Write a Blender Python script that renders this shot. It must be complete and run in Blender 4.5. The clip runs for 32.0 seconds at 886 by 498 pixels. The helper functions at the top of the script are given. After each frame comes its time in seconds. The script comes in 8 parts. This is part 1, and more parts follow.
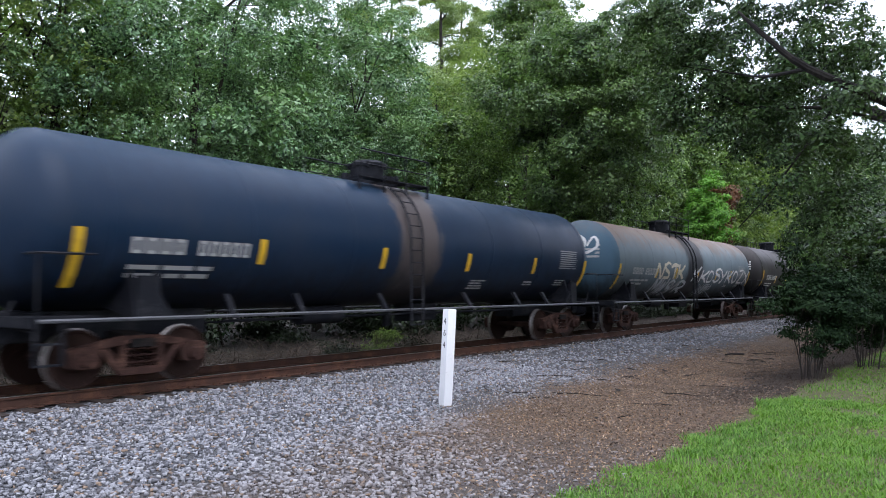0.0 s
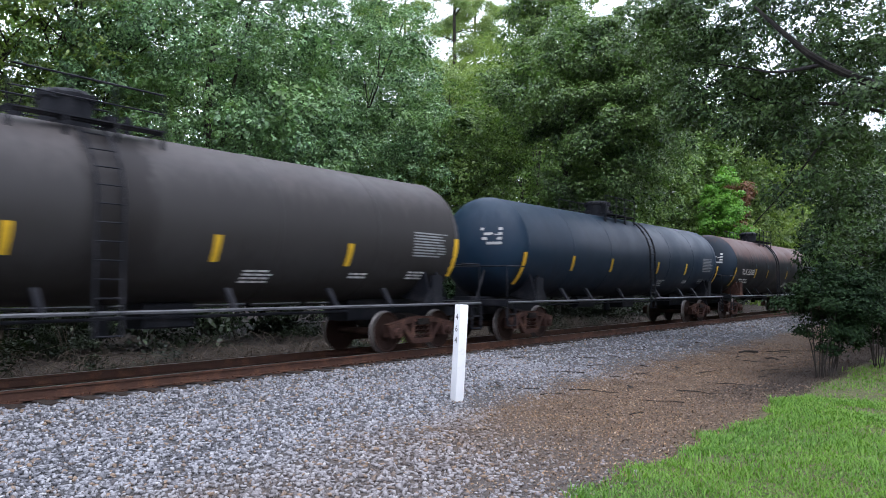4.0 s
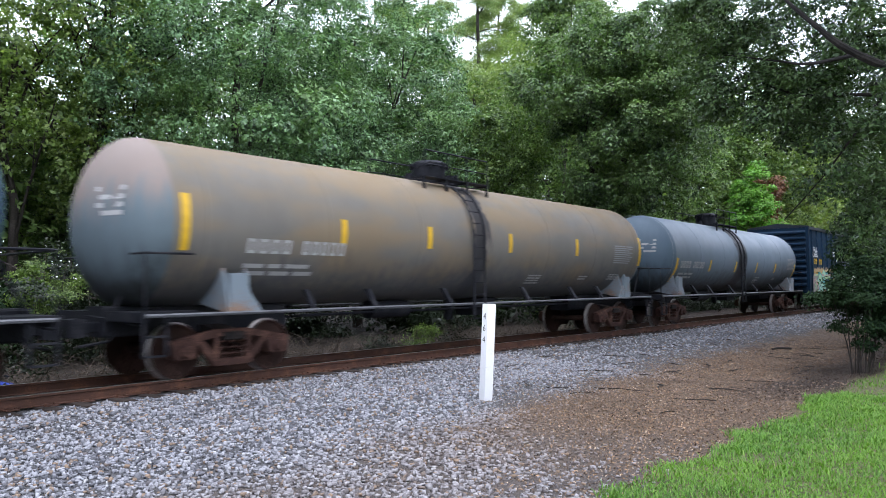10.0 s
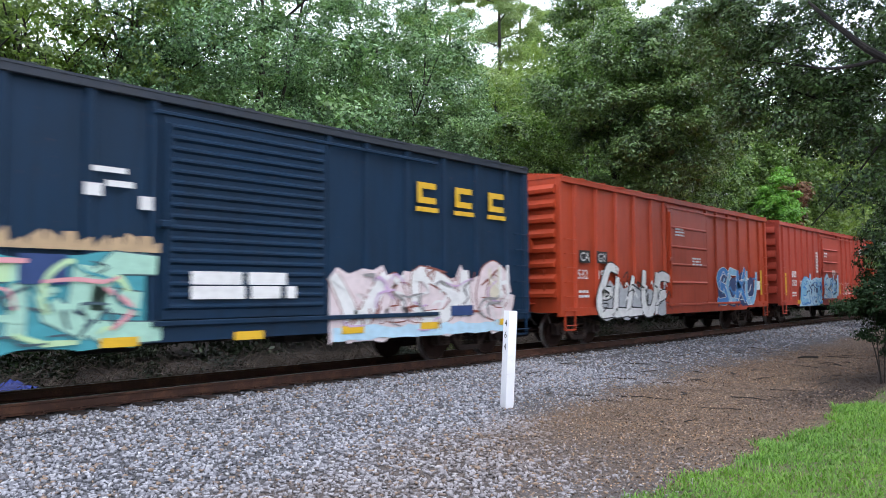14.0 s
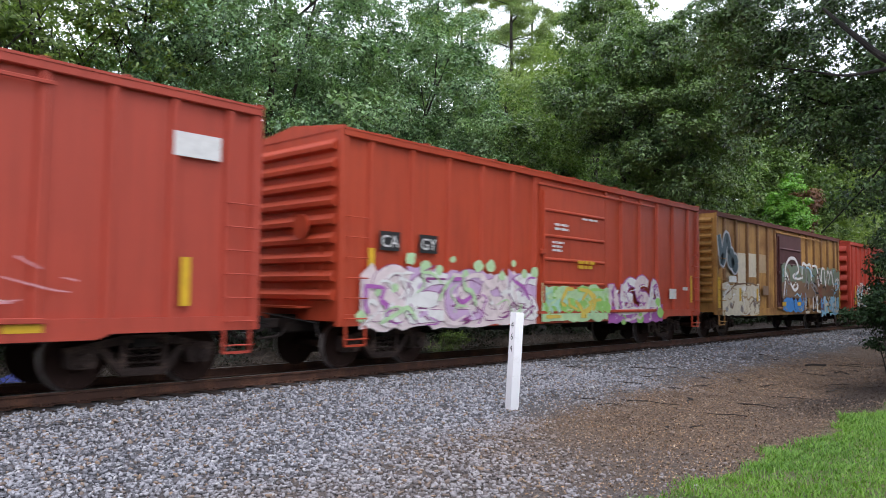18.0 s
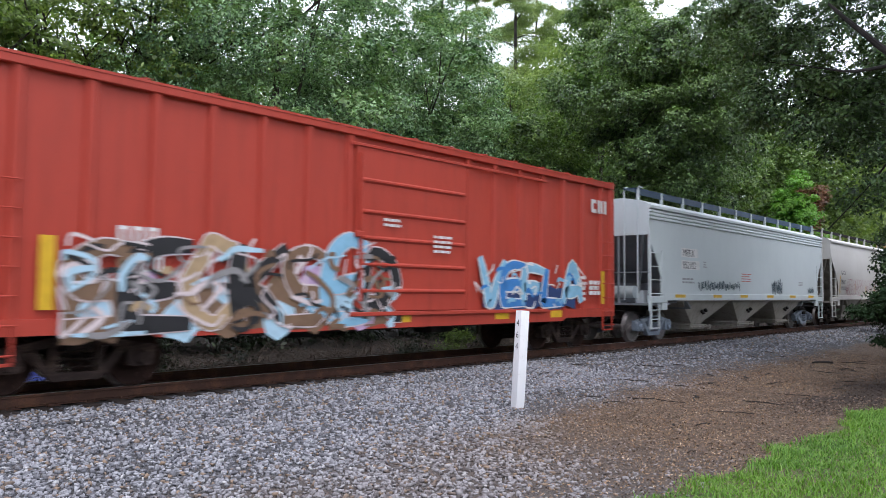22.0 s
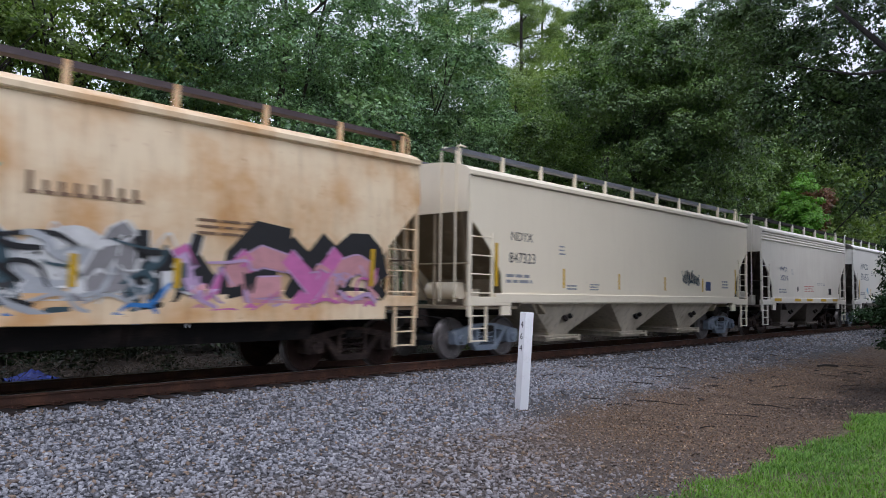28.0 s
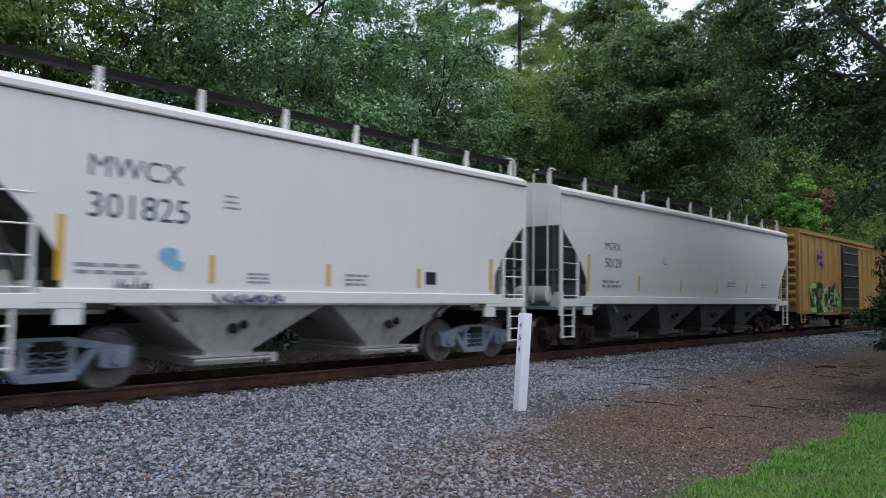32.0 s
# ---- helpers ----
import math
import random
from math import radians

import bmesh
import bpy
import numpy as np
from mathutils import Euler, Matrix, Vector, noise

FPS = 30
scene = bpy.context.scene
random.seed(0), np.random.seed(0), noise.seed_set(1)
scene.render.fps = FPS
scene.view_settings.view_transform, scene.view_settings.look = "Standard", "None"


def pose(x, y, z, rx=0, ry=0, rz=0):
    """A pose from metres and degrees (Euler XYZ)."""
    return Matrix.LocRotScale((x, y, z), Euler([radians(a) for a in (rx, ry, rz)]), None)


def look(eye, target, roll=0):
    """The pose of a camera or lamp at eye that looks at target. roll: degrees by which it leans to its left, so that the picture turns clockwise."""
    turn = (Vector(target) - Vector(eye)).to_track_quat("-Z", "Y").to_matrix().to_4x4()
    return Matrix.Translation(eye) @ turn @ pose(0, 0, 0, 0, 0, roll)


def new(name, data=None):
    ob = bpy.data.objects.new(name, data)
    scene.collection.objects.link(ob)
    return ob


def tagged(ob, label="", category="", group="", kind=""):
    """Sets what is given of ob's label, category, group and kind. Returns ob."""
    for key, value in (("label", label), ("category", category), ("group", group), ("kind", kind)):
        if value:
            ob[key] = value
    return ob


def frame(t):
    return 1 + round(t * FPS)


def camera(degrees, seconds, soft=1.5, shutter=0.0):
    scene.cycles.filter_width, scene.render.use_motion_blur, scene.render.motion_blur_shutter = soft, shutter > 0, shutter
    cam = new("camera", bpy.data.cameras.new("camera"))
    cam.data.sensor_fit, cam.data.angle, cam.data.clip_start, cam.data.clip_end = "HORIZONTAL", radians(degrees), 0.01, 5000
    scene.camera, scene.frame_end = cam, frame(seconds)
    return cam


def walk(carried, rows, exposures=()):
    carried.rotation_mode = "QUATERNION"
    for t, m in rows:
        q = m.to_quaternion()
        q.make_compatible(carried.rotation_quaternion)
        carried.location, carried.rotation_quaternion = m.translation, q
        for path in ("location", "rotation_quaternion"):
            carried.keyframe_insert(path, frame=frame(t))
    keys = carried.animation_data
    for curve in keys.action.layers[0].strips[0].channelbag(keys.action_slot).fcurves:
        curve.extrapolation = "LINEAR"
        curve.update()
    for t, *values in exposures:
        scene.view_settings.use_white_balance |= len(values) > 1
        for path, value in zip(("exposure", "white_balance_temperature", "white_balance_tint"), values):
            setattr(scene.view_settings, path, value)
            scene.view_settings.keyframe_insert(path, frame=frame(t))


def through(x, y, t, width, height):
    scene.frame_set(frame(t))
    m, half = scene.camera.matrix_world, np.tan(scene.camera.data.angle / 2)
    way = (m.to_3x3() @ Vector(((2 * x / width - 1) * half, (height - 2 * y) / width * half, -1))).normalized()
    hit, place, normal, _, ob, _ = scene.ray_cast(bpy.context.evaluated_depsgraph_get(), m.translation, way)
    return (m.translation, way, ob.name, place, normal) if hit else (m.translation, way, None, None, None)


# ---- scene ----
EYE = (0.0, 0.0, 1.48)
TRACK = 12.10  # distance of the track's centre line; rail top is z = 0

cam = camera(62.3, 32.0, soft=0.5, shutter=0.35)
# seconds, heading from the track's direction, tilt up, roll
AIM = [
    (0, 37.19, 3.33, -0.21), (0.5, 37.44, 3.21, -0.21), (1, 37.59, 3.07, -0.20), (1.5, 37.78, 2.99, -0.26), (2, 37.89, 3.00, -0.17), (2.5, 37.93,
    3.02, -0.05), (3, 38.00, 3.00, 0.04), (3.5, 38.07, 2.98, 0.13), (5.5, 38.67, 2.84, -0.20), (6, 38.96, 2.73, -0.30), (6.5, 39.27, 2.69, -0.43), (7,
    39.24, 2.75, -0.50), (7.5, 39.32, 2.79, -0.60), (8, 39.48, 2.81, -0.57), (8.5, 39.77, 2.82, -0.58), (9, 39.94, 2.85, -0.52), (9.5, 40.06, 2.90,
    -0.59), (10, 40.24, 2.97, -0.58), (10.5, 40.38, 3.00, -0.50), (11, 40.57, 3.13, -0.53), (11.5, 40.83, 3.22, -0.50), (12, 41.20, 3.37, -0.45),
    (12.5, 41.49, 3.45, -0.45), (13, 41.62, 3.43, -0.37), (13.5, 41.72, 3.46, -0.45), (14, 41.90, 3.49, -0.40), (14.5, 42.23, 3.54, 0.12), (16.5,
    43.12, 3.21, 1.02), (17, 42.64, 3.25, 1.02), (17.5, 42.42, 3.38, 0.86), (18, 42.51, 3.52, 0.71), (18.5, 42.69, 3.50, 0.59), (19, 42.85, 3.42,
    0.58), (19.5, 42.99, 3.36, 0.51), (20, 43.11, 3.45, 0.45), (20.5, 43.16, 3.45, 0.43), (21, 43.25, 3.38, 0.50), (21.5, 43.13, 3.31, 0.49), (22,
    42.91, 3.39, 0.50), (22.5, 42.74, 3.47, 0.47), (23, 42.51, 3.54, 0.45), (23.5, 42.38, 3.55, 0.32), (24, 42.30, 3.40, 0.17), (24.5, 42.47, 3.22,
    0.32), (25, 42.73, 3.18, 0.51), (25.5, 42.92, 3.25, 0.63), (27.5, 43.09, 3.34, 0.75), (28, 43.27, 3.47, 0.81), (28.5, 43.20, 3.55, 0.91), (29,
    43.23, 3.63, 0.93), (29.5, 43.22, 3.67, 0.92), (30, 43.10, 3.75, 0.96), (30.5, 43.06, 3.78, 0.88), (31, 42.93, 3.81, 0.96), (31.5, 43.13, 3.69,
    0.93), (32, 43.14, 3.56, 0.81)]


def aim(heading, tilt, roll):
    a, b = radians(heading), radians(tilt)
    return look(EYE, (math.cos(a) * math.cos(b), math.sin(a) * math.cos(b), EYE[2] + math.sin(b)), roll)


# seconds, stops, white balance
EXPOSURES = [(0, -0.05, 5800, 14), (8, 0.25, 5800, 13), (14.5, 0.16, 5850, 13), (17, -0.06, 6050, 14), (20, -0.1, 6000, 14), (23, -0.13, 5950, 14), (24, -0.7, 5750, 16), (28, -0.75, 5750, 16), (29, -0.83, 5750, 16), (30, -0.97, 5650, 16), (31, -0.84, 5600, 15), (32, -0.84, 5600, 15)]
walk(cam, [(t, aim(a, b, c)) for t, a, b, c in AIM], EXPOSURES)

# ---- sky and light: an overcast, late afternoon ----
world = bpy.data.worlds.new("overcast_sky")
scene.world = world
world.use_nodes = True
wn, wl = world.node_tree.nodes, world.node_tree.links
sky = wn.new("ShaderNodeTexSky")
sky.sky_type, sky.sun_disc = "NISHITA", False
sky.sun_elevation, sky.sun_rotation = radians(62), radians(208)
sky.air_density, sky.dust_density, sky.ozone_density = 1.0, 4.0, 1.0
haze = wn.new("ShaderNodeMix")
haze.data_type = "RGBA"
haze.inputs["Factor"].default_value = 0.8
haze.inputs["B"].default_value = (14.5, 14.6, 15.6, 1)
wl.new(sky.outputs["Color"], haze.inputs["A"])
wl.new(haze.outputs["Result"], wn["Background"].inputs["Color"])
wn["Background"].inputs["Strength"].default_value = 0.16
sun_data = bpy.data.lights.new("sun", "SUN")
sun_data.energy, sun_data.angle, sun_data.color = 1.5, radians(40), (1.0, 0.95, 0.88)
sun = new("sun", sun_data)
sun.matrix_world = look((-7, -13, 30), (0, 0, 0))

# ---- materials ----
def shader(name, rough=0.7, metal=0.0):
    m = bpy.data.materials.new(name)
    m.use_nodes = True
    nt = m.node_tree
    p = nt.nodes["Principled BSDF"]
    p.inputs["Roughness"].default_value, p.inputs["Metallic"].default_value = rough, metal
    return m, nt, p


def coords(nt, kind="Object"):
    return nt.nodes.new("ShaderNodeTexCoord").outputs[kind]


def scaled(nt, vec, s):
    n = nt.nodes.new("ShaderNodeMapping")
    n.inputs["Scale"].default_value = s
    nt.links.new(vec, n.inputs["Vector"])
    return n.outputs["Vector"]


def grain(nt, vec, scale, detail=4.0, rough=0.6):
    n = nt.nodes.new("ShaderNodeTexNoise")
    n.inputs["Scale"].default_value, n.inputs["Detail"].default_value = scale, detail
    n.inputs["Roughness"].default_value = rough
    nt.links.new(vec, n.inputs["Vector"])
    return n.outputs["Fac"]


def ramp(nt, fac, lo, hi, a=0.0, b=1.0):
    n = nt.nodes.new("ShaderNodeMapRange")
    n.interpolation_type = "SMOOTHSTEP"
    for k, v in zip(("From Min", "From Max", "To Min", "To Max"), (lo, hi, a, b)):
        n.inputs[k].default_value = v
    nt.links.new(fac, n.inputs["Value"])
    return n.outputs["Result"]


def math_node(nt, op, a, b):
    n = nt.nodes.new("ShaderNodeMath")
    n.operation = op
    for i, v in enumerate((a, b)):
        if isinstance(v, (int, float)):
            n.inputs[i].default_value = v
        else:
            nt.links.new(v, n.inputs[i])
    return n.outputs[0]


def blend(nt, fac, a, b, mode="MIX"):
    n = nt.nodes.new("ShaderNodeMix")
    n.data_type, n.blend_type = "RGBA", mode
    if isinstance(fac, (int, float)):
        n.inputs["Factor"].default_value = fac
    else:
        nt.links.new(fac, n.inputs["Factor"])
    for k, v in (("A", a), ("B", b)):
        if isinstance(v, tuple):
            n.inputs[k].default_value = (*v[:3], 1)
        else:
            nt.links.new(v, n.inputs[k])
    return n.outputs["Result"]


def relief(nt, p, fac, strength, dist=0.01):
    n = nt.nodes.new("ShaderNodeBump")
    n.inputs["Strength"].default_value, n.inputs["Distance"].default_value = strength, dist
    nt.links.new(fac, n.inputs["Height"])
    nt.links.new(n.outputs["Normal"], p.inputs["Normal"])


def axis(nt, vec, k):
    n = nt.nodes.new("ShaderNodeSeparateXYZ")
    nt.links.new(vec, n.inputs[0])
    return n.outputs[k]


def surface(name, col, other, rough=0.7, metal=0.0, coarse=1.5, fine=40.0, bump=0.3, share=0.5):
    """Two colours mixed by a coarse and a fine grain, with fine relief."""
    m, nt, p = shader(name, rough, metal)
    v = coords(nt)
    a, b = grain(nt, v, coarse, 5), grain(nt, v, fine, 3)
    f = math_node(nt, "ADD", math_node(nt, "MULTIPLY", a, 0.65), math_node(nt, "MULTIPLY", b, 0.35))
    c = blend(nt, ramp(nt, f, 0.62 - 0.3 * share, 0.8 - 0.3 * share), col, other)
    nt.links.new(c, p.inputs["Base Color"])
    relief(nt, p, b, bump)
    return m


def flat_paint(name, col, rough=0.6):
    """Sprayed or stencilled paint: nearly plain, slightly worn."""
    m, nt, p = shader(name, rough)
    v = coords(nt)
    f = ramp(nt, grain(nt, v, 7, 5), 0.3, 0.8, 0.0, 0.5)
    nt.links.new(blend(nt, f, col, tuple(0.6 * c for c in col)), p.inputs["Base Color"])
    return m


def car_paint(name, col, dirt, rough=0.5, wear=0.5, streak=0.5, rust=(0.12, 0.05, 0.03), gloss=0.35):
    """Painted steel of a wagon: faded in patches, streaked from above, rust specks."""
    m, nt, p = shader(name, rough)
    v = coords(nt)
    patch = ramp(nt, grain(nt, v, 0.7, 6), 0.35, 0.75, 0, wear)
    runs = ramp(nt, grain(nt, scaled(nt, v, (5.0, 5.0, 0.35)), 1.6, 5), 0.45, 0.75, 0, streak)
    specks = ramp(nt, grain(nt, v, 9, 6, 0.7), 0.62, 0.74, 0, 0.75 * wear)
    c = blend(nt, patch, col, dirt)
    c = blend(nt, runs, c, tuple(0.45 * k for k in dirt))
    c = blend(nt, specks, c, rust)
    nt.links.new(c, p.inputs["Base Color"])
    nt.links.new(ramp(nt, patch, 0, 1, rough, min(1.0, rough + 0.25)), p.inputs["Roughness"])
    p.inputs["Specular IOR Level"].default_value = gloss
    relief(nt, p, grain(nt, v, 2.2, 3), 0.25, 0.02)
    return m


def tank_paint(name, col, top, spill, rough=0.38, top_from=3.0, top_to=4.0, top_amount=0.8, band=0.0, low_tone=(0.02, 0.018, 0.016), mottle=0.0, at=-0.4):
    """Tank shell: paint, a crown in its own tone (rust, dust on some) with a ragged lower edge, product spilled down
    from the dome, a darker lower part.
    """
    m, nt, p = shader(name, rough)
    v = coords(nt)
    x, z = axis(nt, v, 0), axis(nt, v, 2)
    big, mid = grain(nt, v, 0.55, 5), grain(nt, scaled(nt, v, (4, 4, 0.5)), 1.4, 5)
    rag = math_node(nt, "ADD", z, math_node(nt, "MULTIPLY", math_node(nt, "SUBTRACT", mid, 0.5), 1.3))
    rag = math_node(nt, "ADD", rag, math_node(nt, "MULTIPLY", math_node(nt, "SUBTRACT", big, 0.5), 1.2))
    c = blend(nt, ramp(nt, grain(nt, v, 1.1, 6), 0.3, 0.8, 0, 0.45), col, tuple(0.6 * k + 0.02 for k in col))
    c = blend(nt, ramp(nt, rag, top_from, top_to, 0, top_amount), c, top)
    if mottle > 0:  # ochre stains in long patches
        c = blend(nt, ramp(nt, grain(nt, scaled(nt, v, (0.55, 1.0, 1.5)), 0.7, 2), 0.38, 0.66, 0, mottle), c, top)
    if band > 0:
        wob = math_node(nt, "ADD", math_node(nt, "ABSOLUTE", math_node(nt, "SUBTRACT", x, at), 0), math_node(nt, "MULTIPLY", math_node(nt, "SUBTRACT", mid, 0.5), 0.9))
        c = blend(nt, ramp(nt, wob, band * 0.8, band * 1.15, 0.93, 0), c, spill)
    p.inputs["Specular IOR Level"].default_value = 0.22
    # darker towards the bottom, with a ragged edge
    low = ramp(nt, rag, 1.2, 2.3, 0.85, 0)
    c = blend(nt, low, c, low_tone)
    nt.links.new(c, p.inputs["Base Color"])
    nt.links.new(ramp(nt, big, 0.3, 0.7, rough, rough + 0.2), p.inputs["Roughness"])
    relief(nt, p, grain(nt, v, 1.3, 3), 0.2, 0.02)
    return m


def leaf_material(name, dark, light, pale, rough=0.45, through=0.3, shine=0.42):
    m, nt, p = shader(name, rough)
    p.inputs["Specular IOR Level"].default_value = shine
    g = nt.nodes.new("ShaderNodeNewGeometry")
    r = g.outputs["Random Per Island"]
    patch = grain(nt, coords(nt), 0.5, 3)
    c = blend(nt, ramp(nt, r, 0.0, 1.0), dark, light)
    c = blend(nt, ramp(nt, patch, 0.4, 0.7, 0, 0.5), c, (light[0] * 1.1, light[1] * 1.02, light[2] * 0.6))
    c = blend(nt, ramp(nt, r, 0.9, 1.0, 0, 0.6), c, pale)
    nt.links.new(c, p.inputs["Base Color"])
    tr = nt.nodes.new("ShaderNodeBsdfTranslucent")
    nt.links.new(blend(nt, 1.0, c, (1.0, 1.15, 0.45), "MULTIPLY"), tr.inputs["Color"])
    mx = nt.nodes.new("ShaderNodeMixShader")
    mx.inputs["Fac"].default_value = through
    nt.links.new(p.outputs[0], mx.inputs[1])
    nt.links.new(tr.outputs[0], mx.inputs[2])
    nt.links.new(mx.outputs[0], nt.nodes["Material Output"].inputs["Surface"])
    return m


def island_stone(name, a, b, c, rough=0.85, dust=None, humus=False):
    m, nt, p = shader(name, rough)
    g = nt.nodes.new("ShaderNodeNewGeometry")
    r = g.outputs["Random Per Island"]
    v = coords(nt)
    k = blend(nt, ramp(nt, r, 0, 0.85), a, b)
    k = blend(nt, ramp(nt, r, 0.86 if humus else 0.94, 1.0, 0, 1.0), k, c)
    k = blend(nt, ramp(nt, grain(nt, v, 30, 4), 0.4, 0.75, 0, 0.5), k, tuple(0.45 * q for q in a))
    if dust:
        k = blend(nt, ramp(nt, r, 0.0, 0.16, 0.85, 0), k, (0.3, 0.215, 0.145))
    if dust:  # brown humus lies on the stones towards the litter
        yy = math_node(nt, "ADD", axis(nt, v, 1), math_node(nt, "MULTIPLY", math_node(nt, "SUBTRACT", grain(nt, v, 0.7, 5), 0.5), 2.2))
        yy = math_node(nt, "SUBTRACT", yy, math_node(nt, "MULTIPLY", axis(nt, v, 0), 0.035))
        right = ramp(nt, math_node(nt, "ADD", axis(nt, v, 0), math_node(nt, "MULTIPLY", grain(nt, v, 1.1, 4), 3.0)), 7.0, 11.5, 0.3, 1.0)
        k = blend(nt, math_node(nt, "MULTIPLY", ramp(nt, yy, 5.0, 7.2, 0.8, 0), right), k, dust)
        k = blend(nt, ramp(nt, grain(nt, v, 2.2, 5), 0.6, 0.75, 0, 0.4), k, dust)
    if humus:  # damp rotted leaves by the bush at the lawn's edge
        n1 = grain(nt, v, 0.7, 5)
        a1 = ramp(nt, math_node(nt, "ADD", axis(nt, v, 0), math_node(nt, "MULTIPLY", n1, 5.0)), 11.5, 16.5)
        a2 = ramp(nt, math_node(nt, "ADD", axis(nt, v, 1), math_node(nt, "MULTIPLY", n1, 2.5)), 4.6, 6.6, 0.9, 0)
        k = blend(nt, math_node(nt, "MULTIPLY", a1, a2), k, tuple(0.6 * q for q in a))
        k = blend(nt, ramp(nt, grain(nt, v, 1.6, 4), 0.52, 0.66, 0, 0.7), k, tuple(0.9 * q for q in a))
    nt.links.new(k, p.inputs["Base Color"])
    return m


def ground_material():
    """Grey ballast dust by the track, brown litter beyond it, soil under the lawn."""
    m, nt, p = shader("ground_soil", 0.95)
    v = coords(nt)
    x, y = axis(nt, v, 0), axis(nt, v, 1)
    n1, n2, n3 = grain(nt, v, 0.7, 5), grain(nt, v, 18, 4, 0.7), grain(nt, v, 70, 3, 0.7)
    yy = math_node(nt, "ADD", y, math_node(nt, "MULTIPLY", math_node(nt, "SUBTRACT", n1, 0.5), 2.2))
    yy = math_node(nt, "SUBTRACT", yy, math_node(nt, "MULTIPLY", x, 0.035))
    grey = blend(nt, ramp(nt, n3, 0.3, 0.7), (0.027, 0.027, 0.0297), (0.135, 0.133, 0.135))
    brown = blend(nt, ramp(nt, n2, 0.3, 0.7), (0.022, 0.014, 0.009), (0.19, 0.125, 0.075))
    brown = blend(nt, ramp(nt, n3, 0.55, 0.75, 0, 0.7), brown, (0.3, 0.22, 0.15))
    c = blend(nt, ramp(nt, yy, 5.9, 6.8), brown, grey)
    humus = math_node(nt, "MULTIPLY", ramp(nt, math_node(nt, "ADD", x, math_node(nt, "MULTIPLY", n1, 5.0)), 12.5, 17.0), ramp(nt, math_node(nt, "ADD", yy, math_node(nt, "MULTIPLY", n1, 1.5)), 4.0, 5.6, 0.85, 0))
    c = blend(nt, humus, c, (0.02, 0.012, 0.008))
    left = ramp(nt, math_node(nt, "ADD", x, math_node(nt, "MULTIPLY", n1, 3.0)), 7.0, 11.0, 0.6, 0)
    c = blend(nt, left, c, grey)
    lawn = blend(nt, ramp(nt, n2, 0.3, 0.7), (0.036, 0.055, 0.014), (0.17, 0.145, 0.065))
    edge = math_node(nt, "ADD", y, math_node(nt, "MULTIPLY", math_node(nt, "SUBTRACT", n1, 0.5), 0.8))
    c = blend(nt, ramp(nt, edge, 2.75, 3.1), lawn, c)
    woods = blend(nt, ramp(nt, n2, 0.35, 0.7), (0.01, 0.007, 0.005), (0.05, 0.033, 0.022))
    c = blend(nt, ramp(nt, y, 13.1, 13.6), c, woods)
    # the black shadow under the train is put into the ground's colour
    train_shadow = math_node(nt, "MULTIPLY", ramp(nt, y, 11.1, 11.4), ramp(nt, y, 12.9, 13.3, 1, 0))
    c = blend(nt, train_shadow, c, (0.014, 0.012, 0.011))
    nt.links.new(c, p.inputs["Base Color"])
    relief(nt, p, math_node(nt, "ADD", n3, math_node(nt, "MULTIPLY", n2, 0.6)), 0.9, 0.03)
    return m


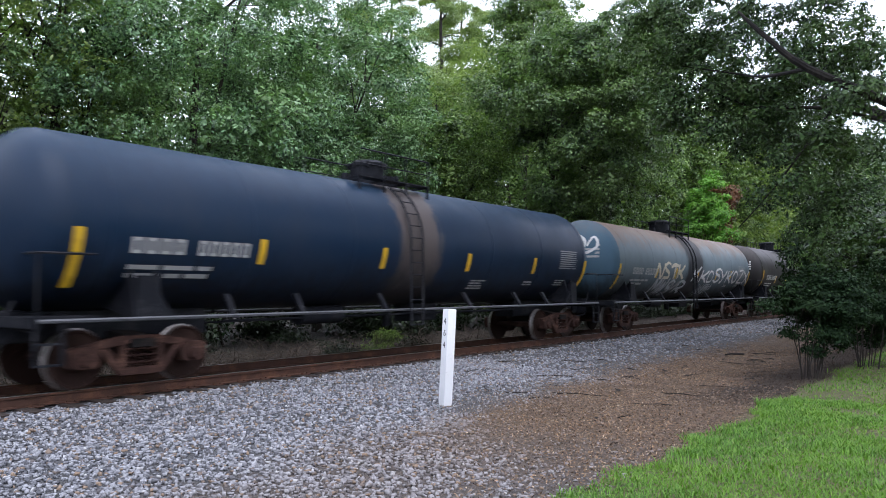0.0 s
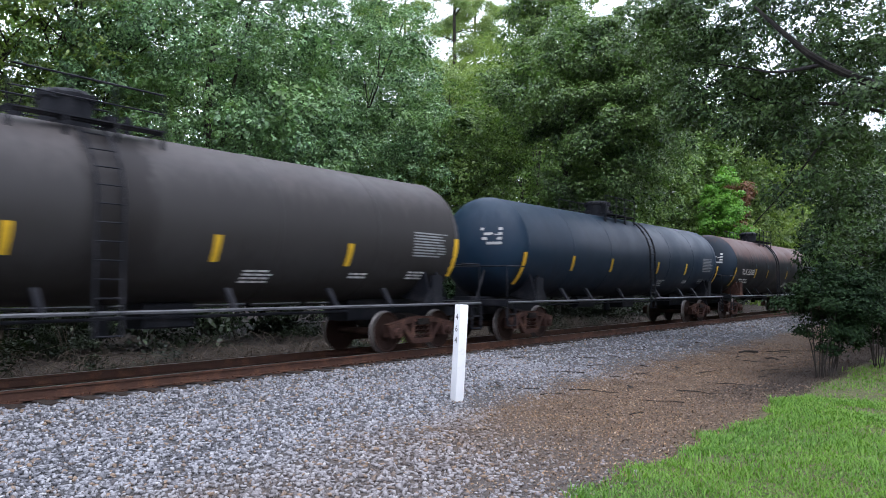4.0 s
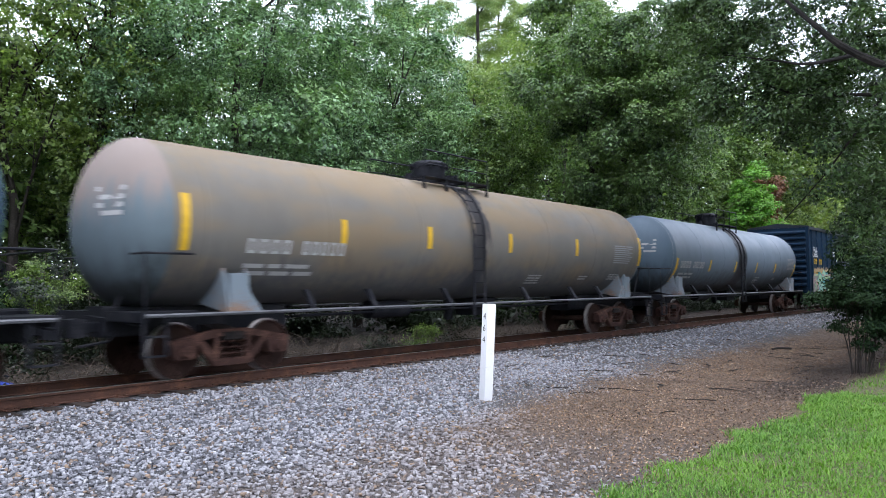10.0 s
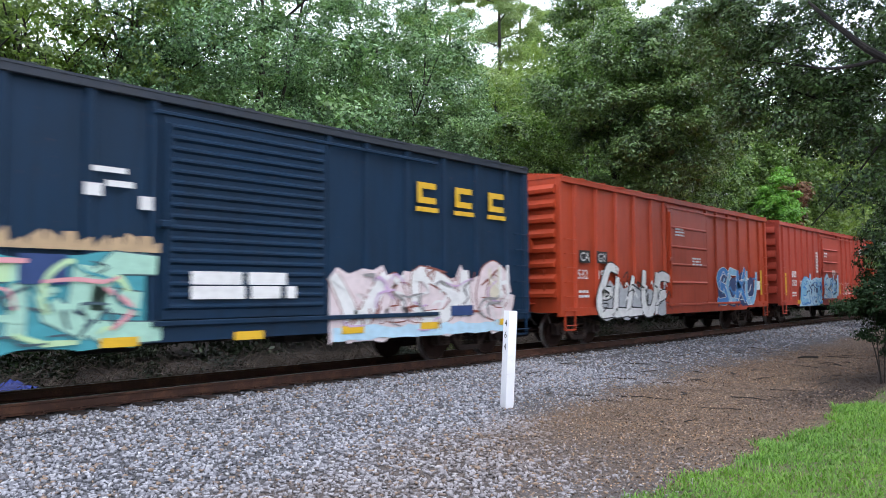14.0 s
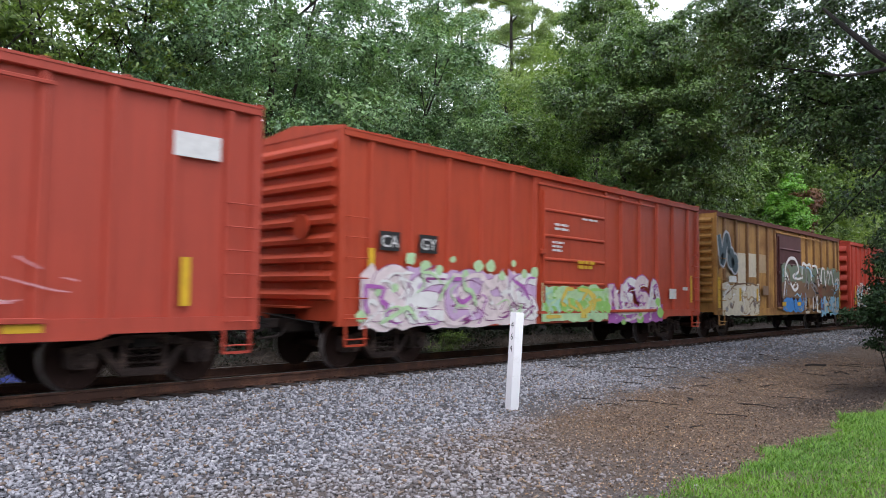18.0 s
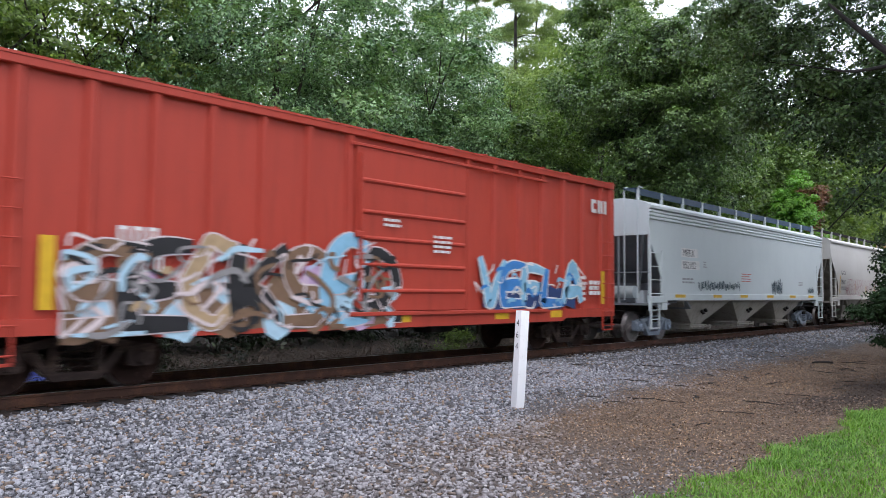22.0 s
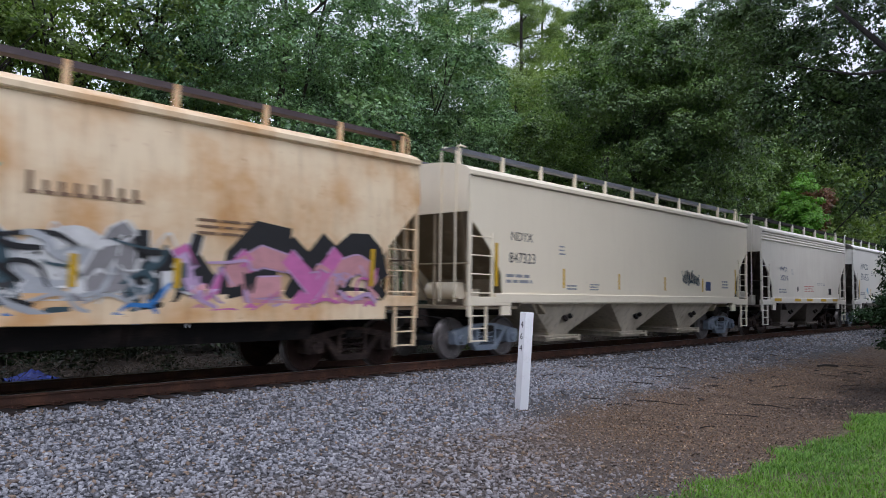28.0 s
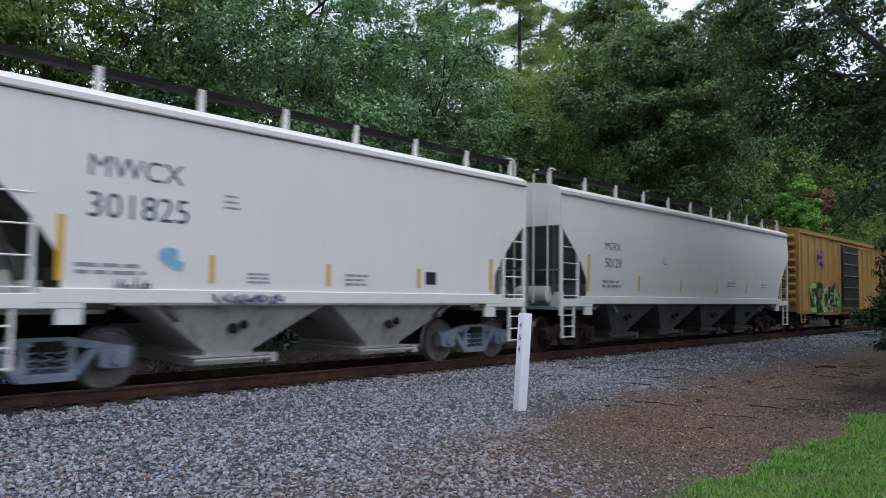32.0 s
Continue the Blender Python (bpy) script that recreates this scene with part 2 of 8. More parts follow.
MAT = {
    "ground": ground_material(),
    "rail": surface("rusty_rail_steel", (0.06, 0.025, 0.014), (0.13, 0.055, 0.028), 0.75, 0.1, 3, 60),
    "rail_head": surface("polished_rail_head", (0.32, 0.3, 0.29), (0.2, 0.15, 0.12), 0.3, 0.8, 3, 60),
    "tie": surface("tarred_sleeper_wood", (0.03, 0.02, 0.015), (0.09, 0.055, 0.038), 0.9, 0.0, 2, 30, 0.8),
    "stone": island_stone("ballast_stone", (0.075, 0.077, 0.09), (0.355, 0.36, 0.385), (0.5, 0.5, 0.5), dust=(0.2, 0.132, 0.08)),
    # dark stones that carry the shadow under the train in their colour
    "shadow_stone": island_stone("shadowed_ballast", (0.012, 0.011, 0.01), (0.045, 0.04, 0.036), (0.08, 0.07, 0.06)),
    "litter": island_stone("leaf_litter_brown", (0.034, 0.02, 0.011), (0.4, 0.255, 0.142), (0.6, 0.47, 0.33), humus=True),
    "grass": leaf_material("lawn_grass", (0.065, 0.155, 0.02), (0.18, 0.35, 0.055), (0.32, 0.41, 0.13), 0.5, 0.4),
    "bark": surface("tree_bark", (0.026, 0.021, 0.017), (0.07, 0.06, 0.05), 0.95, 0, 2, 22, 0.9),
    "bark_dark": surface("wet_black_oak_bark", (0.012, 0.01, 0.009), (0.035, 0.03, 0.026), 0.95, 0, 2, 22, 0.9),
    "twig": surface("dead_twig", (0.072, 0.057, 0.042), (0.168, 0.138, 0.108), 0.95, 0, 3, 30, 0.4),
    "leaf": leaf_material("broad_leaf_green", (0.026, 0.062, 0.032), (0.27, 0.45, 0.23), (0.48, 0.62, 0.42), 0.3, 0.28),
    "leaf_oak": leaf_material("oak_leaf_dark", (0.012, 0.028, 0.012), (0.125, 0.215, 0.085), (0.3, 0.4, 0.2), 0.3, 0.26),
    "leaf_evergreen": leaf_material("evergreen_leaf_glossy", (0.014, 0.034, 0.014), (0.19, 0.31, 0.115), (0.4, 0.52, 0.24), 0.28, 0.28),
    "leaf_back": leaf_material("woodland_leaf", (0.028, 0.06, 0.02), (0.21, 0.33, 0.11), (0.42, 0.53, 0.2), 0.34, 0.38),
    "leaf_shade": leaf_material("shaded_olive_leaf", (0.07, 0.115, 0.04), (0.27, 0.37, 0.13), (0.46, 0.55, 0.22), 0.4, 0.5),
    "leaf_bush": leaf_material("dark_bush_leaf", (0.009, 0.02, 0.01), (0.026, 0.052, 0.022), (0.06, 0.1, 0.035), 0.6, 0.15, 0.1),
    "leaf_bright": leaf_material("young_leaf_bright", (0.07, 0.2, 0.02), (0.16, 0.36, 0.04), (0.3, 0.48, 0.1)),
    "leaf_red": leaf_material("withered_leaf_red", (0.09, 0.05, 0.03), (0.2, 0.09, 0.05), (0.16, 0.14, 0.05)),
    "needle": leaf_material("pine_needles", (0.17, 0.24, 0.1), (0.33, 0.42, 0.2), (0.5, 0.55, 0.33), 0.45, 0.5),
    # very dark leaf: the shade under the overhanging trees is in its colour
    "ivy": leaf_material("shaded_undergrowth_leaf", (0.006, 0.012, 0.005), (0.016, 0.03, 0.011), (0.06, 0.085, 0.03), 0.5, 0.1),
    "post_white": surface("white_post_paint", (0.8, 0.81, 0.82), (0.62, 0.63, 0.62), 0.6, 0, 4, 50, 0.15, 0.3),
    "black": flat_paint("black_paint", (0.012, 0.012, 0.013)),
    "white": flat_paint("white_stencil", (0.72, 0.72, 0.7)),
    "dim_white": flat_paint("faded_white_stencil", (0.42, 0.42, 0.41)),
    "yellow": flat_paint("yellow_reflective_strip", (0.68, 0.42, 0.015), 0.45),
    "red": flat_paint("red_stencil", (0.5, 0.13, 0.1)),
    "steel_dark": surface("dark_wagon_steel", (0.012, 0.011, 0.011), (0.04, 0.03, 0.026), 0.75, 0.0, 2, 30),
    "steel_black": surface("black_tank_fittings", (0.009, 0.01, 0.014), (0.03, 0.03, 0.034), 0.6, 0.0, 2, 30),
    # greyer than the black fittings: reflected light is put into the pipe's colour
    "lit_pipe": surface("lit_grey_pipe", (0.11, 0.115, 0.125), (0.05, 0.05, 0.055), 0.5, 0.2, 2, 30, 0.1),
    "truck_rust": surface("rusty_cast_bogie", (0.042, 0.022, 0.018), (0.13, 0.07, 0.05), 0.85, 0.0, 3, 30, 0.5),
    "truck_grey": surface("bluish_cast_bogie", (0.2, 0.24, 0.29), (0.36, 0.4, 0.44), 0.8, 0.0, 3, 30, 0.5),
    "truck_dark": surface("dark_cast_bogie", (0.035, 0.025, 0.022), (0.11, 0.075, 0.06), 0.85, 0.0, 3, 30, 0.5),
    "wheel_rust": surface("brown_wheel_steel", (0.026, 0.014, 0.011), (0.068, 0.038, 0.03), 0.8, 0.0, 2, 30),
    "wheel_grey": surface("dusty_wheel_steel", (0.16, 0.145, 0.14), (0.33, 0.3, 0.28), 0.7, 0.3, 2, 30),
    "tread": surface("bright_wheel_tread", (0.3, 0.28, 0.27), (0.16, 0.13, 0.12), 0.45, 0.8, 4, 40, 0.1),
    "tarp": surface("blue_plastic_tarp", (0.01, 0.03, 0.3), (0.03, 0.08, 0.5), 0.4, 0, 4, 20, 0.5),
}

for key in ("wheel_rust", "truck_rust", "truck_dark", "steel_black", "steel_dark"):  # dull grime hardly shines
    for node in MAT[key].node_tree.nodes:
        if node.type == "BSDF_PRINCIPLED":
            node.inputs["Specular IOR Level"].default_value = 0.15



# ---- geometry helpers ----
class Shape:
    """Collects vertices and faces of one mesh."""

    def __init__(self):
        self.v, self.f, self.smooth = [], [], []

    def add(self, verts, faces, smooth=False):
        n = len(self.v)
        self.v += [tuple(q) for q in verts]
        self.f += [tuple(n + i for i in q) for q in faces]
        self.smooth += [smooth] * len(faces)
        return self

    def box(self, x0, x1, y0, y1, z0, z1, c=0.0):
        """A box; c cuts its edges along the longest way by a small chamfer."""
        if c <= 0:
            v = [(x, y, z) for x in (x0, x1) for y in (y0, y1) for z in (z0, z1)]
            return self.add(v, [(0, 1, 3, 2), (4, 6, 7, 5), (0, 4, 5, 1), (2, 3, 7, 6), (0, 2, 6, 4), (1, 5, 7, 3)])
        ring = lambda a0, a1, b0, b1: [(a0 + c, b0), (a1 - c, b0), (a1, b0 + c), (a1, b1 - c), (a1 - c, b1), (a0 + c, b1), (a0, b1 - c), (a0, b0 + c)]
        d = (x1 - x0, y1 - y0, z1 - z0)
        k = d.index(max(d))
        if k == 0:
            return self.loft([[(x, p, q) for p, q in ring(y0, y1, z0, z1)] for x in (x0, x1)])
        if k == 1:
            return self.loft([[(p, y, q) for p, q in reversed(ring(x0, x1, z0, z1))] for y in (y0, y1)])
        return self.loft([[(p, q, z) for p, q in ring(x0, x1, y0, y1)] for z in (z0, z1)])

    def loft(self, rings, caps=True, smooth=False, closed=True):
        n = len(rings[0])
        v = [q for r in rings for q in r]
        f = []
        m = n if closed else n - 1
        for i in range(len(rings) - 1):
            for j in range(m):
                k = (j + 1) % n
                f.append((i * n + j, i * n + k, (i + 1) * n + k, (i + 1) * n + j))
        self.add(v, f, smooth)
        if caps:
            self.add(rings[0], [tuple(reversed(range(n)))])
            self.add(rings[-1], [tuple(range(n))])
        return self

    def tube(self, pts, r, seg=6, r1=None, caps=True):
        """A round bar along the points, tapering from r to r1."""
        pts = [Vector(q) for q in pts]
        rings = []
        for i, q in enumerate(pts):
            way = (pts[min(i + 1, len(pts) - 1)] - pts[max(i - 1, 0)]).normalized()
            side = way.cross(Vector((0.13, 0.21, 1)) if abs(way.z) < 0.9 else Vector((1, 0.1, 0.05))).normalized()
            up = side.cross(way)
            k = r if r1 is None else r + (r1 - r) * i / (len(pts) - 1)
            rings.append([q + k * (math.cos(a) * side + math.sin(a) * up) for a in (2 * math.pi * j / seg for j in range(seg))])
        return self.loft(rings, caps, True)

    def prism(self, poly, y0, y1):
        """Extrudes a polygon of (x, z) from y0 to y1."""
        n = len(poly)
        return self.loft([[(x, y0, z) for x, z in poly], [(x, y1, z) for x, z in poly]])

    def prism_x(self, poly, x0, x1):
        """Extrudes a polygon of (y, z) from x0 to x1."""
        return self.loft([[(x0, y, z) for y, z in poly], [(x1, y, z) for y, z in poly]])

    def lathe_y(self, prof, x, z, seg=28):
        """Turns a profile of (y, radius) round the y-axis through (x, z)."""
        rings = [[(x + r * math.cos(a), y, z + r * math.sin(a)) for a in (2 * math.pi * j / seg for j in range(seg))] for y, r in prof]
        return self.loft(rings, True, True)

    def mesh(self, name, mat):
        me = bpy.data.meshes.new(name)
        me.from_pydata(self.v, [], self.f)
        me.polygons.foreach_set("use_smooth", self.smooth)
        me.materials.append(mat)
        bm = bmesh.new()
        bm.from_mesh(me)
        bmesh.ops.recalc_face_normals(bm, faces=bm.faces)
        bm.to_mesh(me)
        bm.free()
        me.set_sharp_from_angle(angle=radians(40))
        return me


def part(name, shape, mat, parent, label="", at=None, kind=""):
    """Links a shape (or a mesh made before) as one part under its thing."""
    me = shape.mesh(name, mat) if isinstance(shape, Shape) else shape
    ob = new(name, me)
    ob.parent = parent
    if at is not None:
        ob.matrix_basis = at
    return tagged(ob, label, kind=kind)


def thing(name, label, category, group="", kind="", at=None):
    ob = tagged(new(name), label, category, group, kind)
    if at is not None:
        ob.matrix_basis = at
    return ob


def cloud(name, verts, faces, mat, smooth=False):
    """A mesh of many loose pieces from arrays; verts (n, 3), faces (m, 3 or 4)."""
    me = bpy.data.meshes.new(name)
    verts, faces = np.asarray(verts, dtype=np.float32), np.asarray(faces, dtype=np.int32)
    m, k = faces.shape
    me.vertices.add(len(verts))
    me.vertices.foreach_set("co", verts.ravel())
    me.loops.add(m * k)
    me.loops.foreach_set("vertex_index", faces.ravel())
    me.polygons.add(m)
    me.polygons.foreach_set("loop_start", np.arange(0, m * k, k, dtype=np.int32))
    me.polygons.foreach_set("loop_total", np.full(m, k, dtype=np.int32))
    me.update(calc_edges=True)
    me.materials.append(mat)
    return me


def unit(v):
    return v / (np.linalg.norm(v, axis=-1, keepdims=True) + 1e-9)


def leaf_quads(pos, nrm, size, rng, slim=0.5):
    """Small folded leaves at pos, facing along nrm."""
    n = len(pos)
    t = unit(np.cross(nrm, rng.normal(size=(n, 3))))
    b = np.cross(nrm, t)
    s = (size * rng.uniform(0.65, 1.35, n))[:, None]
    v = np.stack([pos - t * s * 0.5, pos + b * s * slim * 0.5 + nrm * s * 0.1, pos + t * s * 0.5, pos - b * s * slim * 0.5 + nrm * s * 0.1], 1)
    return v.reshape(-1, 3), np.arange(4 * n).reshape(-1, 4)


def leaf_blades(pos, nrm, size, rng, slim=0.5):
    """Pointed single leaves at pos, facing along nrm, tips bent down."""
    n = len(pos)
    t = unit(np.cross(nrm, rng.normal(size=(n, 3))))
    b = np.cross(nrm, t)
    s = (size * rng.uniform(0.7, 1.25, n))[:, None]
    v = np.stack([pos - t * s * 0.35 - b * s * slim * 0.58, pos - t * s * 0.32 + b * s * slim * 0.58 + t * s * 0.14, pos + t * s * 0.72 - nrm * s * 0.12], 1)
    return v.reshape(-1, 3), np.arange(3 * n).reshape(-1, 3)


def crown(name, blobs, clumps, per, size, mat, seed, spread=0.38, shell=(0.55, 1.05), slim=0.5):
    """Leaves in clumps, clumps in sprays, sprays over and within ellipsoid blobs (x, y, z, rx, ry, rz): uneven edge, dark gaps."""
    rng = np.random.default_rng(seed)
    blobs = np.array(blobs, dtype=float)
    w = (blobs[:, 3] * blobs[:, 4] * blobs[:, 5]) ** 0.67
    n = max(6, clumps // 8)
    which = rng.choice(len(blobs), n, p=w / w.sum())
    d = unit(rng.normal(size=(n, 3)))
    bump = 1 + 0.16 * np.sin(3.1 * d[:, 0] * 2 + which) * np.cos(2.7 * d[:, 1] * 2 + 0.7 * which) + 0.1 * np.sin(9 * d[:, 2] + 5 * d[:, 0])
    rad = (shell[0] + (shell[1] - shell[0]) * rng.random(n) ** 0.6) * bump
    c = blobs[which, :3] + d * blobs[which, 3:] * rad[:, None]
    g = rng.integers(0, n, clumps)
    arm = unit(rng.normal(size=(clumps, 3)) + 0.5 * d[g]) * np.array([1, 1, 0.5]) * (rng.random(clumps) ** 0.5 * spread * 2.3)[:, None]
    arm[:, 2] -= 0.25 * np.linalg.norm(arm[:, :2], axis=1)
    c2 = c[g] + arm
    k = np.repeat(np.arange(clumps), per)
    off = rng.normal(size=(len(k), 3)) * np.array([1, 1, 0.55]) * spread * 0.7 * rng.uniform(0.5, 1.3, clumps)[k][:, None]
    pos = c2[k] + off
    nrm = unit(0.6 * d[g[k]] + 0.35 * unit(off) + np.array([0, 0, 0.8]) + 0.6 * rng.normal(size=(len(k), 3)))
    v, f = leaf_blades(pos, nrm, size, rng, slim)
    return cloud(name, v, f, mat)



def bough_crown(name, blobs, boughs, per, size, mat, seed, bough=0.75, shell=(0.62, 1.06), slim=0.5, kite=True):
    """Rounded boughs over ellipsoid masses (x, y, z, rx, ry, rz): leaves in rosettes on the upper, outer side of each bough, dark hollows between."""
    rng = np.random.default_rng(seed)
    blobs = np.array(blobs, dtype=float)
    w = (blobs[:, 3] * blobs[:, 4] * blobs[:, 5]) ** 0.67
    which = rng.choice(len(blobs), boughs, p=w / w.sum())
    d = unit(rng.normal(size=(boughs, 3)))
    rad = shell[0] + (shell[1] - shell[0]) * rng.random(boughs) ** 0.5
    c = blobs[which, :3] + d * blobs[which, 3:] * rad[:, None]
    br = bough * rng.uniform(0.55, 1.35, boughs)
    tips = max(1, per // 6)
    g = np.repeat(np.arange(boughs), tips)
    dl = unit(rng.normal(size=(len(g), 3)) + 0.6 * d[g] + np.array([0, 0, 0.4]))
    tip = c[g] + dl * np.array([1, 1, 0.62]) * (br[g] * (0.5 + 0.55 * rng.random(len(g)) ** 0.5))[:, None]
    tip[:, 2] -= 0.22 * np.linalg.norm(tip[:, :2] - c[g][:, :2], axis=1)
    k = np.repeat(np.arange(len(g)), 6)
    off = rng.normal(size=(len(k), 3)) * np.array([1, 1, 0.5]) * size * 0.62
    pos = tip[k] + off
    nrm = unit(0.75 * dl[k] + 0.5 * unit(off) + np.array([0, 0, 0.55]) + 0.4 * rng.normal(size=(len(k), 3)))
    v, f = (leaf_quads if kite else leaf_blades)(pos, nrm, size, rng, slim)
    return cloud(name, v, f, mat)


# ---- ground ----
def ground_z(x, y):
    """Height of the ground: flat track bed, shallow ditch, low lawn bank."""
    y = np.asarray(y, dtype=float)
    x = np.asarray(x, dtype=float)
    z = np.interp(y, [-40, -2, 2.4, 3.3, 4.6, 7.0, 9.2, 10.2, 10.9, 13.3, 14.2, 16.1, 22, 60], [0.1, -0.2, -0.27, -0.33, -0.4, -0.36, -0.28, -0.21, -0.2, -0.2, -0.3, -0.4, -0.2, 0.3])
    z = z + 0.025 * np.sin(1.3 * x + 0.7 * y) * np.sin(0.9 * y - 0.4 * x) * ((y < 9.9) | (y > 14.4))
    return z


def build_ground():
    def lines(spans):
        out = []
        for a, b, s in spans:
            out += list(np.arange(a, b, s))
        return np.array(out + [spans[-1][1]])

    xs = lines([(-900, -100, 100), (-100, -10, 10), (-10, 40, 0.25), (40, 120, 4), (120, 1200, 120)])
    ys = lines([(-900, -100, 100), (-100, -6, 8), (-6, 20, 0.2), (20, 60, 4), (60, 1000, 94)])
    X, Y = np.meshgrid(xs, ys, indexing="ij")
    v = np.stack([X, Y, ground_z(X, Y)], -1).reshape(-1, 3)
    i, j = np.meshgrid(np.arange(len(xs) - 1), np.arange(len(ys) - 1), indexing="ij")
    a = (i * len(ys) + j).ravel()
    f = np.stack([a, a + len(ys), a + len(ys) + 1, a + 1], 1)
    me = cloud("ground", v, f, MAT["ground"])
    me.polygons.foreach_set("use_smooth", [True] * len(me.polygons))
    return tagged(new("ground", me), "grey gravel, brown leaf litter and soil beside a railway", "ground", kind="structure")


build_ground()


def pebbles(name, pos, size, mat, seed, flat=0.7):
    """Angular stones: squashed, twisted eight-cornered lumps."""
    rng = np.random.default_rng(seed)
    n = len(pos)
    cube = np.array([(x, y, z) for x in (-1, 1) for y in (-1, 1) for z in (-1, 1)], dtype=float) * 0.5
    v = cube[None] + rng.uniform(-0.22, 0.22, (n, 8, 3))
    v *= (np.asarray(size)[:, None] * rng.uniform([0.7, 0.5, 0.45], [1.3, 1.0, 0.9], (n, 3)) * np.array([1, 1, flat]))[:, None]
    q = rng.normal(size=(n, 3, 3))
    u, _, w = np.linalg.svd(q)
    tilt = u @ w
    spin = rng.uniform(0, 6.283, n)
    rz = np.zeros((n, 3, 3))
    rz[:, 0, 0], rz[:, 0, 1], rz[:, 1, 0], rz[:, 1, 1], rz[:, 2, 2] = np.cos(spin), -np.sin(spin), np.sin(spin), np.cos(spin), 1
    mix = np.where(rng.random(n)[:, None, None] < 0.5, tilt, rz)
    v = np.einsum("nij,nkj->nki", mix, v) + np.asarray(pos)[:, None]
    f = np.array([(0, 1, 3, 2), (4, 6, 7, 5), (0, 4, 5, 1), (2, 3, 7, 6), (0, 2, 6, 4), (1, 5, 7, 3)])
    f = (np.arange(n)[:, None, None] * 8 + f[None]).reshape(-1, 4)
    return cloud(name, v.reshape(-1, 3), f, mat)


def scatter(n, x0, x1, y0, y1, seed, keep=None, near=1.0):
    """Random ground places, denser towards x0 when near > 1."""
    rng = np.random.default_rng(seed)
    x = x0 + (x1 - x0) * rng.random(n) ** near
    y = rng.uniform(y0, y1, n)
    if keep is not None:
        m = rng.random(n) < keep(x, y)
        x, y = x[m], y[m]
    return np.stack([x, y, ground_z(x, y)], 1)


def brown_edge(x):
    return np.interp(x, [-5, 5.0, 7.5, 9.5, 11, 18, 29, 60], [0.8, 2.9, 4.7, 6.6, 7.05, 7.45, 7.6, 7.7])


def build_ballast():
    rng = np.random.default_rng(5)
    def grey(x, y):
        return np.clip(0.5 + (y - brown_edge(x)) / 2.6 + 0.22 * np.sin(2.1 * x) * np.sin(1.7 * y), 0.2, 1)
    def grey_off_ties(x, y):
        return np.where((y < 10.78) | (np.abs((x + 18.0 + 0.26) % 0.52 - 0.26) > 0.14), grey(x, y), 0.06)
    near = scatter(54500, 0.6, 15, 2.9, 11.03, 11, grey_off_ties, 1.25)
    far = scatter(13000, 14, 45, 5.5, 11.03, 12, grey_off_ties, 1.6)
    beside = scatter(7000, -6, 0.8, 3.4, 11.03, 15, grey_off_ties, 1.0)
    behind = scatter(2500, 0, 30, 13.2, 13.8, 13, None, 1.3)
    between = scatter(6000, 0, 30, 11.36, 12.9, 14, None, 1.3)
    between[:, 2] -= 0.03
    size = rng.uniform(0.026, 0.055, len(between))
    tagged(new("track_ballast", pebbles("track_ballast", between, size, MAT["shadow_stone"], 22)), "stones between the rails, coloured dark for the train's shadow", "gravel", kind="stuff")
    pos = np.concatenate([near, far, beside, behind])
    size = rng.uniform(0.021, 0.052, len(pos)) * np.clip(0.55 + 0.5 * grey(pos[:, 0], pos[:, 1]), 0.5, 1) * np.interp(pos[:, 0], [0, 15, 45], [1, 1.05, 1.6])
    pos[:, 2] += 0.3 * size * rng.uniform(0.2, 1.1, len(pos))
    return tagged(new("ballast", pebbles("ballast", pos, size, MAT["stone"], 21)), "loose grey crushed stone ballast along the track", "gravel", kind="stuff")


def build_litter():
    rng = np.random.default_rng(6)
    def brown(x, y):
        return np.clip(0.5 - (y - brown_edge(x)) / 2.6, 0.0, 1) * (y > 2.9)
    pos = np.concatenate([scatter(115000, 2.5, 26, 2.8, 9.4, 31, brown, 1.4), scatter(3000, 0, 34, 14.0, 17.5, 32, None, 1.2)])
    n = len(pos)
    pos[:, 2] += rng.uniform(0.004, 0.02, n)
    nrm = unit(np.array([0, 0, 1.0]) + 0.6 * rng.normal(size=(n, 3)))
    v, f = leaf_quads(pos, nrm, rng.uniform(0.011, 0.04, n), rng, 0.42)
    return tagged(new("leaf_litter", cloud("leaf_litter", v, f, MAT["litter"])), "dry brown leaf litter and bark chips", "leaf litter", kind="stuff")


def build_sticks():
    rng = np.random.default_rng(9)
    for k in range(46):
        x = rng.uniform(9.5, 24)
        y = rng.uniform(4.0, 8.0) if k % 4 else rng.uniform(7.5, 9.8)
        a, n = rng.uniform(0, 6.28), rng.uniform(0.2, 1.1)
        s = Shape()
        pts = [(n * (i / 4 - 0.5), 0.06 * n * math.sin(2.3 * i + k), 0.012 + 0.01 * math.sin(i)) for i in range(5)]
        s.tube(pts, rng.uniform(0.008, 0.018), 5, 0.005)
        ob = new("fallen_stick", s.mesh("fallen_stick", MAT["bark"]))
        ob.matrix_basis = pose(x, y, float(ground_z(x, y)), 0, 0, math.degrees(a))
        tagged(ob, "thin dark dead stick lying on the litter", "stick", "sticks on the ground")
    s = Shape().tube([(-0.32, 0, 0.03), (-0.1, 0.01, 0.05), (0.14, -0.01, 0.06), (0.34, 0.0, 0.04)], 0.035, 7, 0.025)
    ob = new("fallen_branch", s.mesh("fallen_branch", MAT["bark"]))
    ob.matrix_basis = pose(21.8, 6.1, float(ground_z(21.8, 6.1)), 0, 0, 150)
    tagged(ob, "short thick dark branch lying on the gravel", "branch")


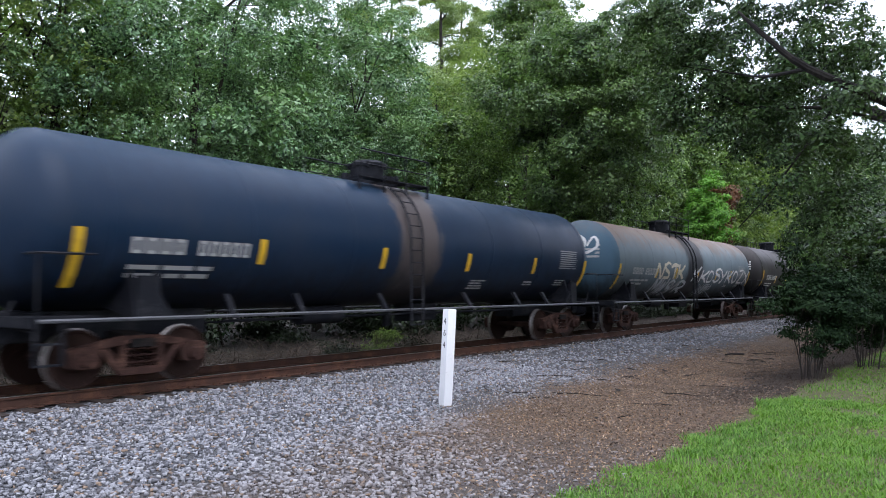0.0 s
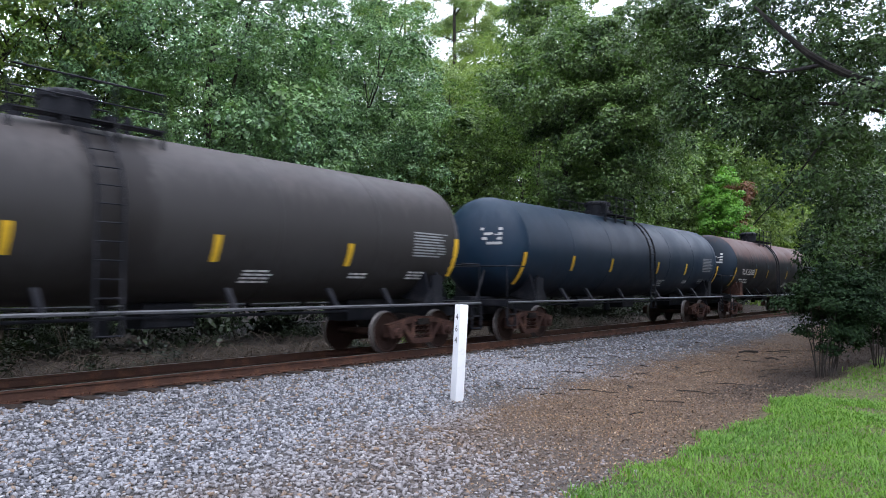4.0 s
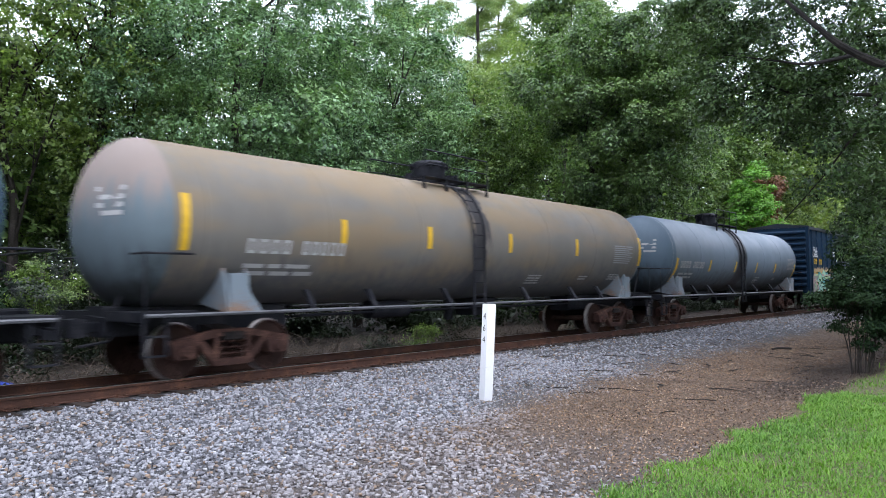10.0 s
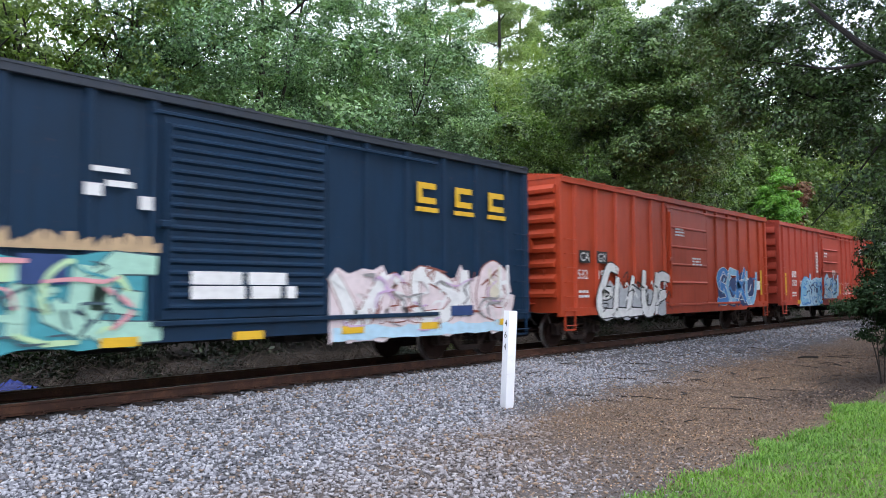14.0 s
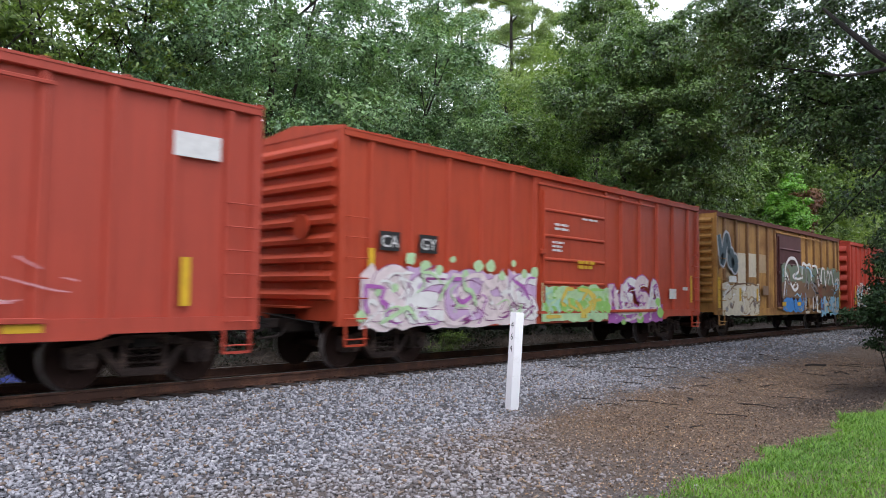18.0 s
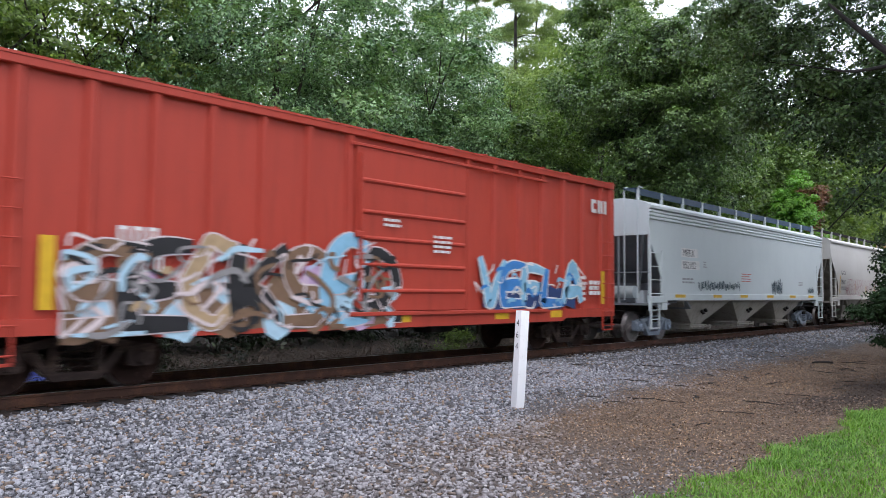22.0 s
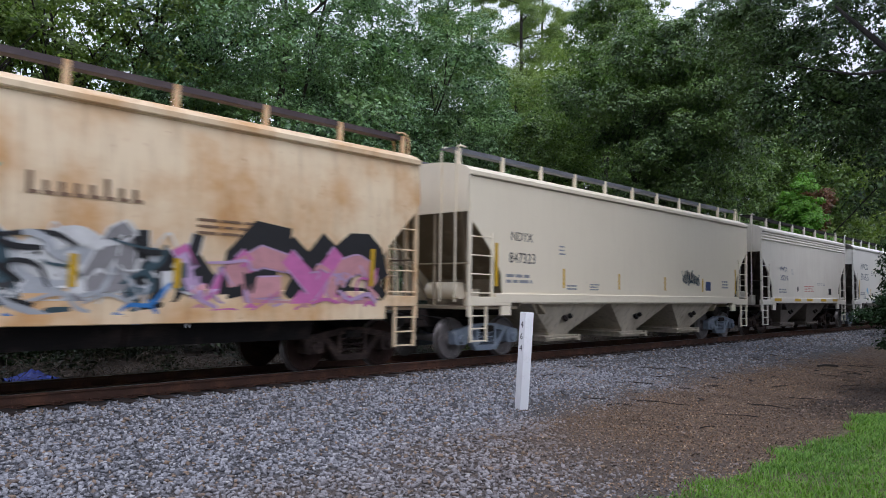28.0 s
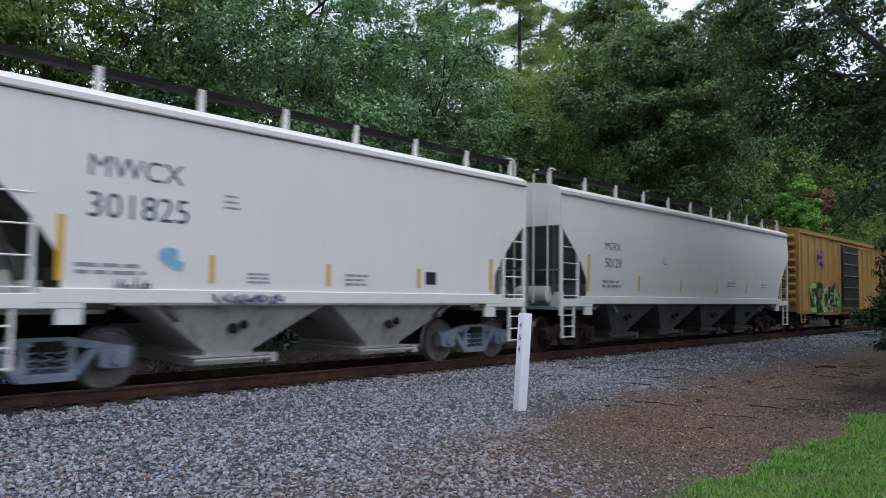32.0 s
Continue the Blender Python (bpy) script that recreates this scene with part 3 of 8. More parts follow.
def build_lawn():
    rng = np.random.default_rng(15)
    def lawn(x, y):
        patch = np.sin(1.9 * x + 0.6) * np.sin(2.3 * y + 1.1 * x) + 0.6 * np.sin(4.1 * x - 2 * y)
        edge = np.interp(x, [5, 18, 40], [3.12, 2.88, 2.8]) + 0.14 * np.sin(2.2 * x) + 0.08 * np.sin(5.7 * x)
        return np.clip((edge - y) * 6, 0, 1) * np.clip(1.0 - 0.9 * np.clip(patch - 0.45, 0, 1), 0.15, 1)
    pos = np.concatenate([scatter(110000, 3.2, 13, -1.5, 3.35, 41, lawn, 1.2), scatter(28000, 12, 40, -1, 3.35, 42, lawn, 1.4), scatter(16000, -5, 3.4, -3, 2.9, 43, lawn, 1.0), scatter(12000, 3, 24, -5, -1.2, 44, lawn, 1.2)])
    n = len(pos)
    tuft = 0.5 + 0.5 * np.sin(3.7 * pos[:, 0] + 1.3 * np.sin(2.9 * pos[:, 1])) * np.sin(4.3 * pos[:, 1] + 1.7 * np.sin(2.3 * pos[:, 0]))
    h = rng.uniform(0.015, 0.06, n) * (0.6 + 0.9 * tuft) * np.interp(pos[:, 1], [2.5, 3.1], [1, 1.6])
    a = rng.uniform(0, 6.283, n)
    side = np.stack([np.cos(a), np.sin(a), np.zeros(n)], 1)
    lean = np.stack([np.cos(a + 1.57), np.sin(a + 1.57), np.zeros(n)], 1) * rng.uniform(0.4, 1.7, n)[:, None]
    w = (rng.uniform(0.0022, 0.0045, n) * np.interp(pos[:, 0], [3, 12, 40], [1, 1.6, 4]))[:, None]
    up = np.array([0, 0, 1.0])
    hh = h[:, None]
    mid = pos + up * hh * 0.6 + lean * hh * 0.3
    tip = pos + up * hh * 0.9 + lean * hh * 0.95
    v = np.stack([pos - side * w, pos + side * w, mid + side * w * 0.9, mid - side * w * 0.9, tip], 1).reshape(-1, 3)
    k = np.arange(n)[:, None] * 5
    f = np.concatenate([k + np.array([[0, 1, 2]]), k + np.array([[0, 2, 3]]), k + np.array([[3, 2, 4]])])
    return tagged(new("lawn_grass", cloud("lawn_grass", v, f, MAT["grass"])), "short bright green lawn grass with worn patches", "grass", kind="stuff")


build_ballast()
build_litter()
build_sticks()
build_lawn()


# ---- railway track ----
def build_track():
    tr = thing("railway_track", "straight single railway track with rusty rails on ballast", "railway track", kind="structure", at=pose(0, TRACK, 0))
    prof = [(-0.068, -0.172), (0.068, -0.172), (0.068, -0.16), (0.012, -0.148), (0.01, -0.045), (0.036, -0.036), (0.036, -0.004), (-0.036, -0.004), (-0.036, -0.036), (-0.01, -0.045), (-0.012, -0.148), (-0.068, -0.16)]
    for y in (-0.753, 0.753):
        s = Shape().prism_x([(y + a, z) for a, z in prof], -300, 500)
        rail = part("rail", s, MAT["rail"], tr, "brown rusty steel rail")
        part("running_surface", Shape().box(-300, 500, y - 0.033, y + 0.033, -0.004, 0.0), MAT["rail_head"], rail, "worn shiny strip on the rail")
    rng = random.Random(4)
    tie = Shape().box(-0.115, 0.115, -1.3, 1.3, -0.34, -0.176, 0.015).mesh("tie", MAT["tie"])
    for k in range(130):
        part("tie", tie, None, tr, at=pose(-18 + 0.52 * k + rng.uniform(-0.02, 0.02), rng.uniform(-0.04, 0.04), rng.uniform(-0.012, 0.006), 0, 0, rng.uniform(-1.5, 1.5)))
    plate = Shape().box(-0.09, 0.09, -0.18, 0.18, -0.177, -0.165)
    for sx in (-0.06, 0.06):
        for sy in (-0.085, 0.085):
            plate.box(sx - 0.012, sx + 0.012, sy - 0.016, sy + 0.016, -0.17, -0.14)
    me = plate.mesh("tie_plate", MAT["rail"])
    for k in range(100):
        part("tie_plate", me, None, tr, at=pose(-8 + 0.52 * k + 10 * 0.0, -0.753, 0))
    return tr


build_track()


# ---- mile post ----
def text_shape(words, size, x, z, yf, anchor="LEFT"):
    """Flat letters in the built-in font, standing upright on a face that looks along -y."""
    cu = bpy.data.curves.new("letters", "FONT")
    cu.body, cu.size, cu.align_x, cu.resolution_u = words, size, anchor, 3
    ob = bpy.data.objects.new("letters", cu)
    me = bpy.data.meshes.new_from_object(ob)
    s = Shape()
    s.add([(x + v.co.x, yf(z + v.co.y), z + v.co.y) for v in me.vertices], [tuple(p.vertices) for p in me.polygons])
    bpy.data.objects.remove(ob)
    bpy.data.curves.remove(cu)
    bpy.data.meshes.remove(me)
    return s


def letters(name, words, size, x, z, yf, mat, parent, label="", anchor="LEFT"):
    return part(name, text_shape(words, size, x, z, yf, anchor), mat, parent, label)


def build_post():
    x, y = 9.58, 7.24
    post = thing("mile_post", "white painted square mile post with black numerals, leaning slightly", "mile post", at=pose(x, y, float(ground_z(x, y)) - 0.05) @ Matrix.Rotation(radians(3), 4, (0.788, 0.616, 0)) @ pose(0, 0, 0, 0, 0, -19))
    w = 0.078
    body = part("post", Shape().loft([[(-a, -a, z), (a, -a, z), (a, a, z), (-a, a, z)] for a, z in ((w * 0.8, 0), (w, 0.1), (w, 1.6), (w * 0.93, 1.61))]), MAT["post_white"], post)
    for k, d in enumerate("464"):
        s = text_shape(d, 0.15, 0, 0, lambda z: 0.0, "CENTER")
        # numerals on the narrow face turned towards the oncoming trains
        me = s.mesh("numeral", MAT["black"])
        part("numeral", me, None, body, "black numeral " + d, at=Matrix.Translation((-w - 0.003, 0.0, 1.36 - 0.19 * k)) @ Matrix.Rotation(radians(-90), 4, "Z"))
    return post


build_post()


# ---- trees ----
def tree(name, label, x, y, blobs, clumps, per, size, mat, seed, trunk_r, lean=(0, 0), top=None, spread=0.4, shell=(0.6, 1.06), slim=0.52, limbs=9, inner=0.16, cover=1.1):
    """Tapered trunk, limbs that reach into the leaf masses, and a crown of leaf clumps. Blobs are relative to the foot."""
    rng = random.Random(seed)
    z0 = float(ground_z(x, y)) - 0.15
    t = thing(name, label, "tree", at=pose(x, y, z0))
    zt = top if top else max(b[2] for b in blobs)
    s = Shape()
    n = 7
    pts = [(lean[0] * (i / n) ** 1.5 + 0.12 * math.sin(1.7 * i + seed), lean[1] * (i / n) ** 1.5 + 0.12 * math.cos(2.3 * i + seed), zt * i / n) for i in range(n + 1)]
    s.tube(pts, trunk_r, 9, trunk_r * 0.25)
    part("trunk", s, MAT["bark"], t)
    for k in range(limbs):
        b = blobs[k % len(blobs)]
        i = rng.randint(2, n - 1)
        p0 = Vector(pts[i])
        d = Vector((rng.uniform(-1, 1), rng.uniform(-1, 1), rng.uniform(-0.3, 0.8))).normalized()
        p3 = Vector((b[0] + d.x * b[3] * 0.8, b[1] + d.y * b[4] * 0.8, b[2] + d.z * b[5] * 0.7))
        p1 = p0.lerp(p3, 0.35) + Vector((0, 0, 0.5))
        p2 = p0.lerp(p3, 0.7) + Vector((rng.uniform(-0.3, 0.3), rng.uniform(-0.3, 0.3), 0.4))
        q = Shape().tube([p0, p1, p2, p3], trunk_r * 0.3, 6, 0.02)
        for m in range(3):
            e = p2.lerp(p3, 0.3 * m) + Vector((rng.uniform(-1, 1), rng.uniform(-1, 1), rng.uniform(-0.5, 0.9))) * 1.1
            q.tube([p1.lerp(p2, 0.3 + 0.3 * m), e], 0.035, 5, 0.01)
        part("limb", q, MAT["bark"], t)
    kite = size < 0.2
    total = clumps * per * (0.62 if kite else 0.8)
    area = sum((b[3] * b[4] * b[5]) ** 0.67 for b in blobs)
    bough = 1.9 * spread
    boughs = max(30, int(cover * area * 12.6 / (3.14 * bough * bough)))
    part("crown", bough_crown("crown", blobs, boughs, max(12, int(total / boughs)), size, mat, seed, bough, shell, slim, kite), None, t)
    if inner:
        part("inner_crown", crown("inner_crown", blobs, max(40, int(clumps * inner)), 34, size * 1.35, mat, seed + 500, spread * 0.9, (0.1, 0.62), 0.75), None, t)
    return t


def round_blobs(r, z0, z1, seed, n=7):
    """A few overlapping masses that fill a crown of radius r between two heights."""
    rng = random.Random(seed)
    out = [(0, 0, 0.5 * (z0 + z1), r * 0.75, r * 0.75, 0.5 * (z1 - z0))]
    for k in range(n):
        a = 2 * math.pi * (k + rng.uniform(-0.3, 0.3)) / n
        q = rng.uniform(0.45, 0.7) * r
        out.append((q * math.cos(a), q * math.sin(a), z0 + (z1 - z0) * rng.uniform(0.2, 0.75), r * rng.uniform(0.38, 0.55), r * rng.uniform(0.38, 0.55), (z1 - z0) * rng.uniform(0.2, 0.3)))
    return out


def build_woods():
    # first row across the track
    glossy = "dense broadleaf tree with deep green glossy foliage"
    edge = "broadleaf tree at the edge of the woods"
    row = [
        (glossy, 15.2, 22.5, 5.4, 1.0, 18.0, 2400, 118, 0.118, "leaf", 3),
        (glossy, 21.4, 23.0, 4.9, 1.0, 18.5, 2150, 118, 0.118, "leaf", 14),
        ("broadleaf tree with mid-green foliage beyond the track", 28.8, 23.2, 4.8, 0.8, 12.0, 1500, 104, 0.14, "leaf_back", 4),
        (edge, 38.5, 24.0, 5.4, 0.5, 11.0, 1100, 62, 0.19, "leaf_back", 5),
        (edge, 50.0, 24.0, 6.0, 0.5, 15.5, 1200, 60, 0.22, "leaf_back", 6),
        (edge, 60.0, 30.0, 6.5, 0.5, 24.0, 1000, 52, 0.28, "leaf_back", 17),
        (edge, 70.0, 28.0, 7.5, 0.5, 25.0, 1000, 52, 0.3, "leaf_back", 7),
        (edge, 74.5, 24.5, 6.0, 0.5, 23.0, 900, 50, 0.32, "leaf_back", 19),
        (edge, 79.0, 23.0, 7.0, 0.5, 24.0, 900, 50, 0.34, "leaf_shade", 18),
        (edge, 94.0, 26.0, 8.0, 0.5, 27.0, 900, 46, 0.38, "leaf_shade", 8),
    ]
    for label, x, y, r, z0, z1, cl, per, size, mat, seed in row:
        tree("broadleaf_tree", label, x, y, round_blobs(r, z0, z1, seed), cl, per, size, MAT[mat], seed, 0.05 * r)
    # open, dark trees beside them: bare stems and limbs under thin crowns
    for k, (x, y, r, z0, z1) in enumerate(((11.2, 25.0, 3.6, 6.5, 16), (9.4, 26.5, 3.4, 4.5, 14), (7.4, 28.5, 3.4, 5.5, 15), (4.6, 25.0, 3.6, 5.0, 15), (0.5, 26.0, 4.0, 4.0, 14))):
        tree("broadleaf_tree", "open dark tree with bare stems and a thin crown", x, y, round_blobs(r, z0, z1, 310 + k), 340, 60, 0.17, MAT["leaf_shade"], 310 + k, 0.2, (0.8 * (-1) ** k, 0.3), spread=0.42, limbs=12, inner=0.05)
    for k, (x, y, r, z1) in enumerate(((108, 25, 9, 24), (132, 24, 10, 26), (160, 26, 12, 30), (200, 28, 14, 34), (260, 30, 18, 40))):
        tree("broadleaf_tree", "broadleaf tree at the edge of the woods", x, y, round_blobs(r, 0.5, z1, 210 + k), 620, 30, 0.0055 * x, MAT["leaf_back"], 210 + k, 0.3, limbs=5, spread=0.0055 * x)
    # trees on the near side of the line, beyond the lawn
    for k, (x, y, r, z1) in enumerate(((27, 1.0, 2.2, 4.2), (34, 3.0, 2.6, 5.4), (41, 6.2, 2.7, 7.0), (50, 6.2, 3.0, 8.5), (62, 5.6, 3.6, 10.0), (78, 4.2, 5.0, 12.0), (98, 2.5, 7.0, 15.0), (124, 3.5, 6.0, 17.0), (160, 0.0, 9.0, 20.0))):
        tree("understorey_tree", "dark young broadleaf tree at the lawn's end", x, y, round_blobs(r, 0.4, z1, 230 + k), 400, 40, 0.14 + 0.002 * x, MAT["leaf_bush" if k == 2 else "leaf_oak"], 230 + k, 0.12, limbs=5)
    # shrubs along the foot of the woods, in dark leaf colours for the trees' shade
    for k in range(22):
        x = -4 + 3.1 * k
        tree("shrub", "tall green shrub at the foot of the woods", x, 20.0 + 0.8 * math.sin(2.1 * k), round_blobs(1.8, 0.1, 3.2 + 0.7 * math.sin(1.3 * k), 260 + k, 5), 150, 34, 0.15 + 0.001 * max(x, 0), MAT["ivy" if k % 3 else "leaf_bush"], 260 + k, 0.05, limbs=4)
    # taller trees behind, with gaps of sky, and lower ones that close the view under them
    back = [(-2, 31, 4.5, 0.3, 9.5), (4, 32, 4.5, 0.3, 9), (9.5, 31, 4.5, 0.3, 9.5), (14, 30, 4.5, 0.3, 9), (-4, 35, 5, 3, 13), (5, 40, 5.0, 3, 15), (13, 38, 4.6, 3, 15), (22, 36, 5.5, 6, 19), (31, 38, 5, 4, 19), (44, 40, 6, 2, 14.5), (54, 42, 6, 3, 17), (64, 42, 6, 3, 19), (70, 40, 7, 2, 20), (90, 42, 8, 2, 20), (112, 36, 9, 1, 18), (140, 34, 11, 1, 18)]
    for k, (x, y, r, z0, z1) in enumerate(back):
        tree("woodland_tree", "tall woodland tree with a thin crown and bare lower trunk", x, y, round_blobs(r, z0, z1, 30 + k), 300, 44, 0.3, MAT["leaf_back"], 30 + k, 0.2, spread=0.55, shell=(0.35, 1.1), inner=0.12)

    for k, (x, y, r, z0, z1) in enumerate(((43, 27.5, 3.8, 9, 20), (46, 25, 4.2, 10, 21.5), (54, 27, 4.5, 12, 25))):
        tree("woodland_tree", "tall pale green woodland tree behind the evergreen", x, y, round_blobs(r, z0, z1, 80 + k), 420, 50, 0.19, MAT["leaf_shade"], 80 + k, 0.16, spread=0.42, shell=(0.3, 1.1), inner=0.05, cover=1.0)
    tree("broadleaf_tree", "tall broadleaf tree with a rounded green crown above its neighbours", 39.6, 23.4, [(0.0, -0.9, 18.6, 1.9, 1.8, 2.0), (-0.4, 0.3, 20.2, 1.8, 1.7, 1.7), (0.6, -1.9, 20.3, 1.7, 1.6, 1.5), (-0.9, 1.4, 18.0, 1.4, 1.3, 1.2), (0.2, -0.4, 16.0, 1.8, 1.7, 1.6)], 620, 60, 0.16, MAT["leaf_back"], 88, 0.16, spread=0.4, shell=(0.4, 1.08), limbs=8, inner=0.1)
    # tall thin crowns far behind, pale against the sky
    for k, (x, y, r, z0, z1) in enumerate(((52, 31, 5.0, 11, 26), (59, 36, 5.5, 12, 27), (56, 42, 5, 13, 27), (44, 34, 3.4, 10, 19), (47, 36, 3.6, 9, 18), (66, 31, 5, 14, 27), (40, 42, 4, 10, 19))):
        tree("woodland_tree", "tall woodland tree with a thin pale crown against the sky", x, y, round_blobs(r, z0, z1, 60 + k), 420, 44, 0.24, MAT["needle" if k % 2 else "leaf_shade"], 60 + k, 0.16, spread=0.75, shell=(0.2, 1.1), inner=0.0, cover=0.8)


def build_light_blocking_trees():
    # trees out of view, added to keep low sky light off the train
    for k, (x, y, r, z1) in enumerate(((-30, -24, 8, 13), (-14, -30, 9, 15), (4, -28, 9, 14), (22, -30, 9, 15), (42, -26, 9, 14), (62, -22, 9, 14), (-42, -4, 9, 14), (-46, 18, 9, 15), (-30, 28, 8, 14), (-16, 26, 7, 12))):
        tree("woodland_tree", "unseen broadleaf tree added to block low sky light", x, y, round_blobs(r, 1.0, z1, 130 + k), 160, 20, 0.8, MAT["leaf_back"], 130 + k, 0.25, limbs=5, spread=0.7)


build_woods()
build_light_blocking_trees()


def build_pine(x, y, h, seed):
    rng = random.Random(seed)
    t = thing("pine_tree", "tall slender pine with open tufts of needles", "tree", at=pose(x, y, -0.2))
    part("trunk", Shape().tube([(0, 0, 0), (0.15, 0, h * 0.4), (0, 0.1, h * 0.75), (0.1, 0, h)], 0.28, 9, 0.06), MAT["bark"], t)
    blobs = []
    for k in range(30):
        z = h * (0.3 + 0.68 * k / 29)
        a = 2.4 * k + rng.uniform(-0.4, 0.4)
        n = (1 - 0.4 * k / 29) * rng.uniform(2.4, 5.6)
        e = Vector((n * math.cos(a), n * math.sin(a), z + rng.uniform(-0.2, 0.9)))
        part("limb", Shape().tube([(0.05, 0.03, z), e * 0.55 + Vector((0, 0, z * 0.45 + 0.1)), e], 0.06, 5, 0.015), MAT["bark"], t)
        blobs.append((e.x, e.y, e.z, 1.2, 1.2, 0.5))
        blobs.append((e.x * 0.65, e.y * 0.65, e.z + 0.1, 1.0, 1.0, 0.4))
    part("crown", crown("crown", blobs, 1100, 40, 0.42, MAT["needle"], seed, 0.42, (0.1, 1.0), 0.12), None, t)


build_pine(50, 38.0, 33, 61)
build_pine(60, 43, 34, 62)
build_pine(56, 49, 36, 63)
build_pine(47, 44, 32, 64)

tree("young_tree", "bright yellow-green young tree in the open", 63.2, 19.6, [(0, 0, 5.6, 1.9, 1.8, 4.6), (0.2, 0, 9.6, 1.3, 1.2, 2.2), (-0.9, 0, 3.4, 1.6, 1.6, 2.4), (0.0, 0, 8.0, 1.6, 1.5, 2.2)], 560, 46, 0.22, MAT["leaf_bright"], 71, 0.12)
tree("withered_tree", "tree with withered reddish brown leaves", 68.5, 19.9, [(0, 0, 10.4, 0.9, 0.9, 1.5), (0.1, 0, 7.8, 0.8, 0.8, 1.3)], 120, 40, 0.24, MAT["leaf_red"], 72, 0.1, limbs=4)


def build_leaning_tree():
    """Dark tree beyond the track whose crown hangs out towards it."""
    x, y = 33.0, 18.6
    blobs = [(-4.6, -1.6, 11.2, 2.0, 1.8, 1.9), (-3.6, -3.4, 12.5, 2.2, 2.0, 2.1), (-2.6, -5.2, 11.8, 2.2, 2.0, 2.3), (-4.0, -2.6, 9.6, 2.0, 1.9, 1.7), (-3.2, -4.2, 9.0, 2.2, 2.0, 1.8), (-2.4, -5.9, 8.9, 2.0, 1.8, 1.7), (-3.0, -4.3, 7.3, 1.5, 1.4, 1.1), (-2.0, -6.6, 12.2, 1.9, 1.7, 1.7), (0.4, -1.2, 12.6, 2.8, 2.6, 2.8), (1.2, -3.6, 9.6, 2.6, 2.4, 2.4), (-2.2, -2.6, 6.4, 1.8, 1.6, 1.3), (-0.4, -3.8, 6.6, 1.8, 1.6, 1.3), (-3.2, -1.2, 5.2, 1.6, 1.4, 1.4), (-0.6, -1.4, 4.2, 1.8, 1.6, 1.6), (0.3, -5.2, 14.3, 2.2, 2.0, 1.5), (1.2, -7.4, 13.6, 2.0, 1.8, 1.5)]
    tree("evergreen_tree", "dark glossy evergreen tree hanging out towards the track", x, y, blobs, 2900, 100, 0.13, MAT["leaf_evergreen"], 84, 0.2, (-0.6, -1.6), 11.0, spread=0.36, limbs=10, inner=0.22)


build_leaning_tree()


def build_oak():
    """Old oak beside the lawn: its limbs spread over the track."""
    x, y = 21.5, -0.6
    # the last six masses, above the view, are added to shade the right side
    blobs = [(1.1, 8.8, 9.8, 1.5, 1.4, 1.2), (1.4, 7.7, 8.5, 1.4, 1.4, 1.1), (1.7, 6.7, 9.4, 1.5, 1.4, 1.2), (1.2, 8.4, 7.6, 1.3, 1.2, 0.9), (1.6, 7.0, 7.2, 1.4, 1.3, 1.0), (1.9, 6.0, 7.8, 1.4, 1.3, 1.1), (2.1, 5.0, 7.1, 1.4, 1.3, 1.1), (2.2, 4.7, 9.3, 1.5, 1.4, 1.2),
             (1.9, 5.9, 5.9, 1.1, 1.0, 0.8), (2.1, 5.0, 4.9, 1.2, 1.0, 0.9), (2.5, 4.4, 3.8, 1.1, 1.0, 0.9), (1.0, 9.1, 11.0, 1.2, 1.2, 0.8), (1.5, 7.4, 11.0, 1.3, 1.3, 0.9), (4.5, 6.6, 8.6, 1.8, 1.7, 1.6), (7.8, 5.0, 8.0, 2.2, 2.0, 2.0), (5.5, 4.6, 5.6, 1.5, 1.4, 1.4), (-1.6, 3.6, 7.9, 0.9, 0.8, 0.6), (-1.9, 3.0, 6.6, 0.9, 0.8, 0.6), (-0.4, 4.6, 5.6, 1.0, 0.9, 0.7), (-0.7, 3.2, 8.5, 0.8, 0.8, 0.7), (-0.6, 2.9, 7.2, 0.8, 0.8, 0.7), (-0.3, 4.6, 8.2, 0.8, 0.7, 0.6), (0.6, 3.4, 9.6, 1.0, 1.0, 0.7), (-0.2, 2.6, 5.6, 0.7, 0.6, 0.6), (0.8, 3.6, 4.6, 0.8, 0.8, 0.7), (0.0, 0.6, 12.6, 4.6, 4.2, 2.2), (-4.6, 1.2, 13.6, 3.4, 3.2, 1.8), (-2.2, 5.4, 14.2, 3.4, 3.0, 1.7), (3.2, 5.8, 14.0, 3.6, 3.2, 1.8), (5.0, 0.4, 13.0, 3.6, 3.4, 2.0), (-1.0, -4.0, 12.8, 3.6, 3.2, 2.0)]
    t = tree("oak_tree", "large old oak with dark foliage spreading over the track", x, y, blobs, 4600, 64, 0.12, MAT["leaf_oak"], 81, 0.45, (0.4, 0.8), 9.0, spread=0.36, shell=(0.4, 1.05), limbs=0, inner=0.1, cover=1.0)
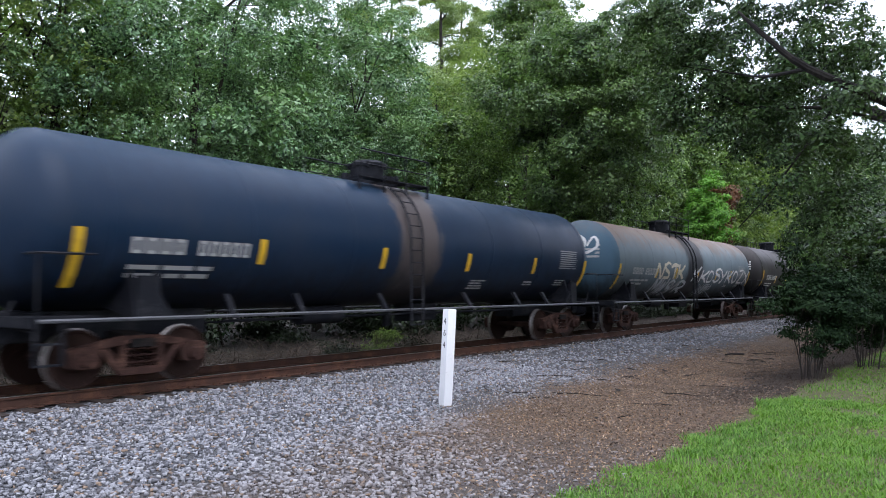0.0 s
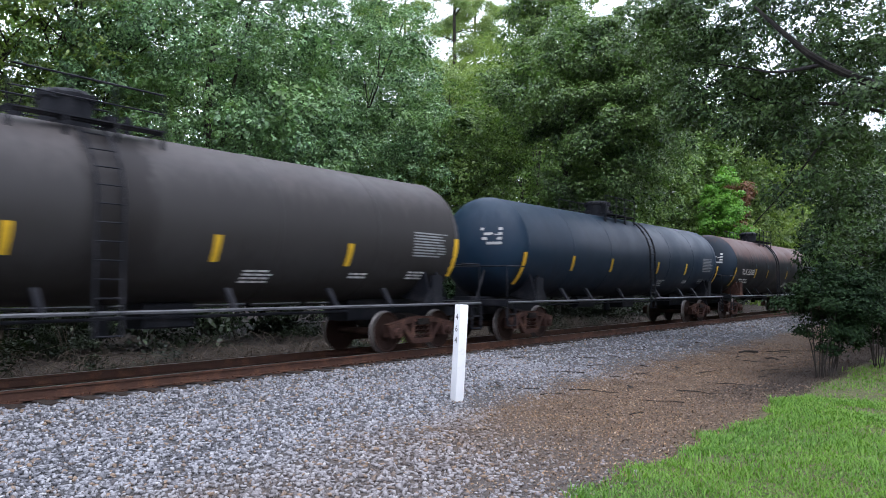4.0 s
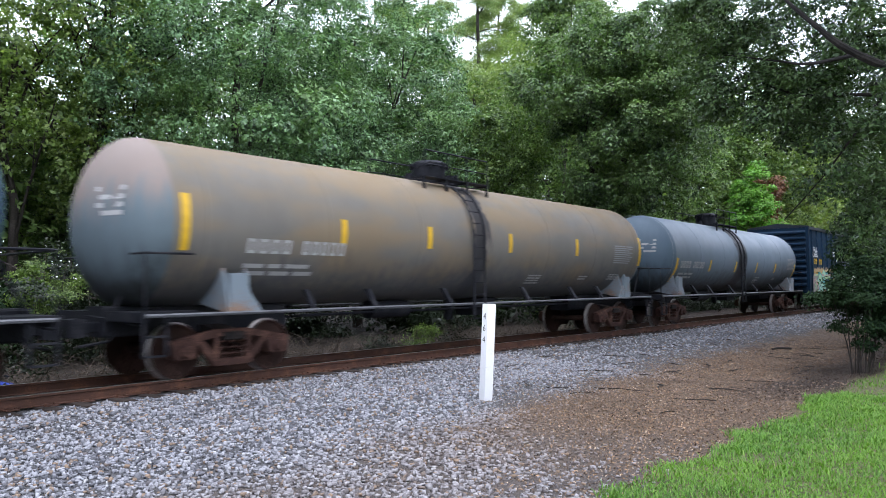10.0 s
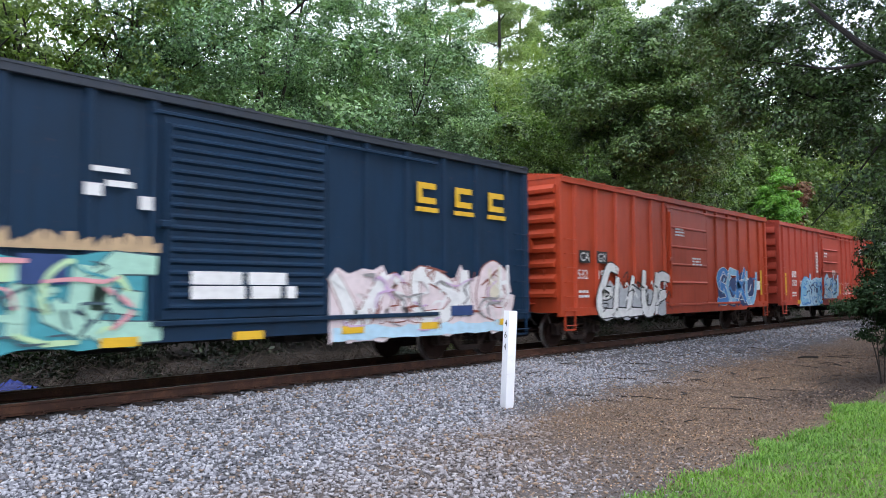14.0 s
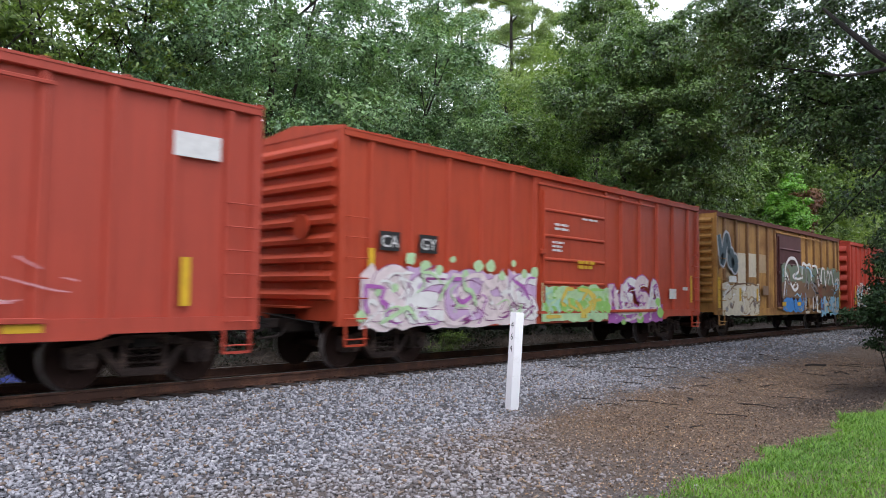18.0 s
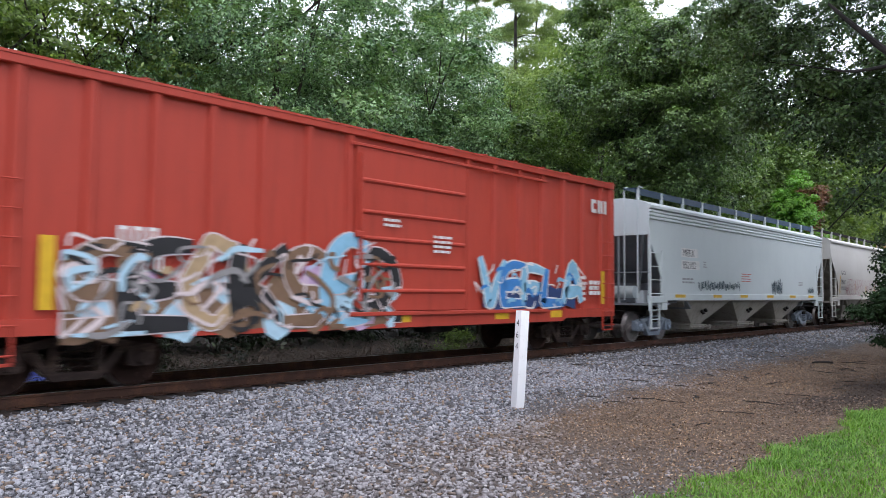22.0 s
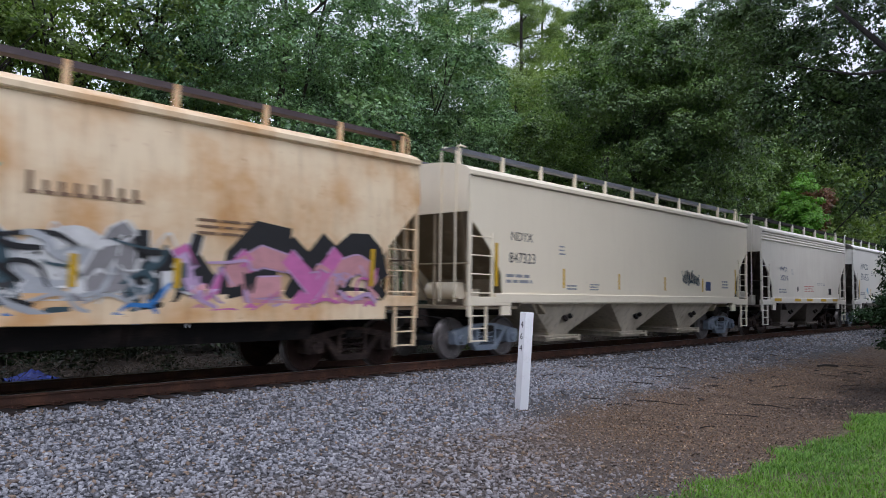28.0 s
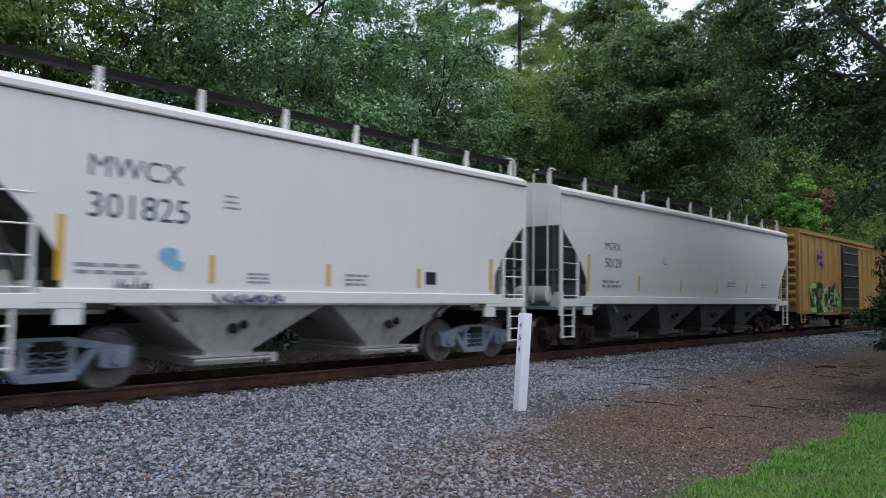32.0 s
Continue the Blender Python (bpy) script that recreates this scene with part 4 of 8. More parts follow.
    for pts, r0, r1 in (([(0.1, 0.4, 4.4), (-1.6, 2.2, 6.0), (-2.8, 4.0, 7.06), (-3.0, 4.9, 8.0), (-2.9, 5.5, 8.75)], 0.15, 0.03), ([(-2.8, 4.0, 7.06), (-1.2, 5.4, 7.5), (0.4, 6.6, 8.2), (1.4, 8.4, 9.0)], 0.05, 0.015),
                        ([(0.1, 0.6, 5.0), (2.0, 2.8, 6.6), (4.4, 4.6, 8.0), (7.0, 5.6, 8.6)], 0.2, 0.05), ([(1.2, 1.9, 5.9), (1.6, 4.2, 7.0), (1.4, 6.4, 7.4), (1.2, 8.0, 8.4)], 0.07, 0.02), ([(1.6, 4.2, 7.0), (1.4, 4.9, 6.0), (1.3, 5.7, 4.9), (1.0, 6.7, 3.7)], 0.05, 0.012)):
        part("limb", Shape().tube(spline3(pts), r0, 8, r1), MAT["bark_dark"], t)


def spline3(pts, per=4):
    """A smooth line through points in space."""
    p = [Vector(pts[0])] + [Vector(q) for q in pts] + [Vector(pts[-1])]
    out = []
    for i in range(1, len(p) - 2):
        for k in range(per):
            u = k / per
            out.append(0.5 * (2 * p[i] + (p[i + 1] - p[i - 1]) * u + (2 * p[i - 1] - 5 * p[i] + 4 * p[i + 1] - p[i + 2]) * u * u + (3 * p[i] - p[i - 1] - 3 * p[i + 1] + p[i + 2]) * u**3))
    return out + [p[-1]]


build_oak()


def build_bush(x, y, blobs, stems, seed, clumps, label):
    rng = random.Random(seed)
    b = thing("bush", label, "bush", at=pose(x, y, float(ground_z(x, y)) - 0.03))
    for k in range(stems):
        q = blobs[k % len(blobs)]
        ex, ey, ez = q[0] + rng.uniform(-0.7, 0.7) * q[3], q[1] + rng.uniform(-0.7, 0.7) * q[4], q[2] + rng.uniform(-0.2, 0.9) * q[5]
        x0, y0 = 0.3 * ex + rng.uniform(-0.12, 0.12), 0.3 * ey + rng.uniform(-0.1, 0.1)
        s = Shape().tube([(x0, y0, 0), (x0 + 0.3 * (ex - x0), y0 + 0.3 * (ey - y0), 0.4 * ez), (x0 + 0.75 * (ex - x0), y0 + 0.75 * (ey - y0), 0.78 * ez), (ex, ey, ez)], rng.uniform(0.011, 0.018), 5, 0.004)
        for m in range(3):
            a = Vector((ex, ey, ez)).lerp(Vector((x0, y0, 0)), 0.15 + 0.15 * m)
            s.tube([a, a + Vector((rng.uniform(-0.35, 0.35), rng.uniform(-0.35, 0.35), rng.uniform(0.0, 0.35)))], 0.006, 4, 0.003)
        part("stem", s, MAT["bark"], b)
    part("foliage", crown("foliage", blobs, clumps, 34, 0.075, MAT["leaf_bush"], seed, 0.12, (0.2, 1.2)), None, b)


build_bush(16.6, 3.2, [(0.1, -0.14, 1.4, 0.62, 0.55, 0.5), (-0.25, 0.3, 1.65, 0.35, 0.32, 0.3), (0.5, -0.5, 1.25, 0.55, 0.55, 0.5), (0.25, -0.2, 2.0, 0.4, 0.42, 0.35), (0.5, -0.65, 1.8, 0.45, 0.5, 0.45), (0.3, -0.3, 0.85, 0.4, 0.4, 0.25)], 13, 91, 520, "dark leafy bush on thin bare stems at the lawn's edge")
build_bush(18.7, 2.5, [(0, 0, 1.3, 0.8, 0.8, 0.55), (0.4, -0.5, 1.8, 0.9, 0.8, 0.6), (0.8, 0.2, 1.0, 0.7, 0.7, 0.5), (1.2, -0.9, 1.3, 0.9, 0.9, 0.8)], 12, 92, 620, "taller dark bush under the oak")


def build_weeds(x, y, z0, h, r, mat, seed, label):
    """A clump of leafy weeds on thin stalks."""
    rng = random.Random(seed)
    b = thing("weed", label, "weed", at=pose(x, y, float(ground_z(x, y)) - 0.02))
    for k in range(7):
        s = Shape().tube([(rng.uniform(-0.2, 0.2) * r, rng.uniform(-0.2, 0.2) * r, 0), (rng.uniform(-0.7, 0.7) * r, rng.uniform(-0.5, 0.5) * r, h * rng.uniform(0.6, 1.0))], 0.012, 4, 0.004)
        part("stalk", s, MAT["twig"], b)
    part("foliage", crown("foliage", [(0, 0, z0 + 0.5 * (h - z0), r, r * 0.7, 0.5 * (h - z0)), (0.3 * r, 0, z0 + 0.3 * (h - z0), r * 0.8, r * 0.6, 0.35 * (h - z0))], int(110 * r + 40), 34, 0.075, mat, seed, 0.14, (0.2, 1.1)), None, b)


build_weeds(7.0, 18.0, 1.2, 2.8, 0.9, MAT["leaf_shade"], 141, "yellow-green bush behind the track")
build_weeds(8.4, 18.2, 0.2, 1.9, 0.7, MAT["ivy"], 142, "dark green bush behind the track")
build_weeds(16.4, 14.9, 0.0, 0.8, 0.55, MAT["leaf_shade"], 143, "yellow-green leafy weed beyond the rails")
build_weeds(14.8, 14.8, 0.0, 0.4, 0.4, MAT["ivy"], 144, "low green weed beyond the rails")


def build_undergrowth():
    rng = np.random.default_rng(101)
    blobs = []
    for x in np.arange(-2, 64, 1.15):
        y = 16.6 + 0.9 * math.sin(0.8 * x) + rng.uniform(-0.4, 0.5)
        if rng.random() < 0.25:
            blobs.append((x, y + 0.3, 0.1, 0.9, 0.7, rng.uniform(0.4, 1.0)))
        blobs.append((x + 0.5, y + 2.2, 1.0, 1.3, 1.0, rng.uniform(1.2, 2.2)))
    for x in np.arange(1.5, 8.2, 0.36):
        y = 14.35 + rng.uniform(-0.3, 0.5)
        blobs.append((x, y, float(ground_z(x, y)) + 0.12, 0.6, 0.5, rng.uniform(0.3, 0.62)))
    for x in np.arange(8.6, 34, 0.75):
        y = 14.7 + rng.uniform(-0.5, 0.8)
        if rng.random() < 0.62:
            blobs.append((x, y, float(ground_z(x, y)) + 0.06, 0.5, 0.4, rng.uniform(0.14, 0.4)))
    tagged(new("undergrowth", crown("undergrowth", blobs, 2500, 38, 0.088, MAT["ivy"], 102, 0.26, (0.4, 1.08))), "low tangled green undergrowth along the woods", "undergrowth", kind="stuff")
    s = Shape()
    for k in range(3000):
        x, y = -1 + 36 * rng.random() ** 1.2, rng.uniform(13.85, 16.6)
        z = float(ground_z(x, y))
        n = rng.uniform(0.3, 1.1)
        a = rng.uniform(0, 6.28)
        up = rng.uniform(0.05, 0.9)
        s.tube([(x, y, z), (x + 0.5 * n * math.cos(a), y + 0.3 * n * math.sin(a), z + 0.6 * n * up), (x + n * math.cos(a), y + 0.5 * n * math.sin(a), z + n * up * 0.75)], 0.008, 3, 0.003, False)
    tagged(new("dead_brush", s.mesh("dead_brush", MAT["twig"])), "tangle of pale dead twigs and brush behind the track", "brush", kind="stuff")


build_undergrowth()


def build_tarp():
    rng = np.random.default_rng(7)
    s = Shape()
    n, m = 13, 8
    v = [((i / n - 0.5) * 0.8, (j / m - 0.5) * 0.5, 0.16 * math.exp(-8 * (i / n - 0.45) ** 2 - 5 * (j / m - 0.5) ** 2) + 0.06 * math.sin(3.1 * i + 2 * j) * rng.uniform(0.5, 1) + 0.05) for i in range(n + 1) for j in range(m + 1)]
    f = [(i * (m + 1) + j, (i + 1) * (m + 1) + j, (i + 1) * (m + 1) + j + 1, i * (m + 1) + j + 1) for i in range(n) for j in range(m)]
    s.add(v, f)
    ob = new("tarp", s.mesh("tarp", MAT["tarp"]))
    ob.matrix_basis = pose(4.6, 14.3, float(ground_z(4.6, 14.3)) + 0.08, 0, 0, 10)
    tagged(ob, "crumpled blue plastic sheet lying beyond the rails", "tarp")


build_tarp()

# ---- the train ----
def gone(t):
    """Metres that the train has run since the start; it slows a little on the way."""
    u = t / 32.0
    return 363.02 * u + 26.165 * u**2 - 92.066 * u**3 + 44.807 * u**4


RUNNING = []  # (car, place of its middle at the start)
WHEELS = []  # (wheelset, its pose on the bogie, place at the start)
STORE = {}
RADIUS = 0.457


def stored(key, make):
    if key not in STORE:
        STORE[key] = make()
    return STORE[key]


def wheelset_mesh(mat):
    def make():
        s = Shape()
        for side in (-1, 1):
            y = side * 0.76
            o = side
            s.lathe_y([(y - 0.075 * o, 0.1), (y - 0.075 * o, 0.485), (y - 0.045 * o, 0.488), (y - 0.03 * o, 0.462), (y + 0.06 * o, 0.452), (y + 0.065 * o, 0.43), (y + 0.03 * o, 0.4), (y + 0.005 * o, 0.2), (y + 0.05 * o, 0.16), (y + 0.06 * o, 0.1), (y + 0.34 * o, 0.085), (y + 0.35 * o, 0.07)], 0, 0, 30)
        s.lathe_y([(-0.7, 0.085), (0.7, 0.085)], 0, 0, 12)
        me = s.mesh("wheelset", mat)
        me.materials.append(MAT["tread"])
        for f in me.polygons:  # bright worn tread and rim
            if abs(f.center.y) > 0.72 and min(math.hypot(me.vertices[i].co.x, me.vertices[i].co.z) for i in f.vertices) > 0.44:
                f.material_index = 1
        return me
    return stored(("wheelset", mat.name), make)


def side_frame_mesh(mat):
    def make():
        s = Shape()
        # cast frame seen from the side: two pedestals, a deep middle with windows
        for y0, y1 in ((-0.07, 0.07),):
            s.prism([(-1.18, 0.64), (-0.72, 0.72), (-0.3, 0.8), (0.3, 0.8), (0.72, 0.72), (1.18, 0.64), (1.14, 0.5), (0.7, 0.6), (0.3, 0.68), (-0.3, 0.68), (-0.7, 0.6), (-1.14, 0.5)], y0, y1)
            s.prism([(-0.72, 0.62), (-0.58, 0.64), (-0.3, 0.3), (0.3, 0.3), (0.58, 0.64), (0.72, 0.62), (0.36, 0.18), (-0.36, 0.18)], y0, y1)
        for x in (-0.32, 0.32):
            s.box(x - 0.05, x + 0.05, -0.08, 0.08, 0.28, 0.72, 0.01)
        for x in (-0.925, 0.925):
            s.prism([(x - 0.2, 0.36), (x - 0.23, 0.56), (x - 0.16, 0.66), (x + 0.16, 0.66), (x + 0.23, 0.56), (x + 0.2, 0.36), (x + 0.13, 0.33), (x - 0.13, 0.33)], -0.1, 0.09)
            s.lathe_y([(-0.17, 0.06), (-0.165, 0.09), (-0.1, 0.11), (0.1, 0.11)], x, 0.457, 14)
            for a in range(3):
                s.lathe_y([(-0.185, 0.018), (-0.16, 0.018)], x + 0.055 * math.cos(2.1 * a), 0.457 + 0.055 * math.sin(2.1 * a), 6)
        return s.mesh("side_frame", mat)
    return stored(("side_frame", mat.name), make)


def spring_mesh(mat):
    def make():
        s = Shape()
        pts = [(0.075 * math.cos(a), 0.075 * math.sin(a), 0.3 + 0.017 * a) for a in (math.pi * k / 4 for k in range(30))]
        s.tube(pts, 0.018, 5)
        return s.mesh("spring", mat)
    return stored(("spring", mat.name), make)


def add_bogie(car, x, a0, mat, wmat, cap=None):
    def make():
        s = Shape()
        s.prism_x([(-1.12, 0.62), (-0.6, 0.5), (0.6, 0.5), (1.12, 0.62), (1.12, 0.74), (0.5, 0.86), (-0.5, 0.86), (-1.12, 0.74)], -0.2, 0.2)
        s.lathe_y([(-0.1, 0.12), (0.1, 0.12)], 0, 0.86, 10)
        s.box(-0.5, -0.42, -0.7, 0.7, 0.38, 0.5, 0.02)
        s.box(0.42, 0.5, -0.7, 0.7, 0.38, 0.5, 0.02)
        # bolster coloured dark to stand for the shade inside the frame's windows
        return s.mesh("bogie", MAT["steel_dark"])
    b = part("bogie", stored("bogie", make), None, car, at=pose(x, 0, 0))
    for y in (-1.0, 1.0):
        part("side_frame", side_frame_mesh(mat), None, b, at=pose(0, y, 0, 0, 0, 0 if y < 0 else 180))
        for sx in (-0.19, 0.0, 0.19):
            part("spring", spring_mesh(mat), None, b, at=pose(sx, y, 0))
    for dx in (-0.925, 0.925):
        w = part("wheelset", wheelset_mesh(wmat), None, b, at=pose(dx, 0, RADIUS))
        WHEELS.append((w, dx, a0 + x + dx))
    if cap:
        part("bearing_cap", Shape().lathe_y([(-1.195, 0.05), (-1.18, 0.1), (-1.1, 0.105)], cap, 0.457, 12), flat_paint("blue_bearing_cap", (0.12, 0.3, 0.6)), b, "blue painted bearing cap")
    return b


def add_coupler(car, x, way, mat, z=0.88):
    s = Shape()
    s.box(min(x, x + way * 0.5), max(x, x + way * 0.5), -0.09, 0.09, z - 0.09, z + 0.09, 0.02)
    e = x + way * 0.5
    s.prism([(e, z - 0.14), (e + way * 0.16, z - 0.16), (e + way * 0.28, z - 0.14), (e + way * 0.28, z + 0.14), (e + way * 0.16, z + 0.16), (e, z + 0.14)], -0.16, 0.05)
    s.box(min(e, e + way * 0.2), max(e, e + way * 0.2), 0.05, 0.17, z - 0.1, z + 0.1, 0.02)
    s.tube([(x, -0.3, z + 0.02), (x + way * 0.25, -0.35, z - 0.22), (x + way * 0.62, -0.1, z - 0.3)], 0.025, 6)
    part("coupler", s, mat, car)
    lever = Shape().tube([(x + way * 0.45, -0.05, z + 0.2), (x + way * 0.2, -0.4, z + 0.12), (x + way * 0.2, -1.35, z + 0.05), (x + way * 0.25, -1.5, z - 0.2)], 0.014, 5)
    part("uncoupling_lever", lever, mat, car)


def ladder(car, x0, x1, y, z0, z1, step, mat, r=0.016, stile=True, off=0.0):
    """A ladder with stiles, or single grab irons bent back to the wall."""
    n = int(round((z1 - z0) / step))
    zs = [z0 + (z1 - z0) * k / n for k in range(n + 1)]
    if not stile:
        me = Shape().tube([(x0, y + 0.06, 0), (x0, y, 0), (x1, y, 0), (x1, y + 0.06, 0)], r, 5).mesh("grab_iron", mat)
        for z in zs:
            part("grab_iron", me, None, car, at=pose(0, 0, z))
        return
    s = Shape()
    for x in (x0, x1):
        s.box(x - 0.02, x + 0.02, y - 0.02, y + 0.02, z0, z1, 0.004)
    for z in zs:
        s.tube([(x0, y, z), (x1, y, z)], r, 5)
    part("ladder", s, mat, car)


def strips(car, rows, mat, yf, label="yellow reflective strip"):
    """Upright reflective strips: (x, z0, z1, width)."""
    for x, z0, z1, w in rows:
        n = 5
        zs = [z0 + (z1 - z0) * k / n for k in range(n + 1)]
        s = Shape()
        for a, b in zip(zs, zs[1:]):
            s.add([(x - w / 2, yf(a), a), (x + w / 2, yf(a), a), (x + w / 2, yf(b), b), (x - w / 2, yf(b), b)], [(0, 1, 2, 3)])
        part("reflective_strip", s, mat, car, label)


def bars(car, rows, mat, yf, label="unreadable stencilled lettering"):
    """Rows of small lettering as plain bars: (x, z, width, height)."""
    s = Shape()
    for x, z, w, h in rows:
        s.add([(x, yf(z), z), (x + w, yf(z), z), (x + w, yf(z + h), z + h), (x, yf(z + h), z + h)], [(0, 1, 2, 3)])
    return part("lettering", s, mat, car, label, kind="stuff")


def block(x, z, w, h, lines, seed=1, fill=0.55, words=3):
    """Bars that stand in for lines of small print."""
    rng = random.Random(seed)
    out = []
    step = h / lines
    for k in range(lines):
        q = x
        end = x + w * rng.uniform(0.75, 1)
        while q < end - 0.02:
            n = min(end - q, w / words * rng.uniform(0.5, 1.1))
            out.append((q, z + h - (k + 1) * step, n, step * fill))
            q += n + w * 0.05
    return out


def glyphs(x, z, w, h, n, seed=1):
    """Plain blocks that stand in for n big characters."""
    c = w / n
    return [r for k in range(n) for r in ((x + k * c, z, c * 0.24, h), (x + k * c + c * 0.5, z, c * 0.24, h), (x + k * c + c * 0.24, z, c * 0.26, h * 0.2), (x + k * c + c * 0.24, z + h * 0.8, c * 0.26, h * 0.2))]


def spline(pts, per=6):
    out = []
    p = [pts[0]] + list(pts) + [pts[-1]]
    for i in range(1, len(p) - 2):
        for k in range(per):
            t = k / per
            out.append(tuple(0.5 * (2 * p[i][j] + (p[i + 1][j] - p[i - 1][j]) * t + (2 * p[i - 1][j] - 5 * p[i][j] + 4 * p[i + 1][j] - p[i + 2][j]) * t * t + (3 * p[i][j] - p[i - 1][j] - 3 * p[i + 1][j] + p[i + 2][j]) * t**3) for j in (0, 1)))
    out.append(pts[-1])
    return out


def ribbon(s, pts, w, yf, out):
    """A flat painted stroke along (x, z) points, hugging the wall."""
    n = len(pts)
    rows = []
    for i, (x, z) in enumerate(pts):
        a, b = pts[max(i - 1, 0)], pts[min(i + 1, n - 1)]
        dx, dz = b[0] - a[0], b[1] - a[1]
        k = math.hypot(dx, dz) or 1
        ww = w * (0.6 + 0.4 * math.sin(math.pi * (i + 0.5) / n))
        rows.append([(x - dz / k * ww / 2, z + dx / k * ww / 2), (x + dz / k * ww / 2, z - dx / k * ww / 2)])
    s.loft([[(x, yf(z) - out, z) for x, z in q] for q in rows], False, False, False)


def stroke_path(x, z, w, h, rng):
    """A free angular stroke in the manner of sprayed writing, of no real character."""
    pts = [(x + w * rng.uniform(-0.1, 0.25), z + h * rng.uniform(0.7, 1.05))]
    for k in range(rng.choice((3, 4, 5))):
        pts.append((x + w * (0.5 + 0.45 * (-1) ** k + rng.uniform(-0.3, 0.12)), z + h * rng.uniform(-0.05, 1.05)))
    pts.append((x + w * rng.uniform(0.8, 1.2), z + h * rng.uniform(-0.1, 0.35)))
    return spline(pts, 4)


def bubble(x, z, w, h, rng):
    """Outline of a sprayed form: a slanted angular block with bites and spikes."""
    base = [(0.0, 0.02), (0.28, 0.0), (0.36, 0.24), (0.5, 0.05), (0.74, 0.0), (1.0, 0.08), (0.9, 0.34), (1.0, 0.62), (1.06, 1.0), (0.8, 0.93), (0.66, 0.76), (0.5, 1.0), (0.24, 1.04), (0.02, 0.9), (0.12, 0.66), (-0.03, 0.4)]
    skew = rng.uniform(-0.2, 0.25)
    out = []
    for a, b in base:
        a, b = a + rng.uniform(-0.09, 0.09), b + rng.uniform(-0.1, 0.1)
        out.append((x + w * (a + skew * (b - 0.5)), z + h * b))
    return out


def patch(pts, grow, yf, out):
    """A flat painted patch inside a closed line; grow widens it by metres."""
    cx, cz = sum(p[0] for p in pts) / len(pts), sum(p[1] for p in pts) / len(pts)
    wide = []
    for x, z in pts:
        k = math.hypot(x - cx, z - cz) or 1
        wide.append((x + (x - cx) / k * grow, z + (z - cz) / k * grow))
    rings = [[(cx + (x - cx) * f, yf(cz + (z - cz) * f) - out, cz + (z - cz) * f) for x, z in wide] for f in (0.02, 0.3, 0.55, 0.8, 1.0)]
    return Shape().loft(rings, False)


def graffiti(car, x0, x1, z0, z1, yf, fills, outline, seed, n=5, bold=0.3, shine=None, back=None, label="bold sprayed graffiti letters"):
    """Sprayed graffiti: a ragged ground behind, fat outlined forms side by side, dark inner strokes, light glints."""
    rng = random.Random(seed)
    w, h = (x1 - x0) / n, z1 - z0
    m = 8 * n
    lo = [z0 + h * (0.02 + 0.05 * math.sin(2.9 * k + seed)) for k in range(m + 1)]
    top = [z0 + h * (0.86 + rng.uniform(-0.16, 0.16)) for k in range(m + 1)]
    rows = []
    for k in range(m + 1):
        x = x0 - 0.05 + (x1 - x0 + 0.1) * k / m
        f = [q / 6 for q in range(7)]
        rows.append([(x, yf(lo[k] + (top[k] - lo[k]) * q) - 0.004, lo[k] + (top[k] - lo[k]) * q) for q in f])
    if bold < 0.3:  # thin writing straight on the wall
        root = None
        for k in range(n):
            s = Shape()
            ribbon(s, stroke_path(x0 + w * k, z0 + 0.1 * h, w * 0.9, h * 0.8, rng), bold * min(w, h), yf, 0.008)
            root = part("graffiti", s, fills[k % len(fills)], car, label)
        return root
    root = part("graffiti", Shape().loft(rows, False, False, False), back or outline, car, label)
    step = 0.004 / max(1, n)
    for k in range(n):
        up = rng.uniform(-0.05, 0.1)
        pts = bubble(x0 + w * (k - 0.07), z0 + h * (0.06 + up), w * 1.14, h * rng.uniform(0.8, 0.92), rng)
        part("letter_outline", patch(pts, 0.045 + 0.05 * h, yf, 0.007 + step * k), outline, root)
        part("letter_fill", patch(pts, 0.0, yf, 0.0125 + step * k), fills[k % len(fills)], root)
        for q in range(rng.choice((2, 3))):
            s = Shape()
            sx, sz, sw, sh = x0 + w * (k + rng.uniform(0.05, 0.5)), z0 + h * rng.uniform(0.2, 0.5), w * rng.uniform(0.2, 0.45), h * rng.uniform(0.2, 0.4)
            tilt = rng.uniform(-0.25, 0.25) * sw
            p = [(sx, sz), (sx + 0.5 * tilt, sz + 0.5 * sh), (sx + tilt, sz + sh)] if q == 0 else stroke_path(sx, sz, sw, sh, rng)[: rng.randint(7, 13)]
            ribbon(s, p, (0.05 + 0.05 * rng.random()) * h + 0.02, yf, 0.018 + 0.001 * q)
            part("letter_stroke", s, outline if q < 2 else fills[(k + 1) % len(fills)], root)
        if shine:
            s = Shape()
            gx, gz = x0 + w * (k + rng.uniform(0.15, 0.5)), z0 + h * rng.uniform(0.66, 0.78)
            ribbon(s, spline([(gx, gz), (gx + 0.2 * w, gz + 0.06 * h), (gx + 0.36 * w, gz + 0.02 * h)], 5), 0.07 * h, yf, 0.021)
            part("glint", s, shine, root)
    return root


